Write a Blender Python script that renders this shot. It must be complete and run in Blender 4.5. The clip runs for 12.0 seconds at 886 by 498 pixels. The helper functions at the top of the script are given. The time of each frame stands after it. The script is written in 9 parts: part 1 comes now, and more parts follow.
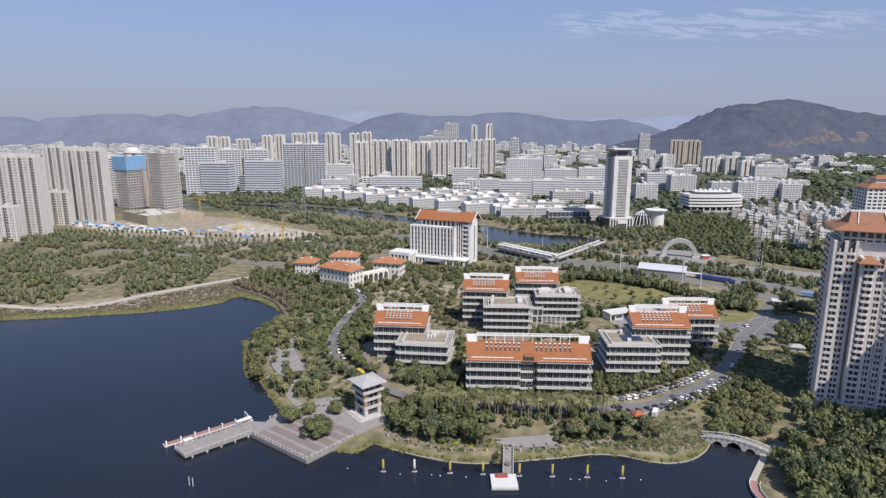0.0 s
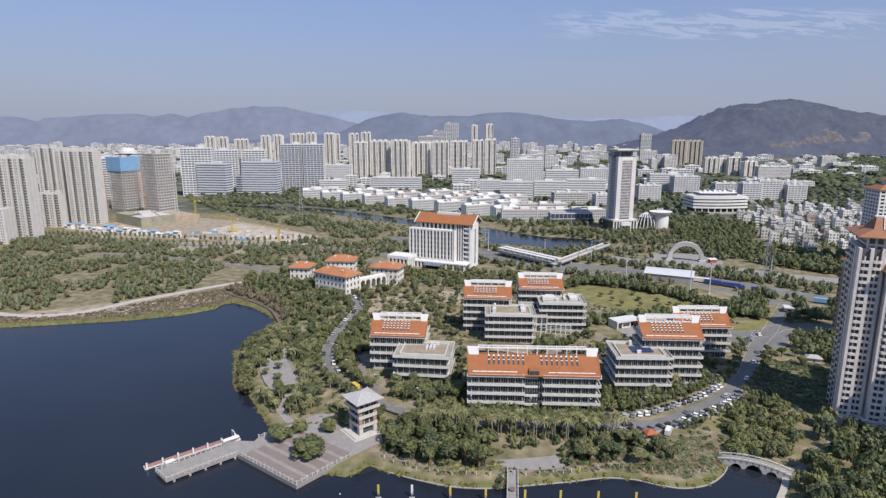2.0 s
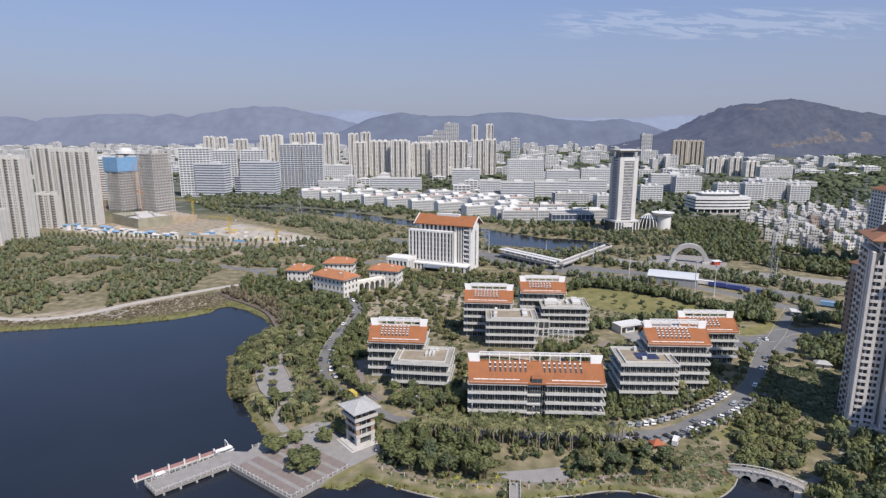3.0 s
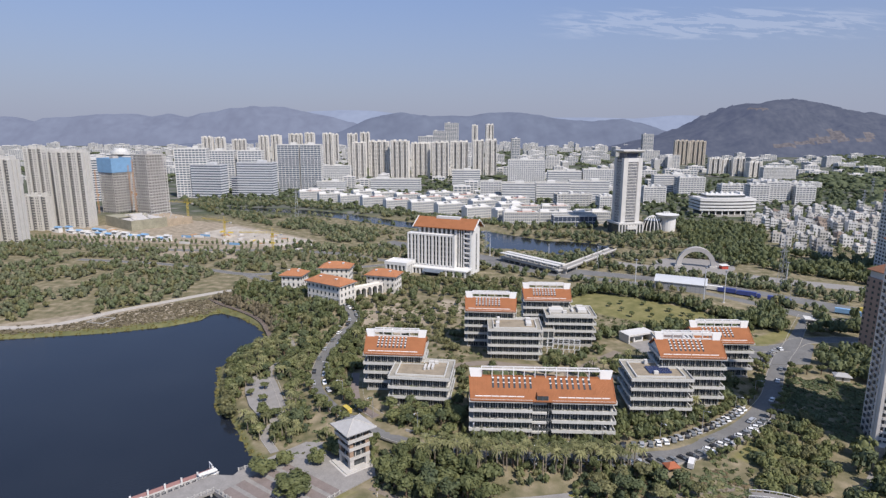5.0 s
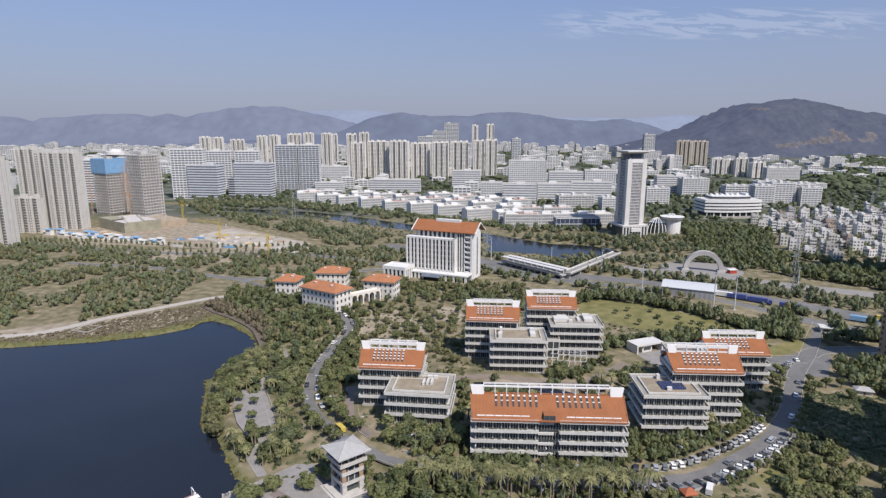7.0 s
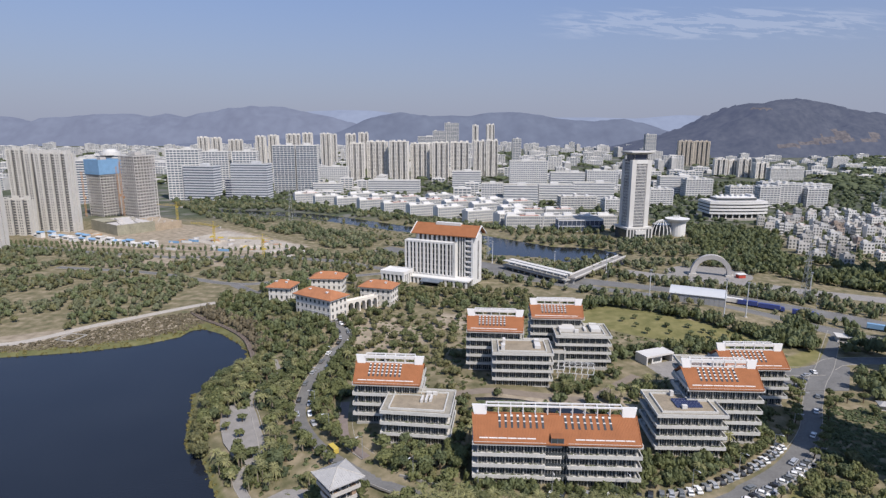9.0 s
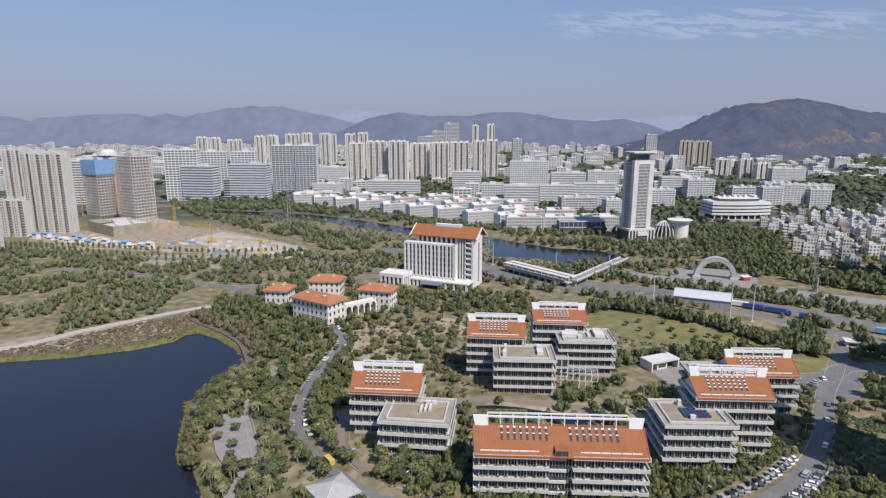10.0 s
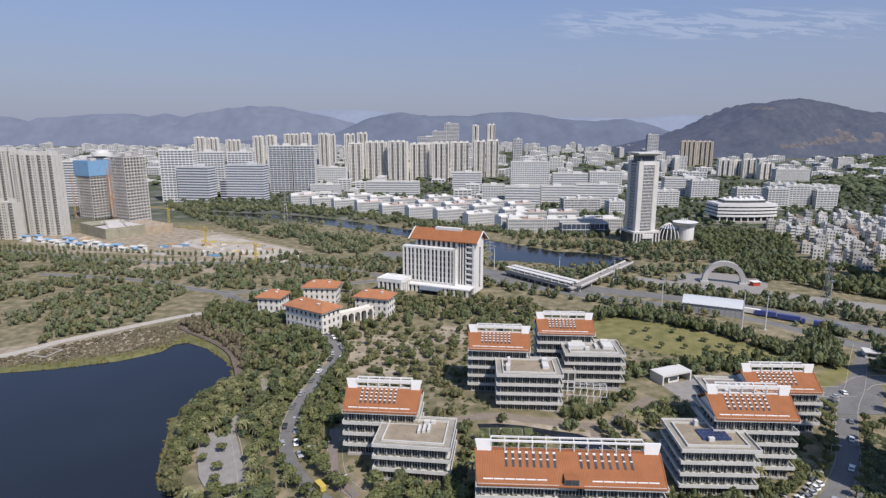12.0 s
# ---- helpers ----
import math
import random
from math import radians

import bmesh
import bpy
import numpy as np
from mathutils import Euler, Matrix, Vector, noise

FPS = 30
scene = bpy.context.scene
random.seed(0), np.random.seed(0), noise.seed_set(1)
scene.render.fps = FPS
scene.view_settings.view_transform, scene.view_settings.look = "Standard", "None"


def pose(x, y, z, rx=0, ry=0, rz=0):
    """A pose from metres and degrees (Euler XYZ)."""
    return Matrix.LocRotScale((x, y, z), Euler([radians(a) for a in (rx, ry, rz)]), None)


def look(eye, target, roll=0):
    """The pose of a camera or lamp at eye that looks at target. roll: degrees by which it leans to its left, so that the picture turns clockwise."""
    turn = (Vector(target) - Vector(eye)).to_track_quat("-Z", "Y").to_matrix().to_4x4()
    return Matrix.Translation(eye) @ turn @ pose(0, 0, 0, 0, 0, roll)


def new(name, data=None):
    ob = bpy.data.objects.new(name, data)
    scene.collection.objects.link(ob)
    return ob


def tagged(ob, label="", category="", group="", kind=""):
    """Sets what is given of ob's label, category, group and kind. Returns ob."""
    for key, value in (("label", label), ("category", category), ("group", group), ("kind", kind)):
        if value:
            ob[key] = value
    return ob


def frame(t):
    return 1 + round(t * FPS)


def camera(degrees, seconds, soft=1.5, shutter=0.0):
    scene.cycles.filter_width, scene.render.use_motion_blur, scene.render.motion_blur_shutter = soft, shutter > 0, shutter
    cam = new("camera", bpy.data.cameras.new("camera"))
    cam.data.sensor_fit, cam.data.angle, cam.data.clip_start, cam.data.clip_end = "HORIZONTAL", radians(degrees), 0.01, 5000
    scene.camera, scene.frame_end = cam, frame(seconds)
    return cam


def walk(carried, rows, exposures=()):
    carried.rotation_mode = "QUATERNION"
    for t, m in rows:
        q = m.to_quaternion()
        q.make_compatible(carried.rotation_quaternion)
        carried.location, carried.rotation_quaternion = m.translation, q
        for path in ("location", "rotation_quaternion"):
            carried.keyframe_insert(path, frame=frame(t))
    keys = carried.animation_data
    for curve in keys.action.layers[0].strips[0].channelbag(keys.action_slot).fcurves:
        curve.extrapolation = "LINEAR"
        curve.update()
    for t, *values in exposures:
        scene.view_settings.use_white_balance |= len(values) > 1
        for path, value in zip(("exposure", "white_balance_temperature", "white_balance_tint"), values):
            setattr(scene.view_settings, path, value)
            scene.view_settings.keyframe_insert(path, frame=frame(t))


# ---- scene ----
cam = camera(73.7, 12.0, soft=1.35)


def path_at(t):
    s = t + 0.000371 * t * t
    return pose(0.0636 * s, 7.42 * s, 118 + 0.0553 * s, 78.26, 0, 0)


walk(cam, [(t, path_at(t)) for t in (0, 1.5, 3, 4.5, 6, 7.5, 9, 10.5, 12)], exposures=[(0, 0.34), (6, 0.3), (12, 0.23)])

# ---- sky, sun and exposure ----
SKY, EXPOSURE = 0.145, 0.32
HAZE0, HAZE1 = (0.34, 0.378, 0.48), (0.172, 0.235, 0.458)
SUN_EL, SUN_AZ = 50.0, 143.0          # degrees; azimuth clockwise from +y
world = bpy.data.worlds.new("sky")
scene.world = world
world.use_nodes = True
wn, wl = world.node_tree.nodes, world.node_tree.links
wn.clear()
sky = wn.new("ShaderNodeTexSky")
sky.sky_type, sky.sun_disc = "NISHITA", False
sky.sun_elevation, sky.sun_rotation = radians(SUN_EL), radians(SUN_AZ)
sky.altitude, sky.air_density, sky.dust_density, sky.ozone_density = 100, 1.0, 0.4, 4.0
# thin cirrus streaks high up ahead
tc = wn.new("ShaderNodeTexCoord")
sep = wn.new("ShaderNodeSeparateXYZ")
wl.new(tc.outputs["Generated"], sep.inputs[0])


def wmath(op, a, b=0.0, c=0.0):
    n = wn.new("ShaderNodeMath")
    n.operation = op
    for i, s in enumerate((a, b, c)):
        if hasattr(s, "links"):
            wl.new(s, n.inputs[i])
        else:
            n.inputs[i].default_value = s
    return n.outputs[0]


el = wmath("DIVIDE", sep.outputs[2], wmath("MAXIMUM", sep.outputs[1], 0.05))
az = wmath("DIVIDE", sep.outputs[0], wmath("MAXIMUM", sep.outputs[1], 0.05))
cmap = wn.new("ShaderNodeCombineXYZ")
wl.new(wmath("MULTIPLY", az, 9.0), cmap.inputs[0])
wl.new(wmath("ADD", wmath("MULTIPLY", el, 70.0), wmath("MULTIPLY", az, 6.0)), cmap.inputs[1])
cn = wn.new("ShaderNodeTexNoise")
cn.inputs["Scale"].default_value, cn.inputs["Detail"].default_value = 1.3, 6.0
cn.inputs["Roughness"].default_value, cn.inputs["Distortion"].default_value = 0.62, 0.5
wl.new(cmap.outputs[0], cn.inputs["Vector"])


def bump(v, mid, half):
    return wmath("MAXIMUM", wmath("SUBTRACT", 1.0, wmath("ABSOLUTE", wmath("DIVIDE", wmath("SUBTRACT", v, mid), half))), 0.0)


veil = wmath("MULTIPLY", bump(az, 0.44, 0.3), bump(el, 0.161, 0.026))
wisps = wmath("MULTIPLY", wmath("MAXIMUM", wmath("SUBTRACT", cn.outputs["Fac"], 0.47), 0.0), 9.0)
cover = wmath("MINIMUM", wmath("MULTIPLY", veil, wisps), 0.16)
mixc = wn.new("ShaderNodeMix")
mixc.data_type = "RGBA"
wl.new(cover, mixc.inputs["Factor"])

mixc.inputs["B"].default_value = (4.8, 5.0, 5.5, 1)
# haze of the lower sky, all round the horizon
up = wmath("MAXIMUM", sep.outputs[2], 0.0)
hz = wn.new("ShaderNodeValToRGB")
els = hz.color_ramp.elements
els[0].position, els[0].color = 0.0, (HAZE0[0], HAZE0[1], HAZE0[2], 1)
els[1].position, els[1].color = 0.25, (HAZE1[0], HAZE1[1], HAZE1[2], 1)
zen = els.new(0.6)
zen.color = (0.07, 0.115, 0.28, 1)
wl.new(up, hz.inputs[0])
hzs = wn.new("ShaderNodeVectorMath")
hzs.operation = "SCALE"
wl.new(hz.outputs[0], hzs.inputs[0])
hzs.inputs["Scale"].default_value = 1.0 / (SKY * 2 ** EXPOSURE)
thin = wmath("MULTIPLY_ADD", up, -1.5, 1.0)
hmix = wn.new("ShaderNodeMix")
hmix.data_type = "RGBA"
wl.new(wmath("MAXIMUM", thin, 0.0), hmix.inputs["Factor"])
wl.new(sky.outputs[0], hmix.inputs["A"])
wl.new(hzs.outputs[0], hmix.inputs["B"])
wl.new(hmix.outputs["Result"], mixc.inputs["A"])
bg = wn.new("ShaderNodeBackground")
bg.inputs["Strength"].default_value = SKY
wl.new(mixc.outputs["Result"], bg.inputs["Color"])
wo = wn.new("ShaderNodeOutputWorld")
wl.new(bg.outputs[0], wo.inputs["Surface"])

sun = new("sun", bpy.data.lights.new("sun", "SUN"))
sun.data.energy, sun.data.angle, sun.data.color = 4.2, radians(0.6), (1.0, 0.94, 0.85)
e, a = radians(SUN_EL), radians(SUN_AZ)
sun.matrix_world = look((math.sin(a) * math.cos(e) * 400, math.cos(a) * math.cos(e) * 400, math.sin(e) * 400), (0, 0, 0))
scene.view_settings.use_white_balance = True
scene.view_settings.white_balance_temperature, scene.view_settings.white_balance_tint = 6480, 13

# ---- materials ----
def mat(name, color, rough=0.8, metal=0.0, vary=0.25, scale=0.3, grain=2.5, bump_h=0.0, second=None, per_object=0.0, island=0.0, spec=0.3, glow=None, leaf=0.0):
    m = bpy.data.materials.new(name)
    m.use_nodes = True
    nt = m.node_tree
    n, l = nt.nodes, nt.links
    b = n["Principled BSDF"]
    b.inputs["Roughness"].default_value, b.inputs["Metallic"].default_value = rough, metal
    b.inputs["Specular IOR Level"].default_value = spec
    geo = n.new("ShaderNodeNewGeometry")
    big = n.new("ShaderNodeTexNoise")
    big.inputs["Scale"].default_value, big.inputs["Detail"].default_value = scale, 4
    fine = n.new("ShaderNodeTexNoise")
    fine.inputs["Scale"].default_value, fine.inputs["Detail"].default_value = grain, 3
    for t in (big, fine):
        l.new(geo.outputs["Position"], t.inputs["Vector"])
    add = n.new("ShaderNodeMath")
    add.operation = "ADD"
    l.new(big.outputs["Fac"], add.inputs[0]), l.new(fine.outputs["Fac"], add.inputs[1])
    fac = add.outputs[0]
    for amount, out in ((per_object, n.new("ShaderNodeObjectInfo").outputs["Random"]), (island, geo.outputs["Random Per Island"])):
        if amount:
            mm = n.new("ShaderNodeMath")
            mm.operation = "MULTIPLY_ADD"
            l.new(out, mm.inputs[0])
            mm.inputs[1].default_value = amount
            l.new(fac, mm.inputs[2])
            ss = n.new("ShaderNodeMath")
            ss.operation = "SUBTRACT"
            l.new(mm.outputs[0], ss.inputs[0])
            ss.inputs[1].default_value = amount / 2
            fac = ss.outputs[0]
    mr = n.new("ShaderNodeMapRange")
    mr.inputs["From Min"].default_value, mr.inputs["From Max"].default_value = 0.6, 1.4
    l.new(fac, mr.inputs["Value"])
    mx = n.new("ShaderNodeMix")
    mx.data_type = "RGBA"
    l.new(mr.outputs[0], mx.inputs["Factor"])
    lo = [c * (1 - vary) for c in color]
    hi = second if second else [min(1, c * (1 + vary)) for c in color]
    mx.inputs["A"].default_value, mx.inputs["B"].default_value = (*lo, 1), (*hi, 1)
    l.new(mx.outputs["Result"], b.inputs["Base Color"])
    if bump_h:
        bp = n.new("ShaderNodeBump")
        bp.inputs["Strength"].default_value, bp.inputs["Distance"].default_value = 0.7, bump_h
        l.new(fine.outputs["Fac"], bp.inputs["Height"])
        l.new(bp.outputs[0], b.inputs["Normal"])
    if leaf:
        # thin leaves let part of the light through
        tr, ms = n.new("ShaderNodeBsdfTranslucent"), n.new("ShaderNodeMixShader")
        l.new(mx.outputs["Result"], tr.inputs["Color"])
        ms.inputs[0].default_value = leaf
        l.new(b.outputs[0], ms.inputs[1]), l.new(tr.outputs[0], ms.inputs[2])
        l.new(ms.outputs[0], n["Material Output"].inputs["Surface"])
    # emission used by the hill materials in place of haze
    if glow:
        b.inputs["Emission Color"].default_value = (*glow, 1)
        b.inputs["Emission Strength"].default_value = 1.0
    return m


WHITE = mat("white_paint", (0.64, 0.63, 0.61), 0.7, vary=0.1, scale=0.12, grain=1.2)
CREAM = mat("cream_render", (0.66, 0.62, 0.56), 0.8, vary=0.12, scale=0.15)
PALE = mat("pale_cladding", (0.56, 0.545, 0.52), 0.7, vary=0.12, scale=0.1)
GREYCON = mat("grey_concrete", (0.36, 0.35, 0.33), 0.85, vary=0.18, scale=0.2)
BANDC = mat("band_concrete", (0.52, 0.51, 0.48), 0.8, vary=0.15, scale=0.25, grain=1.5)
GLASS = mat("window_glass", (0.06, 0.068, 0.072), 0.12, vary=0.4, scale=0.35, grain=0.6, spec=0.5)
BLUEGLASS = mat("blue_glass", (0.13, 0.155, 0.19), 0.15, vary=0.3, scale=0.15, spec=0.5)
TILE = mat("orange_roof_tile", (0.29, 0.115, 0.049), 0.8, vary=0.16, scale=0.25, grain=4.0, bump_h=0.05)
TILED = mat("faded_roof_tile", (0.27, 0.13, 0.075), 0.8, vary=0.2, scale=0.4, grain=4.0, bump_h=0.05)
VILLATILE = mat("pale_orange_tile", (0.36, 0.155, 0.075), 0.85, vary=0.18, scale=0.3, grain=3.0, bump_h=0.05)
SLATE = mat("grey_roof_tile", (0.37, 0.365, 0.36), 0.7, vary=0.15, scale=0.6, grain=5.0, bump_h=0.04)
DECK = mat("roof_deck", (0.27, 0.25, 0.21), 0.9, vary=0.3, scale=0.2, grain=1.5)
DECKTAN = mat("roof_deck_tan", (0.27, 0.225, 0.165), 0.9, vary=0.35, scale=0.3)
ASPHALT = mat("asphalt", (0.155, 0.152, 0.147), 0.9, vary=0.3, scale=0.1, grain=1.5)
PAVING = mat("paving", (0.25, 0.235, 0.22), 0.9, vary=0.2, scale=0.3, grain=2.0)
PALEPAVE = mat("pale_paving", (0.4, 0.365, 0.32), 0.9, vary=0.2, scale=0.3, grain=2.0)
REDPAVE = mat("red_paving", (0.2, 0.165, 0.15), 0.9, vary=0.2, scale=0.3, grain=2.0)
KERB = mat("kerb_stone", (0.34, 0.32, 0.29), 0.9, vary=0.15)
STONE = mat("pale_stone", (0.45, 0.43, 0.4), 0.85, vary=0.2, scale=0.5)
BRICK = mat("brown_brick", (0.31, 0.215, 0.15), 0.85, vary=0.2, scale=0.5)
METAL = mat("grey_metal", (0.45, 0.46, 0.48), 0.45, 0.6, vary=0.15)
WHITEMETAL = mat("white_metal", (0.5, 0.51, 0.52), 0.4, 0.0, vary=0.06)
BARK = mat("bark", (0.14, 0.1, 0.07), 0.95, vary=0.3, scale=1.0, grain=6.0)
PALEBARK = mat("palm_trunk", (0.26, 0.22, 0.17), 0.95, vary=0.25, scale=1.0, grain=6.0)
LEAF = mat("leaves", (0.115, 0.138, 0.056), 0.65, vary=0.3, scale=0.12, grain=0.9, second=(0.215, 0.228, 0.095), per_object=0.5, island=0.25, leaf=0.3)
LEAFDARK = mat("dark_leaves", (0.090, 0.118, 0.062), 0.65, vary=0.3, scale=0.12, grain=0.9, second=(0.165, 0.190, 0.092), per_object=0.5, island=0.22, leaf=0.3)
LEAFDRY = mat("yellow_leaves", (0.150, 0.152, 0.070), 0.7, vary=0.3, scale=0.12, grain=0.9, second=(0.260, 0.250, 0.120), per_object=0.7, island=0.22, leaf=0.3)
# paler, greyer leaves: distance haze painted into park, belt and roadside trees
LEAFPARK = mat("hazed_leaves", (0.135, 0.152, 0.088), 0.7, vary=0.3, scale=0.1, grain=0.9, second=(0.235, 0.245, 0.140), per_object=0.3, island=0.25, leaf=0.3)
PALMLEAF = mat("palm_leaves", (0.167, 0.182, 0.079), 0.6, vary=0.3, scale=0.2, grain=1.2, second=(0.321, 0.312, 0.147), per_object=0.8, island=0.3, leaf=0.3)
REED = mat("reeds", (0.187, 0.169, 0.061), 0.9, vary=0.3, scale=0.15, grain=1.2, second=(0.281, 0.247, 0.092), leaf=0.3)
BLUE = mat("blue_sheet", (0.19, 0.34, 0.52), 0.6, vary=0.15, scale=0.2)
NAVY = mat("navy_paint", (0.05, 0.07, 0.22), 0.5, vary=0.15)
RED = mat("red_paint", (0.4, 0.06, 0.04), 0.6, vary=0.15)
YELLOW = mat("yellow_paint", (0.5, 0.38, 0.08), 0.6, vary=0.1)
BLACK = mat("tyre_rubber", (0.02, 0.02, 0.02), 0.9, vary=0.2)
TIMBER = mat("weathered_timber", (0.15, 0.12, 0.1), 0.85, vary=0.3, scale=0.6, grain=4.0)


def ground_material():
    m = bpy.data.materials.new("ground_cover")
    m.use_nodes = True
    n, l = m.node_tree.nodes, m.node_tree.links
    b = n["Principled BSDF"]
    b.inputs["Roughness"].default_value, b.inputs["Specular IOR Level"].default_value = 0.95, 0.15
    geo = n.new("ShaderNodeNewGeometry")
    noises = []
    for sc, det in ((0.018, 5), (0.16, 5), (1.6, 3)):
        t = n.new("ShaderNodeTexNoise")
        t.inputs["Scale"].default_value, t.inputs["Detail"].default_value = sc, det
        l.new(geo.outputs["Position"], t.inputs["Vector"])
        noises.append(t.outputs["Fac"])

    def ramp(src, stops):
        r = n.new("ShaderNodeValToRGB")
        els = r.color_ramp.elements
        while len(els) < len(stops):
            els.new(0.5)
        for e2, (p, c) in zip(els, stops):
            e2.position, e2.color = p, (*c, 1)
        l.new(src, r.inputs[0])
        return r.outputs[0]

    def mix(f, c1, c2):
        x = n.new("ShaderNodeMix")
        x.data_type = "RGBA"
        for s, i in ((f, "Factor"), (c1, "A"), (c2, "B")):
            if hasattr(s, "links"):
                l.new(s, x.inputs[i])
            elif i == "Factor":
                x.inputs[i].default_value = s
            else:
                x.inputs[i].default_value = (*s, 1)
        return x.outputs["Result"]

    grass = ramp(noises[1], [(0.3, (0.105, 0.102, 0.054)), (0.5, (0.18, 0.157, 0.095)), (0.7, (0.29, 0.24, 0.165))])
    earth = ramp(noises[1], [(0.3, (0.2, 0.165, 0.115)), (0.55, (0.31, 0.26, 0.195)), (0.75, (0.42, 0.36, 0.28))])
    lawn = ramp(noises[1], [(0.3, (0.13, 0.128, 0.05)), (0.55, (0.19, 0.175, 0.075)), (0.75, (0.25, 0.215, 0.105))])
    city = ramp(noises[0], [(0.35, (0.13, 0.13, 0.115)), (0.5, (0.06, 0.075, 0.04)), (0.65, (0.2, 0.19, 0.175))])
    bank = ramp(noises[1], [(0.3, (0.092, 0.098, 0.042)), (0.6, (0.145, 0.142, 0.062)), (0.8, (0.21, 0.185, 0.105))])
    col = grass
    for name, c in (("earth", earth), ("lawn", lawn), ("city", city), ("bank", bank)):
        at = n.new("ShaderNodeAttribute")
        at.attribute_name = name
        j = n.new("ShaderNodeMath")
        j.operation = "MULTIPLY_ADD"
        l.new(noises[2], j.inputs[0])
        j.inputs[1].default_value = 0.5
        l.new(at.outputs["Fac"], j.inputs[2])
        s = n.new("ShaderNodeMapRange")
        s.inputs["From Min"].default_value, s.inputs["From Max"].default_value = 0.55, 0.95
        l.new(j.outputs[0], s.inputs["Value"])
        col = mix(s.outputs[0], col, c)
    l.new(col, b.inputs["Base Color"])
    bp = n.new("ShaderNodeBump")
    bp.inputs["Strength"].default_value, bp.inputs["Distance"].default_value = 0.6, 0.3
    l.new(noises[2], bp.inputs["Height"])
    l.new(bp.outputs[0], b.inputs["Normal"])
    return m


def water_material():
    m = bpy.data.materials.new("lake_water")
    m.use_nodes = True
    n, l = m.node_tree.nodes, m.node_tree.links
    b = n["Principled BSDF"]
    b.inputs["Roughness"].default_value = 0.12
    b.inputs["IOR"].default_value = 1.33
    geo = n.new("ShaderNodeNewGeometry")
    big = n.new("ShaderNodeTexNoise")
    big.inputs["Scale"].default_value, big.inputs["Detail"].default_value = 0.012, 4
    l.new(geo.outputs["Position"], big.inputs["Vector"])
    r = n.new("ShaderNodeValToRGB")
    r.color_ramp.elements[0].position, r.color_ramp.elements[0].color = 0.35, (0.012, 0.015, 0.022, 1)
    r.color_ramp.elements[1].position, r.color_ramp.elements[1].color = 0.7, (0.018, 0.022, 0.03, 1)
    l.new(big.outputs["Fac"], r.inputs[0])
    l.new(r.outputs[0], b.inputs["Base Color"])
    wv = n.new("ShaderNodeTexNoise")
    wv.inputs["Scale"].default_value, wv.inputs["Detail"].default_value = 0.9, 3
    l.new(geo.outputs["Position"], wv.inputs["Vector"])
    bp = n.new("ShaderNodeBump")
    bp.inputs["Strength"].default_value, bp.inputs["Distance"].default_value = 0.35, 0.12
    l.new(wv.outputs["Fac"], bp.inputs["Height"])
    l.new(bp.outputs[0], b.inputs["Normal"])
    return m


GROUND, WATER = ground_material(), water_material()


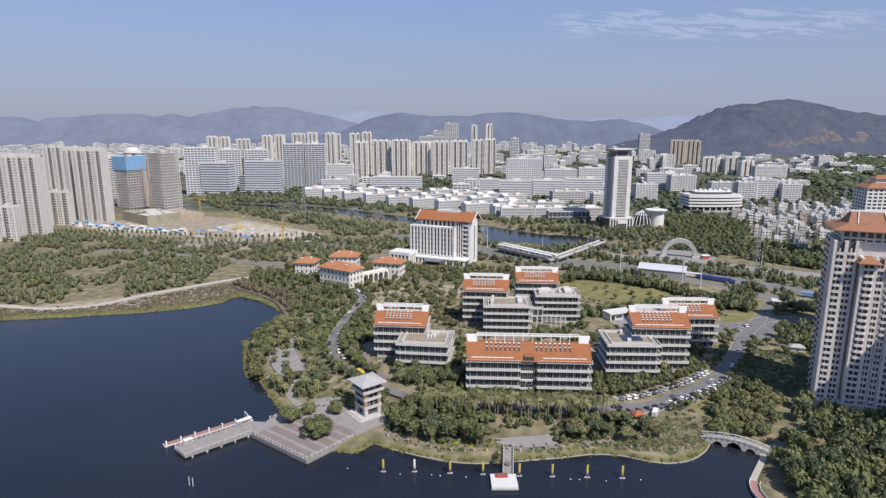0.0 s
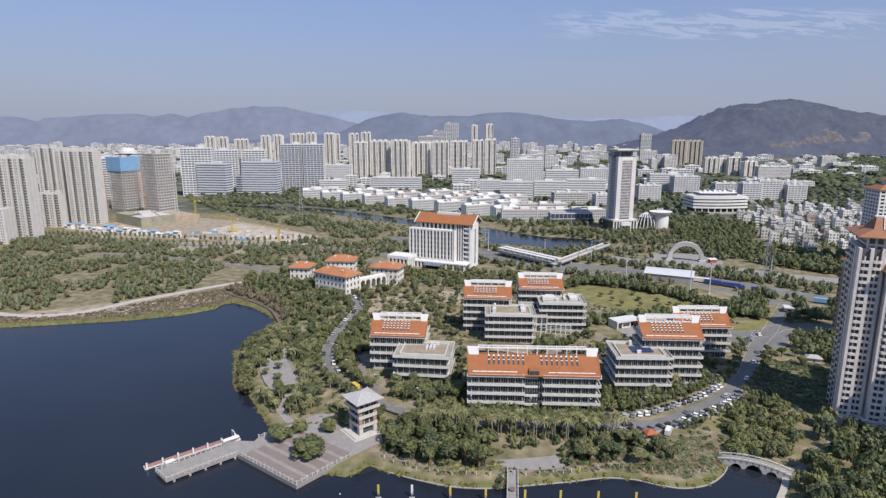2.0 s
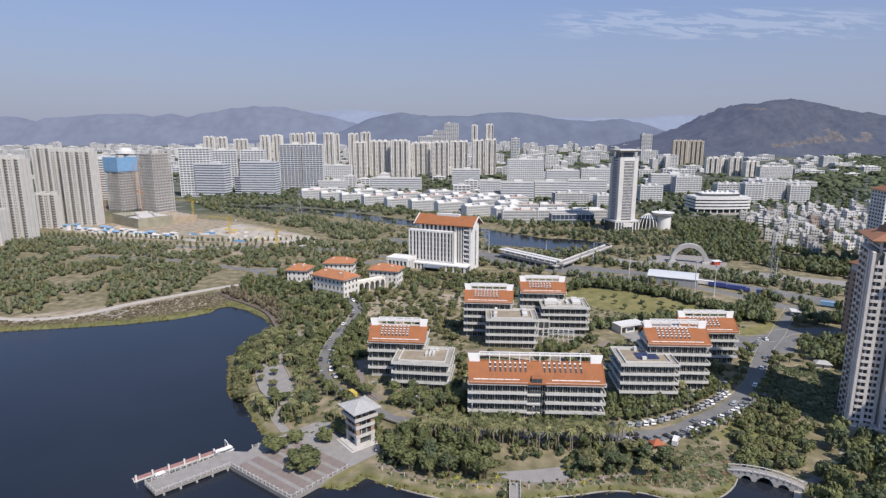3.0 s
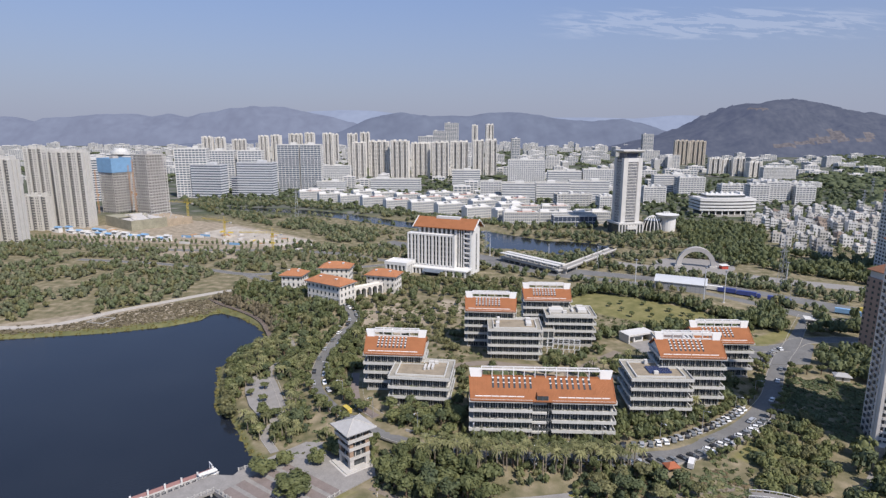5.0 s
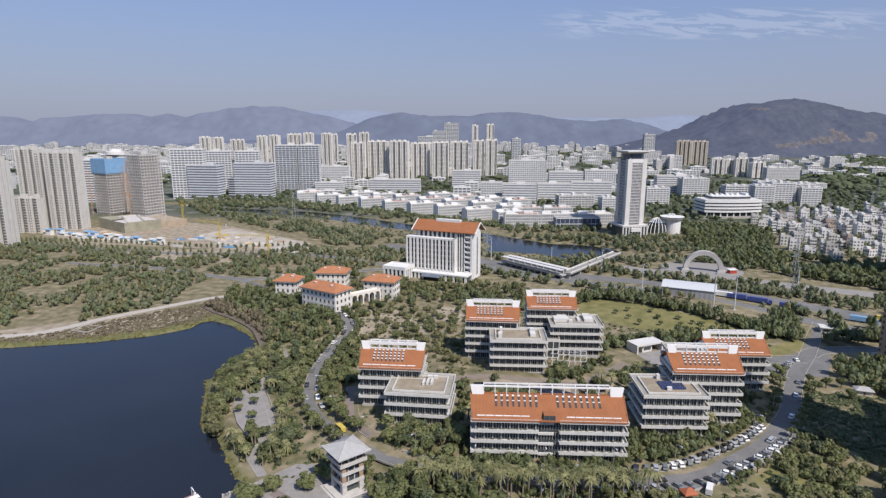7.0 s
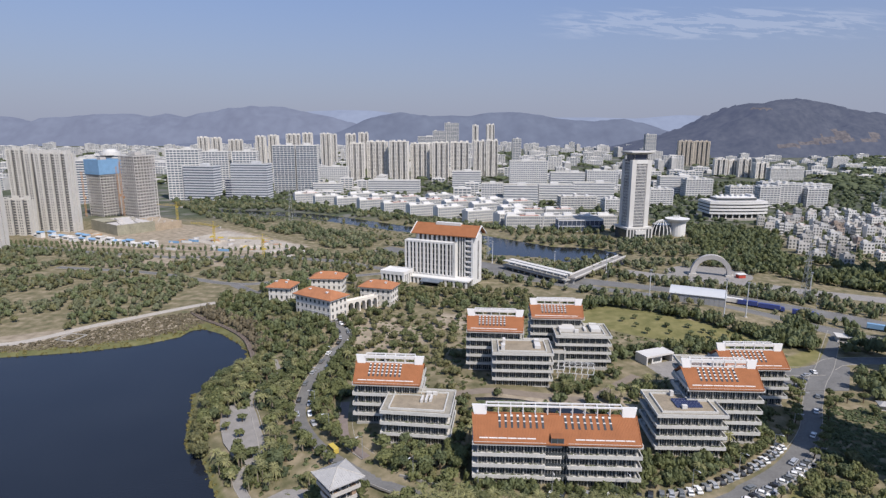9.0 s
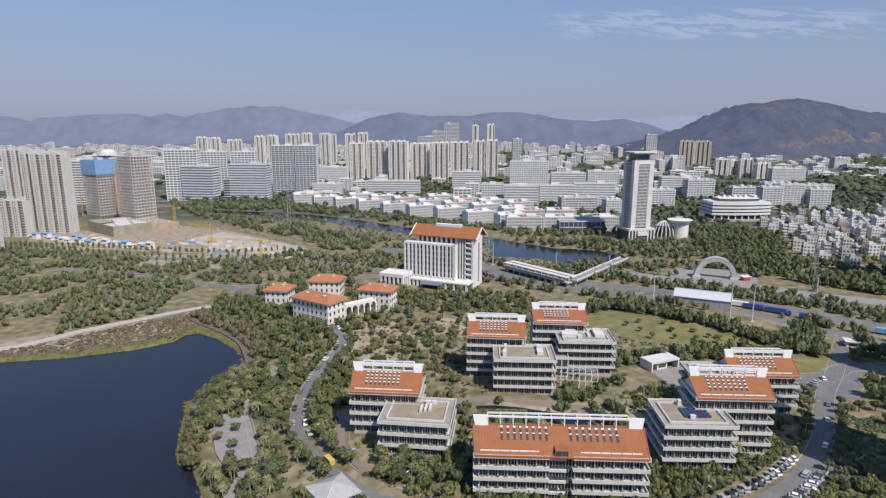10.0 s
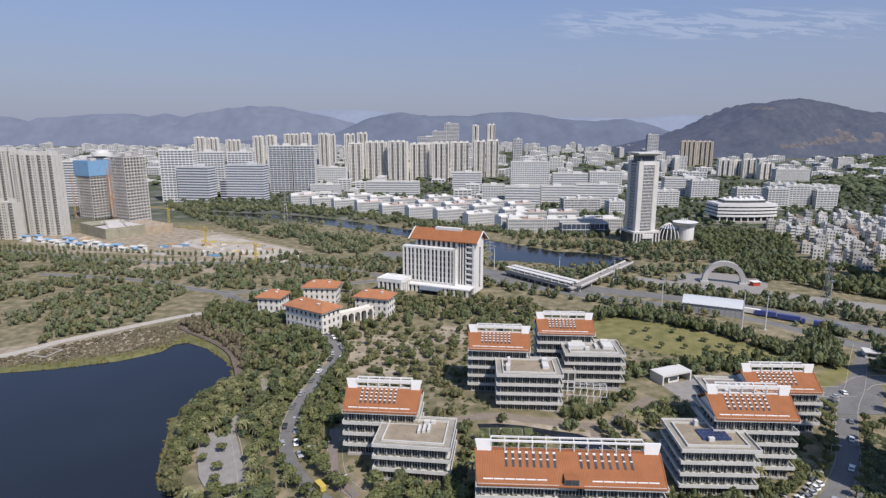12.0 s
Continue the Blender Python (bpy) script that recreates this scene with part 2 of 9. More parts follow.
# ---- building helpers ----
class Geo:
    """Collects vertices and faces for one mesh."""

    def __init__(self):
        self.v, self.f = [], []

    def add(self, vs, fs):
        k = len(self.v)
        self.v += [tuple(p) for p in vs]
        self.f += [tuple(i + k for i in q) for q in fs]
        return self

    def box(self, x0, y0, z0, x1, y1, z1):
        return self.add([(x0, y0, z0), (x1, y0, z0), (x1, y1, z0), (x0, y1, z0), (x0, y0, z1), (x1, y0, z1), (x1, y1, z1), (x0, y1, z1)],
                        [(3, 2, 1, 0), (4, 5, 6, 7), (0, 1, 5, 4), (1, 2, 6, 5), (2, 3, 7, 6), (3, 0, 4, 7)])

    def prism(self, poly, z0, z1):
        n = len(poly)
        return self.add([(x, y, z0) for x, y in poly] + [(x, y, z1) for x, y in poly],
                        [tuple(range(n - 1, -1, -1)), tuple(range(n, 2 * n))] + [(i, (i + 1) % n, n + (i + 1) % n, n + i) for i in range(n)])

    def ring(self, x0, y0, x1, y1, z0, z1, t):
        """A rectangular frame of wall thickness t."""
        self.box(x0, y0, z0, x1, y0 + t, z1).box(x0, y1 - t, z0, x1, y1, z1)
        return self.box(x0, y0 + t, z0, x0 + t, y1 - t, z1).box(x1 - t, y0 + t, z0, x1, y1 - t, z1)

    def cyl(self, x, y, z0, z1, r0, r1=None, n=8):
        r1 = r0 if r1 is None else r1
        c = [(math.cos(2 * math.pi * i / n), math.sin(2 * math.pi * i / n)) for i in range(n)]
        return self.add([(x + r0 * a1, y + r0 * b1, z0) for a1, b1 in c] + [(x + r1 * a1, y + r1 * b1, z1) for a1, b1 in c],
                        [tuple(range(n - 1, -1, -1)), tuple(range(n, 2 * n))] + [(i, (i + 1) % n, n + (i + 1) % n, n + i) for i in range(n)])

    def beam(self, p, q, r, n=6):
        p, q = Vector(p), Vector(q)
        ax = (q - p).normalized()
        u = ax.orthogonal().normalized()
        w = ax.cross(u)
        c = [u * math.cos(2 * math.pi * i / n) * r + w * math.sin(2 * math.pi * i / n) * r for i in range(n)]
        return self.add([p + k for k in c] + [q + k for k in c],
                        [tuple(range(n - 1, -1, -1)), tuple(range(n, 2 * n))] + [(i, (i + 1) % n, n + (i + 1) % n, n + i) for i in range(n)])

    def hip(self, x0, y0, x1, y1, z0, z1, inset, t=0.35, inset_y=None):
        """A hipped roof with a ridge along x; inset: how far the ridge ends lie in."""
        ym = (y0 + y1) / 2
        iy = (y1 - y0) / 2 if inset_y is None else inset_y
        return self.add([(x0, y0, z0 - t), (x1, y0, z0 - t), (x1, y1, z0 - t), (x0, y1, z0 - t), (x0, y0, z0), (x1, y0, z0), (x1, y1, z0), (x0, y1, z0),
                         (x0 + inset, y0 + iy, z1), (x1 - inset, y0 + iy, z1), (x1 - inset, y1 - iy + 0.01, z1), (x0 + inset, y1 - iy + 0.01, z1)],
                        [(3, 2, 1, 0), (0, 1, 5, 4), (1, 2, 6, 5), (2, 3, 7, 6), (3, 0, 4, 7), (4, 5, 9, 8), (5, 6, 10, 9), (6, 7, 11, 10), (7, 4, 8, 11), (8, 9, 10, 11)])


def meshed(name, g, material):
    me = bpy.data.meshes.new(name)
    me.from_pydata(g.v, [], g.f)
    me.materials.append(material)
    return me


def part(name, g, material, parent, label=""):
    """Links the geometry as one mesh object under a thing or a part. A mesh may be given too, to be shared."""
    me = g if isinstance(g, bpy.types.Mesh) else meshed(name, g, material)
    ob = new(name, me)
    ob.parent = parent
    if label:
        ob["label"] = label
    return ob


def placed(ob, x, y, z=0.0, rz=0.0):
    ob.location, ob.rotation_euler = (x, y, z), (0, 0, radians(rz))
    return ob


def ground_z(x, y):
    """Height of the ground at a place (numbers or arrays)."""
    x, y = np.clip(x, gx[0], gx[-1] - 1), np.clip(y, gy[0], gy[-1] - 1)
    i, j = np.searchsorted(gx, x, "right") - 1, np.searchsorted(gy, y, "right") - 1
    u, v = (x - gx[i]) / (gx[i + 1] - gx[i]), (y - gy[j]) / (gy[j + 1] - gy[j])
    return Z[j, i] * (1 - u) * (1 - v) + Z[j, i + 1] * u * (1 - v) + Z[j + 1, i] * (1 - u) * v + Z[j + 1, i + 1] * u * v


def thing(name, label, category, x=0.0, y=0.0, z=None, rz=0.0, group="", kind=""):
    """An Empty at the thing's base, on the ground unless z is given."""
    ob = placed(new(name), x, y, float(ground_z(x, y)) if z is None else z, rz)
    ob.empty_display_size = 0.5
    return tagged(ob, label, category, group, kind)


FOOT = []                             # footprints kept free of plants: centre, half sizes, turn


def foot(x, y, hx, hy, rz=0.0):
    FOOT.append((x, y, hx, hy, radians(rz)))


def on_foot(x, y, pad=1.0):
    for fx, fy, hx, hy, r in FOOT:
        dx, dy = x - fx, y - fy
        u, w = dx * math.cos(r) + dy * math.sin(r), -dx * math.sin(r) + dy * math.cos(r)
        if abs(u) < hx + pad and abs(w) < hy + pad:
            return True
    return False


def inside(poly, x, y):
    hit, n = False, len(poly)
    for i in range(n):
        (x0, y0), (x1, y1) = poly[i], poly[(i + 1) % n]
        if (y0 > y) != (y1 > y) and x < (x1 - x0) * (y - y0) / (y1 - y0) + x0:
            hit = not hit
    return hit


def edge_distance(poly, xs, ys):
    """Signed distance of points (arrays) to a polygon, negative inside."""
    best = np.full(xs.shape, 1e9)
    hit = np.zeros(xs.shape, bool)
    n = len(poly)
    for i in range(n):
        (x0, y0), (x1, y1) = poly[i], poly[(i + 1) % n]
        ex, ey = x1 - x0, y1 - y0
        k = np.clip(((xs - x0) * ex + (ys - y0) * ey) / (ex * ex + ey * ey), 0, 1)
        best = np.minimum(best, np.hypot(xs - x0 - k * ex, ys - y0 - k * ey))
        if y0 != y1:
            c = ((y0 > ys) != (y1 > ys)) & (xs < ex * (ys - y0) / ey + x0)
            hit ^= c
    return np.where(hit, -best, best)


def smooth_line(pts, step=3.0):
    """A Catmull-Rom line through the points."""
    p = [Vector((*q, 0)) for q in pts]
    p = [p[0] * 2 - p[1]] + p + [p[-1] * 2 - p[-2]]
    out = []
    for i in range(1, len(p) - 2):
        n = max(1, int((p[i + 1] - p[i]).length / step))
        for k in range(n):
            t = k / n
            q = 0.5 * (2 * p[i] + (p[i + 1] - p[i - 1]) * t + (2 * p[i - 1] - 5 * p[i] + 4 * p[i + 1] - p[i + 2]) * t * t + (3 * p[i] - p[i - 1] - 3 * p[i + 1] + p[i + 2]) * t ** 3)
            out.append((q.x, q.y))
    out.append((p[-2].x, p[-2].y))
    return out


def ribbon(g, line, off0, off1, z0, z1, follow=True):
    """A strip between two offsets from a line, from z0 up to z1 above the ground."""
    n = len(line)
    rows = []
    for i, (x, y) in enumerate(line):
        gz = float(ground_z(x, y)) if follow else 0.0
        a0, b0 = line[max(i - 1, 0)], line[min(i + 1, n - 1)]
        dx, dy = b0[0] - a0[0], b0[1] - a0[1]
        k = math.hypot(dx, dy) or 1
        nx, ny = dy / k, -dx / k
        rows += [(x + nx * off0, y + ny * off0, gz + z1), (x + nx * off1, y + ny * off1, gz + z1), (x + nx * off1, y + ny * off1, gz + z0), (x + nx * off0, y + ny * off0, gz + z0)]
    fs = []
    for i in range(n - 1):
        a0, b0 = 4 * i, 4 * i + 4
        fs += [(a0, a0 + 1, b0 + 1, b0), (a0 + 1, a0 + 2, b0 + 2, b0 + 1), (a0 + 3, a0, b0, b0 + 3)]
    return g.add(rows, fs)


ROADS = []                            # lines with half widths, kept free of plants


def near_road(x, y, pad=1.0):
    for line, h in ROADS:
        for px, py in line:
            if abs(px - x) < h + 3 and (px - x) ** 2 + (py - y) ** 2 < (h + pad) ** 2:
                return True
    return False


def road(name, label, pts, half, material=None, kerb=True, z=0.06):
    line = smooth_line(pts, 2.5)
    ROADS.append((line, half))
    ob = thing(name, label, "road", z=0.0, kind="structure")
    part("carriageway", ribbon(Geo(), line, -half, half, -0.6, z), material or ASPHALT, ob)
    if kerb:
        for s in (-1, 1):
            part("kerb", ribbon(Geo(), line, s * half if s > 0 else -half - 0.22, half + 0.22 if s > 0 else -half, -0.6, z + 0.13), KERB, ob, "pale stone kerb")
    return line

# ---- ground, lake and hills ----
LAKE = [(104, 209), (98, 201), (90, 195), (81, 193), (73, 195), (66, 198), (56, 199), (45, 197), (32, 195), (15, 193), (3, 194), (-9, 198),
        (-20, 203), (-27, 207), (-29, 202.5), (-34, 199.5), (-40, 201.5), (-41, 202), (-49, 192.5), (-75.5, 212), (-71, 224), (-64, 231), (-72, 237), (-82, 254), (-91, 268), (-95, 267),
        (-101, 280), (-107, 299), (-113, 316), (-109, 327), (-104, 342), (-102, 357), (-106, 370), (-115, 382), (-128, 396), (-144, 406),
        (-150, 403), (-152, 392), (-168, 379), (-198, 368), (-233, 361), (-278, 353), (-400, 335), (-700, 330), (-900, 100), (-700, -300),
        (180, -300), (150, -100), (120, 60), (106, 150), (102, 176), (112, 190), (119, 199), (112, 207)]
PLAZA = [(-75.5, 212), (-49, 192.5), (-33, 211), (-23, 221), (-25, 234), (-38, 243), (-52, 243), (-62, 233), (-71, 224)]
RIVER = [(-330, 905), (-191, 850), (-137, 809), (-57, 746), (6, 708), (42, 674), (50, 644), (40, 618), (88, 604), (112, 584), (141, 600), (150, 570),
         (160, 572), (172, 620), (150, 645), (110, 655), (75, 690), (20, 740), (-50, 785), (-125, 848), (-185, 885), (-325, 930)]


def land_height(d):
    """Height of the ground at signed distance d from the water's edge."""
    return np.where(d < 0, np.maximum(-1.2 + d * 0.45, -5.0), np.minimum(-1.2 + d * 0.42, 0.0))


def steps(marks):
    out = []
    for (a0, s0), (b0, _) in zip(marks, marks[1:]):
        out += list(np.arange(a0, b0 - 1e-6, s0))
    return np.array(out + [marks[-1][0]], float)


gx = steps([(-4900, 400), (-2100, 120), (-900, 40), (-420, 8), (-180, 2.0), (150, 6), (420, 20), (900, 100), (2100, 400), (4900, 400)])
gy = steps([(-1500, 200), (-100, 30), (140, 10), (180, 2.0), (430, 4), (600, 8), (960, 40), (2000, 100), (4900, 300)])
X, Y = np.meshgrid(gx, gy)
dl = np.minimum(edge_distance(LAKE, X, Y), edge_distance(RIVER, X, Y))
# the land swells under the office court and the villas
swell = 6.5 * np.exp(-((X - 20) / 75) ** 2 - ((Y - 310) / np.where(Y < 310, 90, 70)) ** 2) + 8.5 * np.exp(-((X + 75) / 55) ** 2 - ((Y - 415) / 60) ** 2) + 4.5 * np.exp(-((X - 155) / 60) ** 2 - ((Y - 425) / 50) ** 2)
Z = land_height(dl) + swell * np.clip((dl - 5) / 28, 0, 1)


def region(polys, soft=6.0):
    out = np.zeros(X.shape)
    for p in polys:
        out = np.maximum(out, np.clip(0.5 - edge_distance(p, X, Y) / soft, 0, 1))
    return out


pl = region([[(-79, 212), (-49, 189), (-29, 208), (-17, 219), (-18, 239), (-36, 251), (-54, 251), (-69, 236)]], 6.0)
Z = np.where(dl > 0, Z * (1 - pl) + np.minimum(Z, 0.0) * pl, Z)
EARTH = [[(-414, 752), (-351, 800), (-256, 756), (-131, 650), (-165, 612), (-312, 640), (-365, 640), (-443, 705)],
         [(-300, 560), (-180, 565), (-130, 610), (-200, 628), (-320, 610)],
         [(-240, 362), (-180, 372), (-150, 420), (-190, 425), (-230, 400), (-290, 372)],
         [(-60, 360), (-20, 345), (-5, 380), (-30, 410), (-62, 400)],
         [(15, 290), (80, 292), (86, 306), (20, 303)], [(-10, 395), (30, 395), (40, 420), (0, 430)]]
LAWN = [[(78, 428), (109, 444), (122, 432), (163, 396), (184, 376), (184, 364), (150, 362), (110, 386), (88, 404)], [(172, 340), (206, 362), (198, 368), (172, 352)],
        [(105, 232), (130, 255), (140, 235), (125, 218)], [(-50, 205), (-32, 212), (-28, 212), (-40, 202)]]
fields = {"earth": region(EARTH), "lawn": region(LAWN),
          "city": np.clip((Y - 760) / 120, 0, 1) * 0.9 + np.clip((X - 270) / 60, 0, 1) * np.clip((Y - 560) / 60, 0, 1) * 0.4,
          "bank": np.clip(1 - np.abs(dl - 1.0) / np.where((X < -118) & (Y < 420), 17.0, 3.0), 0, 1)}
ny, nx = X.shape
idx = np.arange(nx * ny).reshape(ny, nx)
quads = np.stack([idx[:-1, :-1], idx[:-1, 1:], idx[1:, 1:], idx[1:, :-1]], -1).reshape(-1, 4)
me = bpy.data.meshes.new("ground")
me.from_pydata(np.stack([X, Y, Z], -1).reshape(-1, 3).tolist(), [], quads.tolist())
me.materials.append(GROUND)
for key, val in fields.items():
    me.attributes.new(key, "FLOAT", "POINT").data.foreach_set("value", np.clip(val, 0, 1).astype(np.float32).ravel())
me.polygons.foreach_set("use_smooth", np.ones(len(quads), bool))
tagged(new("ground", me), "grassy parkland, bare earth and city ground round a lake", "ground", kind="structure")
water = new("water", meshed("water", Geo().add([(-1600, -1400, -1.2), (400, -1400, -1.2), (400, 1000, -1.2), (-1600, 1000, -1.2)], [(0, 1, 2, 3)]), WATER))
tagged(water, "calm dark blue lake water", "water", kind="structure")


RANGES = []


def height_grid(name, label, profile, y0, depth, step, material, seed, rough=0.14, front=0.5):
    """A range of hills: crest heights at places along x, falling to the ground in front and behind."""
    xs = np.arange(profile[0][0], profile[-1][0] + 1, step)
    crest = np.interp(xs, [p[0] for p in profile], [p[1] for p in profile])
    k = 25 if step > 10 else 70
    ys = np.linspace(0, 1, k)
    vs = []
    for x, c in zip(xs, crest):
        for v in ys:
            s = math.sin(math.pi * min(v / (2 * front), 1)) if v < front else math.cos(math.pi / 2 * (v - front) / (1 - front))
            s = max(s, 0) ** 0.8
            f = noise.fractal(Vector((x / 260 + seed, v * depth / 260, seed)), 0.9, 2.1, 6)
            near_crest = max(0.0, 1 - abs(v - front) / 0.22)
            spur = 1 + rough * 2.6 * f * (1 - 0.93 * near_crest) + rough * 0.3 * noise.noise(Vector((x / 60, v * 9, seed))) * (1 - 0.7 * near_crest)
            vs.append((x, y0 + v * depth, -6 + (c + 6) * s * spur))
    n = len(xs)
    fs = [(i * k + j, (i + 1) * k + j, (i + 1) * k + j + 1, i * k + j + 1) for i in range(n - 1) for j in range(k - 1)]
    ob = new(name, meshed(name, Geo().add(vs, fs), material))
    ob.data.polygons.foreach_set("use_smooth", np.ones(len(ob.data.polygons), bool))
    RANGES.append(ob)
    return tagged(ob, label, "mountains", kind="structure")


# the hill's blue glow stands in for the haze before it
HILL = mat("hazed_wooded_hill", (0.03, 0.036, 0.034), 1.0, vary=0.4, scale=0.012, grain=0.05, second=(0.06, 0.062, 0.06), spec=0.0, glow=(0.055, 0.066, 0.118))
# blue emission, stronger with distance, puts the haze into the range colours
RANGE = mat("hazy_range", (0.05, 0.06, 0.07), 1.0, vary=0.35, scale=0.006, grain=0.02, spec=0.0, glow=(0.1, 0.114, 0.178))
RIDGE = mat("haze_blue_range", (0.05, 0.06, 0.07), 1.0, vary=0.3, scale=0.005, grain=0.02, spec=0.0, glow=(0.135, 0.15, 0.224))
FAR = mat("hazed_far_range", (0.06, 0.07, 0.08), 1.0, vary=0.3, scale=0.004, grain=0.02, spec=0.0, glow=(0.2, 0.235, 0.345))
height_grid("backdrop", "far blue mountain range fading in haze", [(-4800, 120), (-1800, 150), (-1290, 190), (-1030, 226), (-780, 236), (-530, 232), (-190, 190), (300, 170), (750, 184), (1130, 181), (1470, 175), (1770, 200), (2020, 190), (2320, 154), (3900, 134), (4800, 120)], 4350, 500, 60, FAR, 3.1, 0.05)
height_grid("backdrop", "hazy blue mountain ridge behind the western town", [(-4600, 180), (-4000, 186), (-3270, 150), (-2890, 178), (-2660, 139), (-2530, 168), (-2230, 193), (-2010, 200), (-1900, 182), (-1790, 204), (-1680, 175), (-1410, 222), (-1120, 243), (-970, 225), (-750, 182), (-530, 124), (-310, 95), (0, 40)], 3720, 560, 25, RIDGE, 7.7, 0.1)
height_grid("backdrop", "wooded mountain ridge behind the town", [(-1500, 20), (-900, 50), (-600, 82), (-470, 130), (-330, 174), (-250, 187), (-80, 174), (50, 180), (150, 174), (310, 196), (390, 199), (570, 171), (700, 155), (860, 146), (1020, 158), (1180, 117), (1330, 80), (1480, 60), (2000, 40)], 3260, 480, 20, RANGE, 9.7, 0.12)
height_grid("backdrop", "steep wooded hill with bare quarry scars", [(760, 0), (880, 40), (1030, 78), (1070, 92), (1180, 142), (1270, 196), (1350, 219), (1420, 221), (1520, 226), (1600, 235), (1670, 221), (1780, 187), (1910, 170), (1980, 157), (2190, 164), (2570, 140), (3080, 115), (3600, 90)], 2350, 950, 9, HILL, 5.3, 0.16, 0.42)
# scar rock also glows faintly blue, as painted haze
SCAR = mat("hazed_quarry_rock", (0.085, 0.074, 0.066), 1.0, vary=0.5, scale=0.05, grain=0.1, spec=0.0, glow=(0.05, 0.055, 0.08))

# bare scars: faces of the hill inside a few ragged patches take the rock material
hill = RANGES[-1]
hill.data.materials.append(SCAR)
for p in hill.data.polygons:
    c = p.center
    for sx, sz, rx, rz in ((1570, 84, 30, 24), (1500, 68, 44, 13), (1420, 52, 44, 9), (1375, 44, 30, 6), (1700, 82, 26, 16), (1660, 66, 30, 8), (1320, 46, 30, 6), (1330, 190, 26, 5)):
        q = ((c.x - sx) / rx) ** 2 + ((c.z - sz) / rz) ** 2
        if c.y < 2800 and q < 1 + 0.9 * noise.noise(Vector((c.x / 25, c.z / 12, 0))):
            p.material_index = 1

# ---- government offices: banded storeys, some with orange tile roofs ----
COLUMN = {}
RIDGEWHITE = mat("ridge_white", (0.7, 0.695, 0.68), 0.6, vary=0.06, scale=0.2)
COLC = mat("column_concrete", (0.34, 0.33, 0.3), 0.85, vary=0.2, scale=0.3)


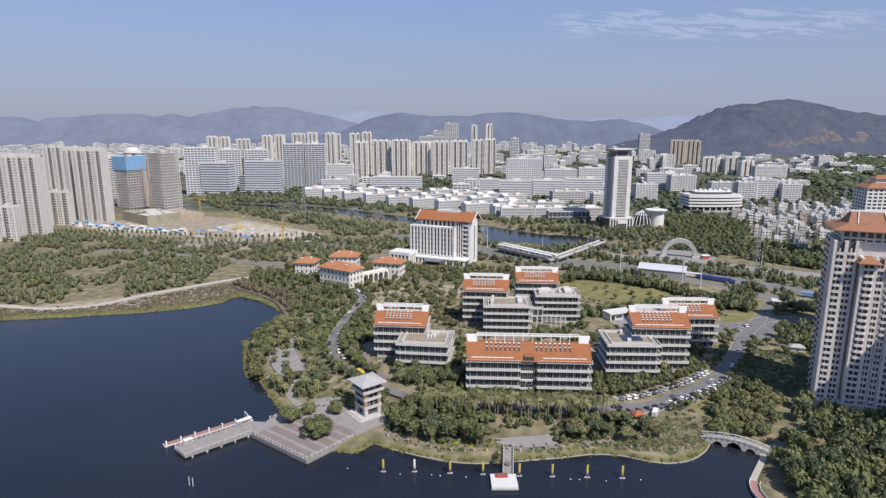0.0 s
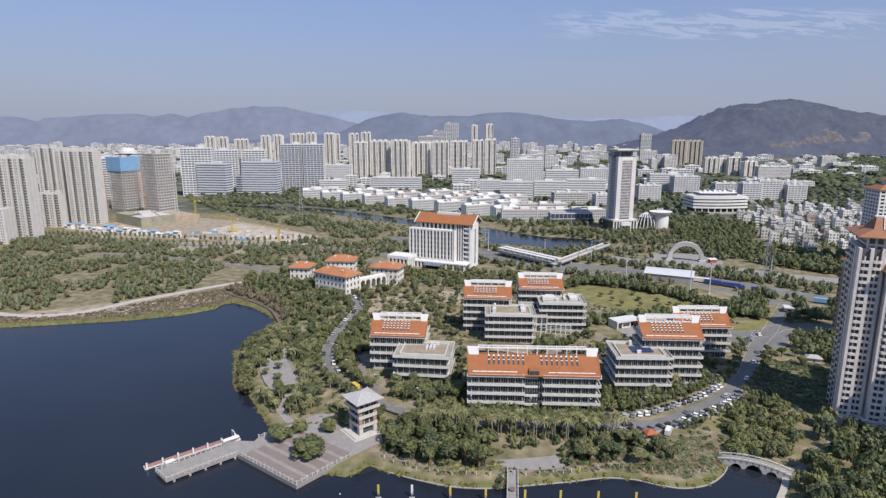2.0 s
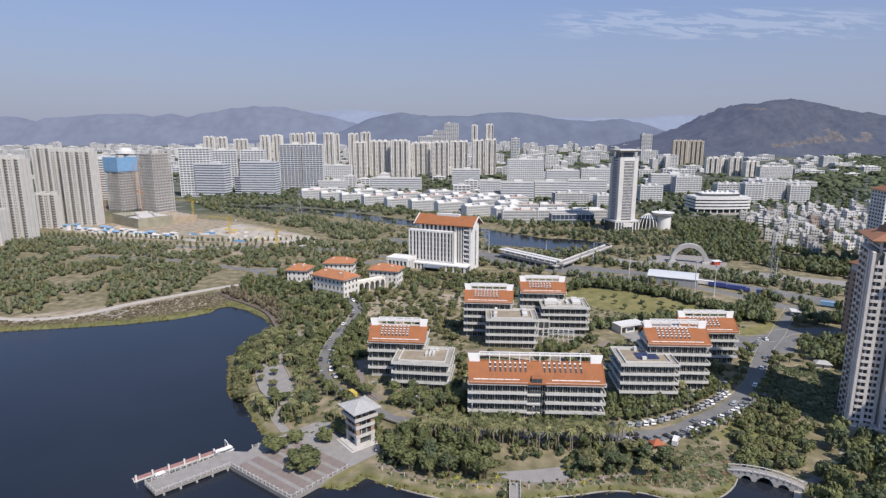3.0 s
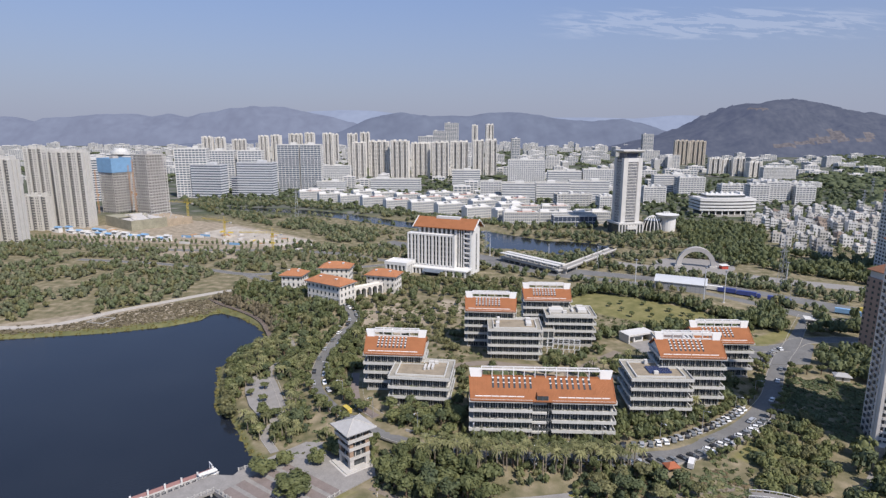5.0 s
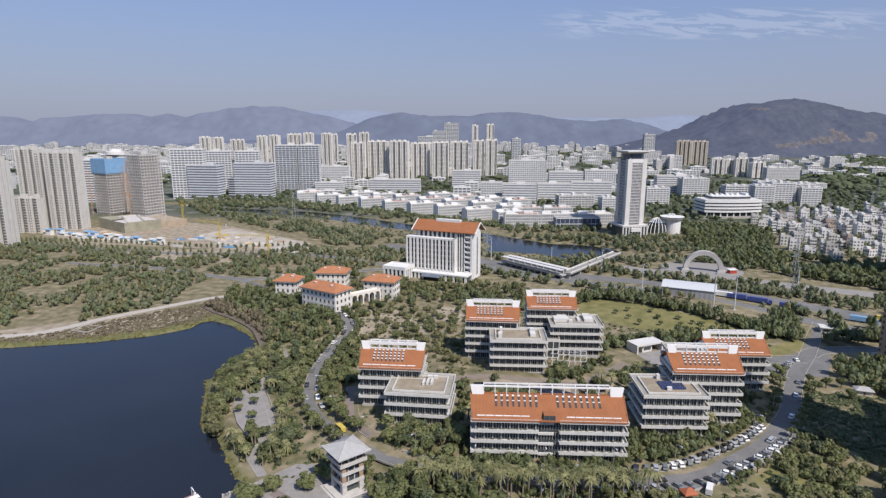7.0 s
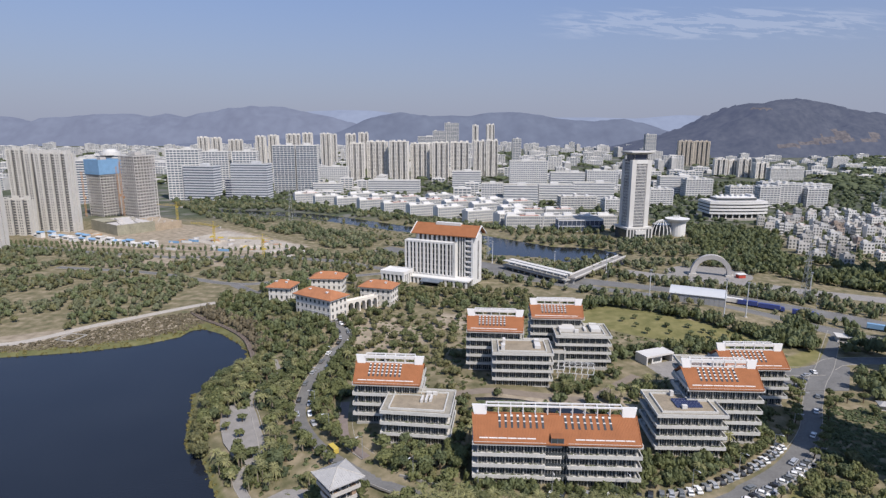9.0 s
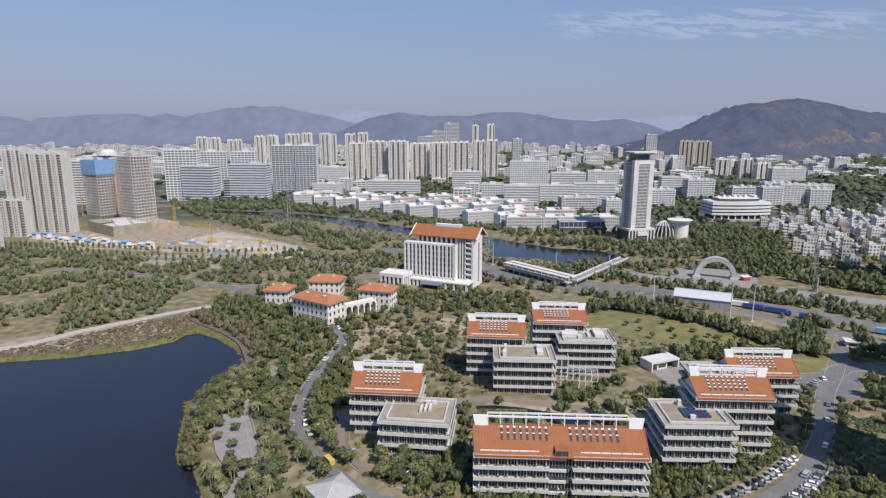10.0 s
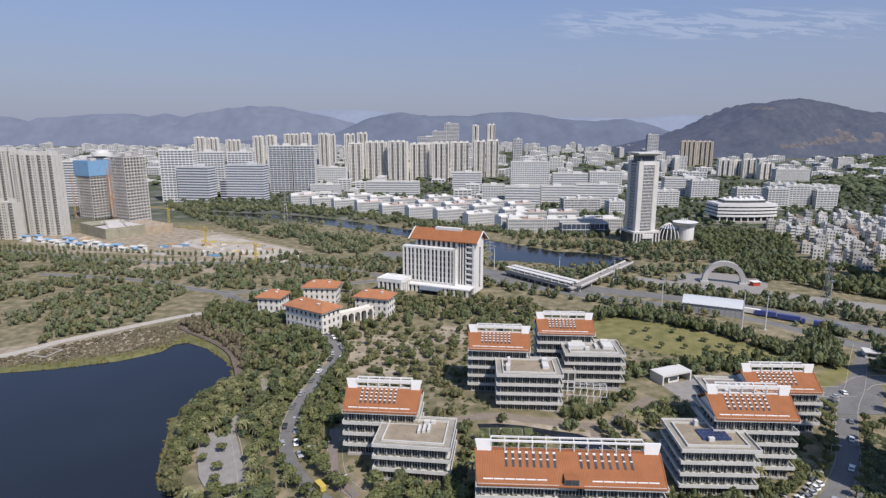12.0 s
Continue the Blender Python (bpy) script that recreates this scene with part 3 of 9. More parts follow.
def office(label, x, y, rz, w, d, floors, fh, roofed=0, rise=8.0, slots=1, notch=False, deck=None, bay=3.2, base=0.0):
    """Origin at the middle of the front edge; x along the front, y into the depth."""
    ob = thing("office_building", label, "building", x, y, base, rz, group="government offices round the court")
    r = radians(rz)
    foot(x - math.sin(r) * d / 2, y + math.cos(r) * d / 2, w / 2, d / 2, rz)
    h, hw, over = floors * fh, w / 2, 1.3
    part("core", Geo().box(-hw + over + 0.9, over + 0.9, 0, hw - over - 0.9, d - over - 0.9, h), GREYCON, ob)
    part("footing", Geo().box(-hw + 1.2, 1.2, -5, hw - 1.2, d - 1.2, 0.25), GREYCON, ob)
    key = round(fh, 2)
    if key not in COLUMN:
        COLUMN[key] = meshed("column", Geo().box(-0.2, -0.3, 0, 0.2, 0.3, fh - 1.3), COLC)
    nb, nd = max(3, round(w / bay)), max(3, round(d / bay))
    halves = [(-hw, -3.6), (3.6, hw)] if notch else [(-hw, hw)]
    for i in range(floors):
        z = i * fh
        # glazing of each side, set back behind the columns
        win = part("window", Geo().box(-hw + over + 0.6, over + 0.6, z + 0.3, hw - over - 0.6, over + 0.8, z + fh - 0.6), GLASS, ob)
        part("window", Geo().box(-hw + over + 0.6, over + 0.85, z + 0.3, -hw + over + 0.8, d - over - 0.85, z + fh - 0.6), GLASS, ob)
        part("window", Geo().box(hw - over - 0.8, over + 0.85, z + 0.3, hw - over - 0.6, d - over - 0.85, z + fh - 0.6), GLASS, ob)
        part("window", Geo().box(-hw + over + 0.6, d - over - 0.8, z + 0.3, hw - over - 0.6, d - over - 0.6, z + fh - 0.6), GLASS, ob)
        mull = Geo()
        for k in range(nb * 3 + 1):
            u = -hw + over + 0.7 + (w - 2 * over - 1.4) * k / (nb * 3)
            mull.box(u - 0.05, over + 0.5, z + 0.3, u + 0.05, over + 0.6, z + fh - 0.6)
        part("mullions", mull, PALE, win)
        # columns
        for k in range(nb + 1):
            u = -hw + over + 0.5 + (w - 2 * over - 1.0) * k / nb
            if notch and abs(u) < 4.2:
                continue
            placed(part("column", COLUMN[key], None, ob), u, over + 0.35, z)
        for k in range(1, nd):
            v = over + 0.5 + (d - 2 * over - 1.0) * k / nd
            for s in (-1, 1):
                placed(part("column", COLUMN[key], None, ob), s * (hw - over - 0.3), v, z)
        # parapet band and slab on top of the storey
        zt = z + fh
        top = i == floors - 1
        bh = 1.25
        for u0, u1 in halves:
            part("parapet_band", Geo().add([(u0, 0, zt - 0.55), (u1, 0, zt - 0.55), (u1, over + 1.2, zt - 0.55), (u0, over + 1.2, zt - 0.55), (u0, 0, zt - 0.55 + bh), (u1, 0, zt - 0.55 + bh), (u1, 0.25, zt - 0.55 + bh), (u0, 0.25, zt - 0.55 + bh),
                                            (u0, 0.25, zt - 0.15), (u1, 0.25, zt - 0.15), (u1, over + 1.2, zt - 0.15), (u0, over + 1.2, zt - 0.15)],
                                           [(3, 2, 1, 0), (0, 1, 5, 4), (4, 5, 6, 7), (7, 6, 9, 8), (8, 9, 10, 11), (2, 3, 11, 10), (1, 2, 10, 9), (1, 9, 6, 5), (3, 0, 8, 11), (0, 4, 7, 8)]), BANDC, ob)
        for s in (-1, 1):
            o1, o2, o3 = s * hw, s * (hw - 0.25), s * (hw - over - 1.2)
            y0, y1 = 0.25, d - 0.25
            part("parapet_band", Geo().add([(o1, y0, zt - 0.55), (o1, y1, zt - 0.55), (o3, y1, zt - 0.55), (o3, y0, zt - 0.55), (o1, y0, zt - 0.55 + bh), (o1, y1, zt - 0.55 + bh), (o2, y1, zt - 0.55 + bh), (o2, y0, zt - 0.55 + bh),
                                            (o2, y0, zt - 0.16), (o2, y1, zt - 0.16), (o3, y1, zt - 0.16), (o3, y0, zt - 0.16)],
                                           [(3, 2, 1, 0), (0, 1, 5, 4), (4, 5, 6, 7), (7, 6, 9, 8), (8, 9, 10, 11), (2, 3, 11, 10), (1, 2, 10, 9), (1, 9, 6, 5), (3, 0, 8, 11), (0, 4, 7, 8)]), BANDC, ob)
        part("parapet_band", Geo().box(-hw, d - 0.25, zt - 0.55, hw, d, zt - 0.55 + bh), BANDC, ob)
        if not top:
            g = Geo()
            for k in range(int(w / 0.9)):
                u = -hw + 0.6 + k * 0.9 + random.uniform(-0.2, 0.2)
                if notch and abs(u) < 4.5 or random.random() < 0.3:
                    continue
                g.box(u - 0.4, 0.3, zt - 0.15, u + 0.4, 0.3 + random.uniform(0.3, 0.6), zt + random.uniform(0.3, 0.85))
            part("planter_hedge", g, LEAFDARK, ob, "low green hedge behind the parapet")
    if notch:
        for i in range(floors):
            part("stair_band", Geo().box(-3.6, 1.2, (i + 1) * fh - 1.6, 1.8, 1.9, (i + 1) * fh - 0.8), BANDC, ob)
        part("stair_glazing", Geo().box(-3.4, 1.9, 0, 3.4, 4.2, h), GLASS, ob, "dark glazed stair bay")
        part("stair_dormer", Geo().box(-1.9, 0.1, h - 0.2, 1.9, 3.3, h + 2.4), GLASS, ob, "dark glass dormer over the stair")
        for q in (-1.95, 0.0, 1.95):
            part("dormer_post", Geo().box(q - 0.09, 0.0, h - 0.2, q + 0.09, 0.1, h + 2.4), BLUEGLASS, ob)
        part("dormer_roof", Geo().box(-2.0, 0.05, h + 2.4, 2.0, 3.4, h + 2.5), TILE, ob)
        part("dormer_sill", Geo().box(-2.0, 0.2, h - 0.3, 2.0, 0.35, h + 0.3), BLUEGLASS, ob)
    if not roofed:
        part("roof_deck", Geo().box(-hw + 0.25, 0.25, h - 0.15, hw - 0.25, d - 0.25, h + 0.05), DECK, ob)
        part("roof_kerb", Geo().ring(-hw + 2.6, 2.6, hw - 2.6, d - 2.6, h + 0.05, h + 0.75, 0.4), BANDC, ob)
        part("roof_field", Geo().box(-hw + 3.0, 3.0, h + 0.05, hw - 3.0, d - 3.0, h + 0.2), deck or DECKTAN, ob)
        return ob
    # orange tile roof: ridge in the middle, white frame along it
    e0, yr, zr = h + 0.5, d * 0.52, h + rise - 1.0
    n = 24
    for k in range(2):
        s = [(-0.2, e0), (yr, zr)] if k == 0 else [(d + 0.2, e0), (yr, zr)]
        th = 0.45
        g = Geo()
        fl = [0.6, -0.1]
        (ya, za), (yb, zb) = s
        vs = []
        for (yy, zz), f in zip(s, fl):
            vs += [(-hw + f, yy, zz), (hw - f, yy, zz), (hw - f, yy, zz - th), (-hw + f, yy, zz - th)]
        g.add(vs, [(0, 1, 5, 4), (7, 6, 2, 3), (0, 3, 2, 1), (4, 5, 6, 7), (1, 2, 6, 5), (3, 0, 4, 7)])
        slope = part("roof_slope", g, TILE, ob, "orange clay tile slope")
        # tile ribs
        rib = Geo()
        m = int(w / 0.5)
        for q in range(m + 1):
            u = -hw + 0.7 + (w - 1.4) * q / m
            rib.add([(u - 0.14, ya, za), (u + 0.14, ya, za), (u, ya, za + 0.07), (u - 0.14, yb, zb), (u + 0.14, yb, zb), (u, yb, zb + 0.07)],
                    [(0, 1, 2), (0, 2, 5, 3), (2, 1, 4, 5), (3, 5, 4)])
        part("tile_ribs", rib, TILE, slope)
        if k == 0:
            def on(u, v, lift=0.0):
                return (u, ya + (yb - ya) * v, za + (zb - za) * v + lift)
            # broken white gutter line low on the slope
            segs = ([(-hw + 2.2, -6.5), (6.0, hw - 2.2)] if notch else [(-hw + 2.0, hw - 3.0)])
            for u0, u1 in segs:
                c = 6
                for q in range(c):
                    a0, b0 = u0 + (u1 - u0) * q / c, u0 + (u1 - u0) * (q + 0.92) / c
                    part("snow_guard", Geo().add([on(a0, 0.14, 0.0), on(b0, 0.14, 0.0), on(b0, 0.165, 0.0), on(a0, 0.165, 0.0), on(a0, 0.14, 0.2), on(b0, 0.14, 0.2), on(b0, 0.165, 0.2), on(a0, 0.165, 0.2)],
                                                 [(3, 2, 1, 0), (4, 5, 6, 7), (0, 1, 5, 4), (1, 2, 6, 5), (2, 3, 7, 6), (3, 0, 4, 7)]), WHITE, slope, "white strip near the eave")
            # dark slots crossed by white tabs
            groups = ([(-hw + 9.0, -4.0), (3.6, hw - 9.0)] if slots == 2 else [(-hw + 6.0, hw - 9.0)])
            v0, v1 = (0.5, 0.97) if slots == 2 else (0.34, 0.93)
            for u0, u1 in groups:
                for q in range(8):
                    u = u0 + (u1 - u0) * q / 7
                    sw = 0.36
                    slot = part("roof_slot", Geo().add([on(u - sw, v0, 0), on(u + sw, v0, 0), on(u + sw, v1, 0), on(u - sw, v1, 0), on(u - sw, v0, 0.14), on(u + sw, v0, 0.14), on(u + sw, v1, 0.14), on(u - sw, v1, 0.14)],
                                                       [(4, 5, 6, 7), (0, 1, 5, 4), (1, 2, 6, 5), (2, 3, 7, 6), (3, 0, 4, 7)]), GLASS, ob, "dark glazed roof slot")
                    for tt in range(2 if slots == 2 else 4):
                        v = v0 + (v1 - v0) * ((0.42, 0.8)[tt] if slots == 2 else (tt + 0.75) / 4.1)
                        dv = (0.022, 0.05)[tt] if slots == 2 else 0.032
                        part("tab", Geo().add([on(u - sw * 1.1, v, 0.1), on(u + sw * 1.1, v, 0.1), on(u + sw * 1.1, v + dv, 0.1), on(u - sw * 1.1, v + dv, 0.1), on(u - sw * 1.1, v, 0.32), on(u + sw * 1.1, v, 0.32), on(u + sw * 1.1, v + dv, 0.32), on(u - sw * 1.1, v + dv, 0.32)],
                                              [(4, 5, 6, 7), (0, 1, 5, 4), (1, 2, 6, 5), (2, 3, 7, 6), (3, 0, 4, 7)]), WHITE, slot, "white tab")
    # gable walls
    for s in (-1, 1):
        u = s * (hw - 1.0)
        part("gable", Geo().add([(u - 0.2, 0.8, h), (u + 0.2, 0.8, h), (u + 0.2, d - 0.8, h), (u - 0.2, d - 0.8, h), (u - 0.2, yr, zr - 0.6), (u + 0.2, yr, zr - 0.6)],
                                [(0, 3, 2, 1), (0, 1, 5, 4), (2, 3, 4, 5), (1, 2, 5), (0, 4, 3)]), WHITE, ob, "white gable wall")
        for ye in (-0.2, d + 0.2):
            part("verge_trim", Geo().beam((s * (hw - 0.5), ye, e0 + 0.02), (s * (hw + 0.15), yr, zr + 0.05), 0.2, 4), TILE, ob)
    # white frame along the ridge, solid at both ends
    t0, t1 = zr - 0.3, zr + 3.0
    endw = 4.6 if slots == 2 else 3.6
    for s in (-1, 1):
        a0, b0 = sorted((s * (hw + 0.2), s * (hw - endw)))
        g = Geo().add([(a0 + (0.7 if s < 0 else 0), yr - 0.6, t0), (b0 - (0.7 if s > 0 else 0), yr - 0.6, t0), (b0 - (0.7 if s > 0 else 0), yr + 0.3, t0), (a0 + (0.7 if s < 0 else 0), yr + 0.3, t0),
                       (a0, yr - 0.1, t1), (b0, yr - 0.1, t1), (b0, yr + 0.55, t1), (a0, yr + 0.55, t1)],
                      [(3, 2, 1, 0), (4, 5, 6, 7), (0, 1, 5, 4), (1, 2, 6, 5), (2, 3, 7, 6), (3, 0, 4, 7)])
        part("ridge_panel", g, RIDGEWHITE, ob, "white solid ridge panel")
    beam = hw - endw
    part("ridge_beam", Geo().box(-beam, yr - 0.25, t1 - (0.55 if slots == 2 else 1.3), beam, yr + 0.3, t1 - 0.02), RIDGEWHITE, ob)
    part("ridge_beam", Geo().box(-beam, yr + 2.2, t1 - 0.5, beam, yr + 2.7, t1 - 0.05), WHITE, ob)
    part("ridge_sill", Geo().box(-beam, yr - 0.25, t0, beam, yr + 0.3, t0 + 0.6), TILE if slots == 2 else WHITE, ob)
    np_ = 11 if slots == 2 else 5
    for q in range(np_ + 1):
        u = -beam + 2 * beam * q / np_
        part("ridge_post", Geo().box(u - 0.16, yr - 0.4, t0, u + 0.16, yr + 2.6, t0 + 0.2).box(u - 0.16, yr - 0.4, t0, u + 0.16, yr + 0.2, t1 - 0.3).box(u - 0.14, yr + 0.2, t1 - 0.45, u + 0.14, yr + 2.4, t1 - 0.1), WHITE, ob)
    return ob


SOLAR = mat("solar_panel", (0.03, 0.04, 0.09), 0.2, vary=0.2, spec=0.5)
ROOFED = "cream office block with balcony bands under an orange tile roof"
FLAT = "cream office block with balcony bands and a flat roof"
o_front = office("long cream office block with orange tile roof and stair bay", 37.2, 239.4, -2.9, 54.4, 20, 4, 3.9, 1, 6.5, 2, True, base=2.8)
o_w = office("cream office block under an orange tile roof, beside the ring road", -21.2, 279.0, -5, 27, 17, 4, 4.15, 1, 6.6, base=4.3)
o_wf = office("cream flat-roofed office block, tan roof deck with pipes", -9.6, 263.2, -7, 26, 20.5, 3, 4.25, base=4.2)
o_cf = office("cream flat-roofed office block with planted tan deck", 35.4, 309.0, -3, 26.6, 19, 4, 3.9, base=5.8)
o_c1 = office("cream office block under an orange tile roof, behind the court", 24.6, 326.0, -5, 26.6, 19, 5, 3.9, 1, 5.8, base=6.0)
o_c2 = office("cream office block under an orange tile roof, beside the lawn", 57.5, 347.0, -4, 26.4, 19, 5, 4.1, 1, 5.5, base=4.4)
o_c3 = office("cream flat-roofed office block crowded with white plant boxes", 67.6, 333.5, -3, 26.6, 19, 4, 3.95, deck=DECK, base=4.4)
o_e1 = office("cream office block under an orange tile roof, facing the car park", 105.0, 269.5, -3, 28, 17, 5, 4.3, 1, 6.6, base=1.6)
o_ef = office("cream flat-roofed office block, tan deck with solar panels", 88.6, 258.4, -2, 25.0, 20.5, 4, 4.1, base=2.0)
o_e2 = office("cream office block under an orange tile roof, by the road junction", 133.6, 301.5, -2, 28, 17, 4, 4.2, 1, 6.4, base=0.8)
o_e3 = office("cream flat-roofed office block with reddish deck behind a roofed block", 112.5, 291.0, -4, 22, 24, 4, 4.2, deck=REDPAVE, base=1.4)


def roof_plant(parent_x, parent_y, rz, z, items, label):
    """Loose equipment standing on a flat roof."""
    r = radians(rz)
    for u, v, w, d, h in items:
        ob = thing("roof_unit", label, "roof equipment", parent_x + u * math.cos(r) - v * math.sin(r), parent_y + u * math.sin(r) + v * math.cos(r), z, rz, group="roof equipment")
        part("casing", Geo().box(-w / 2, -d / 2, 0.15, w / 2, d / 2, h), PALE, ob)
        part("base", Geo().box(-w / 2 - 0.1, -d / 2 - 0.1, 0, w / 2 + 0.1, d / 2 + 0.1, 0.15), GREYCON, ob)


roof_plant(-9.6, 263.2, -7, 17.15, [(1, 11, 0.8, 4.5, 1.1), (2.6, 11.5, 0.8, 4.5, 1.1), (4.2, 12, 0.8, 4.5, 1.1), (3, 16, 2, 1.4, 1.3), (5.2, 16.3, 1.6, 1.2, 1.2)], "pale pipes and casing on a flat roof")
roof_plant(35.4, 309.0, -3, 21.6, [(-8.5, 6, 1.6, 3.4, 2.2), (-7.8, 12, 1.2, 3, 2.6), (7, 9, 2.6, 5, 1.4), (7, 14, 2.2, 2.6, 1.8)], "white plant casing on a planted flat roof")
roof_plant(67.6, 333.5, -3, 20.4, [(-7, 9, 7.5, 5, 1.8), (-6, 14, 5, 3, 1.4), (-2.5, 6.5, 2, 2, 1.4), (7, 10, 4.6, 6, 1.5), (6.5, 14.4, 3.6, 2, 2.0), (2, 10, 1.2, 5, 1.0)], "white plant casing crowded on a flat roof")
roof_plant(88.6, 258.4, -2, 18.6, [(-1.0, 6.0, 1.8, 1.2, 1.4), (-2.2, 16.5, 1.2, 1.6, 2.0)], "white plant box on a flat roof")
roof_plant(112.5, 291.0, -4, 18.4, [(2, 14, 1, 3.4, 1.6), (4, 14.4, 1, 3.2, 1.6), (6, 14.8, 1, 3, 1.6), (-3, 10, 2, 2, 1)], "white plant box on a flat roof")
for k in range(4):
    for j in range(7):
        ob = thing("solar_panel", "dark blue solar panel on a tan roof", "solar panel", 86.0 + j * 1.35, 265.5 + k * 1.75, 18.6, -2, group="solar panels on the roof")
        part("panel", Geo().add([(-0.62, -0.75, 0.15), (0.62, -0.75, 0.15), (0.62, 0.75, 0.6), (-0.62, 0.75, 0.6), (-0.62, -0.75, 0.2), (0.62, -0.75, 0.2), (0.62, 0.75, 0.65), (-0.62, 0.75, 0.65)],
                                [(3, 2, 1, 0), (4, 5, 6, 7), (0, 1, 5, 4), (1, 2, 6, 5), (2, 3, 7, 6), (3, 0, 4, 7)]), SOLAR, ob)
        part("leg", Geo().box(-0.5, 0.55, 0, 0.5, 0.65, 0.6).box(-0.5, -0.65, 0, 0.5, -0.55, 0.2), METAL, ob)


# window glass lightened for far blocks, haze put into its colour
TOWNGLASS = mat("hazed_town_glass", (0.24, 0.255, 0.28), 0.3, vary=0.3, scale=0.2, spec=0.4)


# ---- city blocks: storeys with spandrels and piers in front of a glass core ----
def city_block(name, label, x, y, rz, w, d, h, fh=3.3, bay=4.0, band=1.2, pier=0.7, wall=None, glass=None, roof=None, top=True, group="", category="building", z=None, deep=0.45):
    ob = thing(name, label, category, x, y, z or None, rz, group=group)
    if not z:
        foot(x, y, w / 2, d / 2, rz)
    wall, glass = wall or WHITE, glass or TOWNGLASS
    hw, hd = w / 2, d / 2
    n = max(1, round(h / fh))
    fh = h / n
    part("glazing", Geo().box(-hw + deep, -hd + deep, 0, hw - deep, hd - deep, h - 0.2), glass, ob)
    g = Geo()
    for i in range(n + 1):
        z0 = i * fh - band * 0.5
        g.box(-hw, -hd, max(0, z0), hw, hd, min(h, z0 + band))
    if pier:
        for k in range(max(1, round(w / bay)) + 1):
            u = -hw + (w - pier) * k / max(1, round(w / bay))
            for s in (-1, 1):
                v = s * (hd - deep * 0.4)
                g.box(u, v - deep * 0.45, 0, u + pier, v + deep * 0.45, h)
        for k in range(max(1, round(d / bay)) + 1):
            v = -hd + (d - pier) * k / max(1, round(d / bay))
            for s in (-1, 1):
                u = s * (hw - deep * 0.4)
                g.box(u - deep * 0.45, v, 0, u + deep * 0.45, v + pier, h)
    part("facade_grid", g, wall, ob)["kind"] = "stuff"
    part("roof", Geo().box(-hw + 0.3, -hd + 0.3, h - 0.1, hw - 0.3, hd - 0.3, h + 0.06), roof or DECK, ob)
    part("parapet", Geo().ring(-hw - 0.02, -hd - 0.02, hw + 0.02, hd + 0.02, h - 0.3, h + 1.0, 0.3), wall, ob)
    if top:
        a0, b0 = random.uniform(-0.4, 0.1) * w, random.uniform(0.15, 0.3) * w
        part("stair_head", Geo().box(a0, -hd * 0.3, h, a0 + b0, hd * 0.5, h + min(4.5, 2.2 + h * 0.03)), wall, ob)
    return ob


def apartment(label, x, y, rz, w, d, h, wall, group="", glass=None, fh=2.95, crown=None):
    """A slab of flats: bays of alternating depth with ribs between, and stepped roof crowns."""
    ob = thing("apartment_tower", label, "apartment block", x, y, None, rz, group=group)
    foot(x, y, w / 2, d / 2, rz)
    n = max(3, round(w / 6.2))
    bw = w / n
    nf = round(h / fh)
    core, slab, rib, crown_g = Geo(), Geo(), Geo(), Geo()
    for k in range(n):
        u0 = -w / 2 + k * bw
        deep = k % 2 == 1
        cut = 3.4 if deep else 0.0
        core.box(u0 + 0.3, -d / 2 + cut + 0.9, 0, u0 + bw - 0.3, d / 2 - cut - 0.9, h)
        edge = 0.5 if deep else 1.3
        for i in range(nf + 1):
            z0 = max(0, i * h / nf - 0.45)
            slab.box(u0 + edge, -d / 2 + cut, z0, u0 + bw - edge, d / 2 - cut, min(h, z0 + (0.75 if deep else 1.25)))
        for s in (-1, 1):
            v = s * (d / 2 - cut)
            y0, y1 = sorted((v, v - s * 2.2))
            if not deep:
                # solid flanking walls and a slim rib in the middle of the bay
                rib.box(u0 - 0.2, y0, 0, u0 + edge, y1, h + 1.2).box(u0 + bw - edge, y0, 0, u0 + bw + 0.2, y1, h + 1.2)
                rib.box(u0 + bw * 0.5 - 0.3, y0, 0, u0 + bw * 0.5 + 0.3, y1, h + 0.4)
        crown_g.box(u0 + 0.5, -d / 2 + cut + 1.0, h, u0 + bw - 0.5, d / 2 - cut - 1.0, h + (4.2 if deep else 1.4))
        if not deep and k % 4 == 0:
            crown_g.box(u0 + 0.2, -d / 2 + 0.3, h + 2.4, u0 + bw - 0.2, -d / 2 + 1.1, h + 3.4).box(u0 + 0.2, -d / 2 + 0.3, h, u0 + 0.9, -d / 2 + 1.1, h + 2.4).box(u0 + bw - 0.9, -d / 2 + 0.3, h, u0 + bw - 0.2, -d / 2 + 1.1, h + 2.4)
    for j in range(3):
        v = -d / 2 + d * (j + 0.5) / 3
        for s in (-1, 1):
            rib.box(s * w / 2 - 0.5, v - d * 0.13, 0, s * w / 2 + 0.5, v + d * 0.13, h + 0.5)
    part("glazing", core, glass or FLATGLASS, ob)
    part("balcony_grid", slab, wall, ob)["kind"] = "stuff"
    part("wall_ribs", rib, wall, ob)["kind"] = "stuff"
    part("roof_crown", crown_g, crown or wall, ob)["kind"] = "stuff"
    return ob


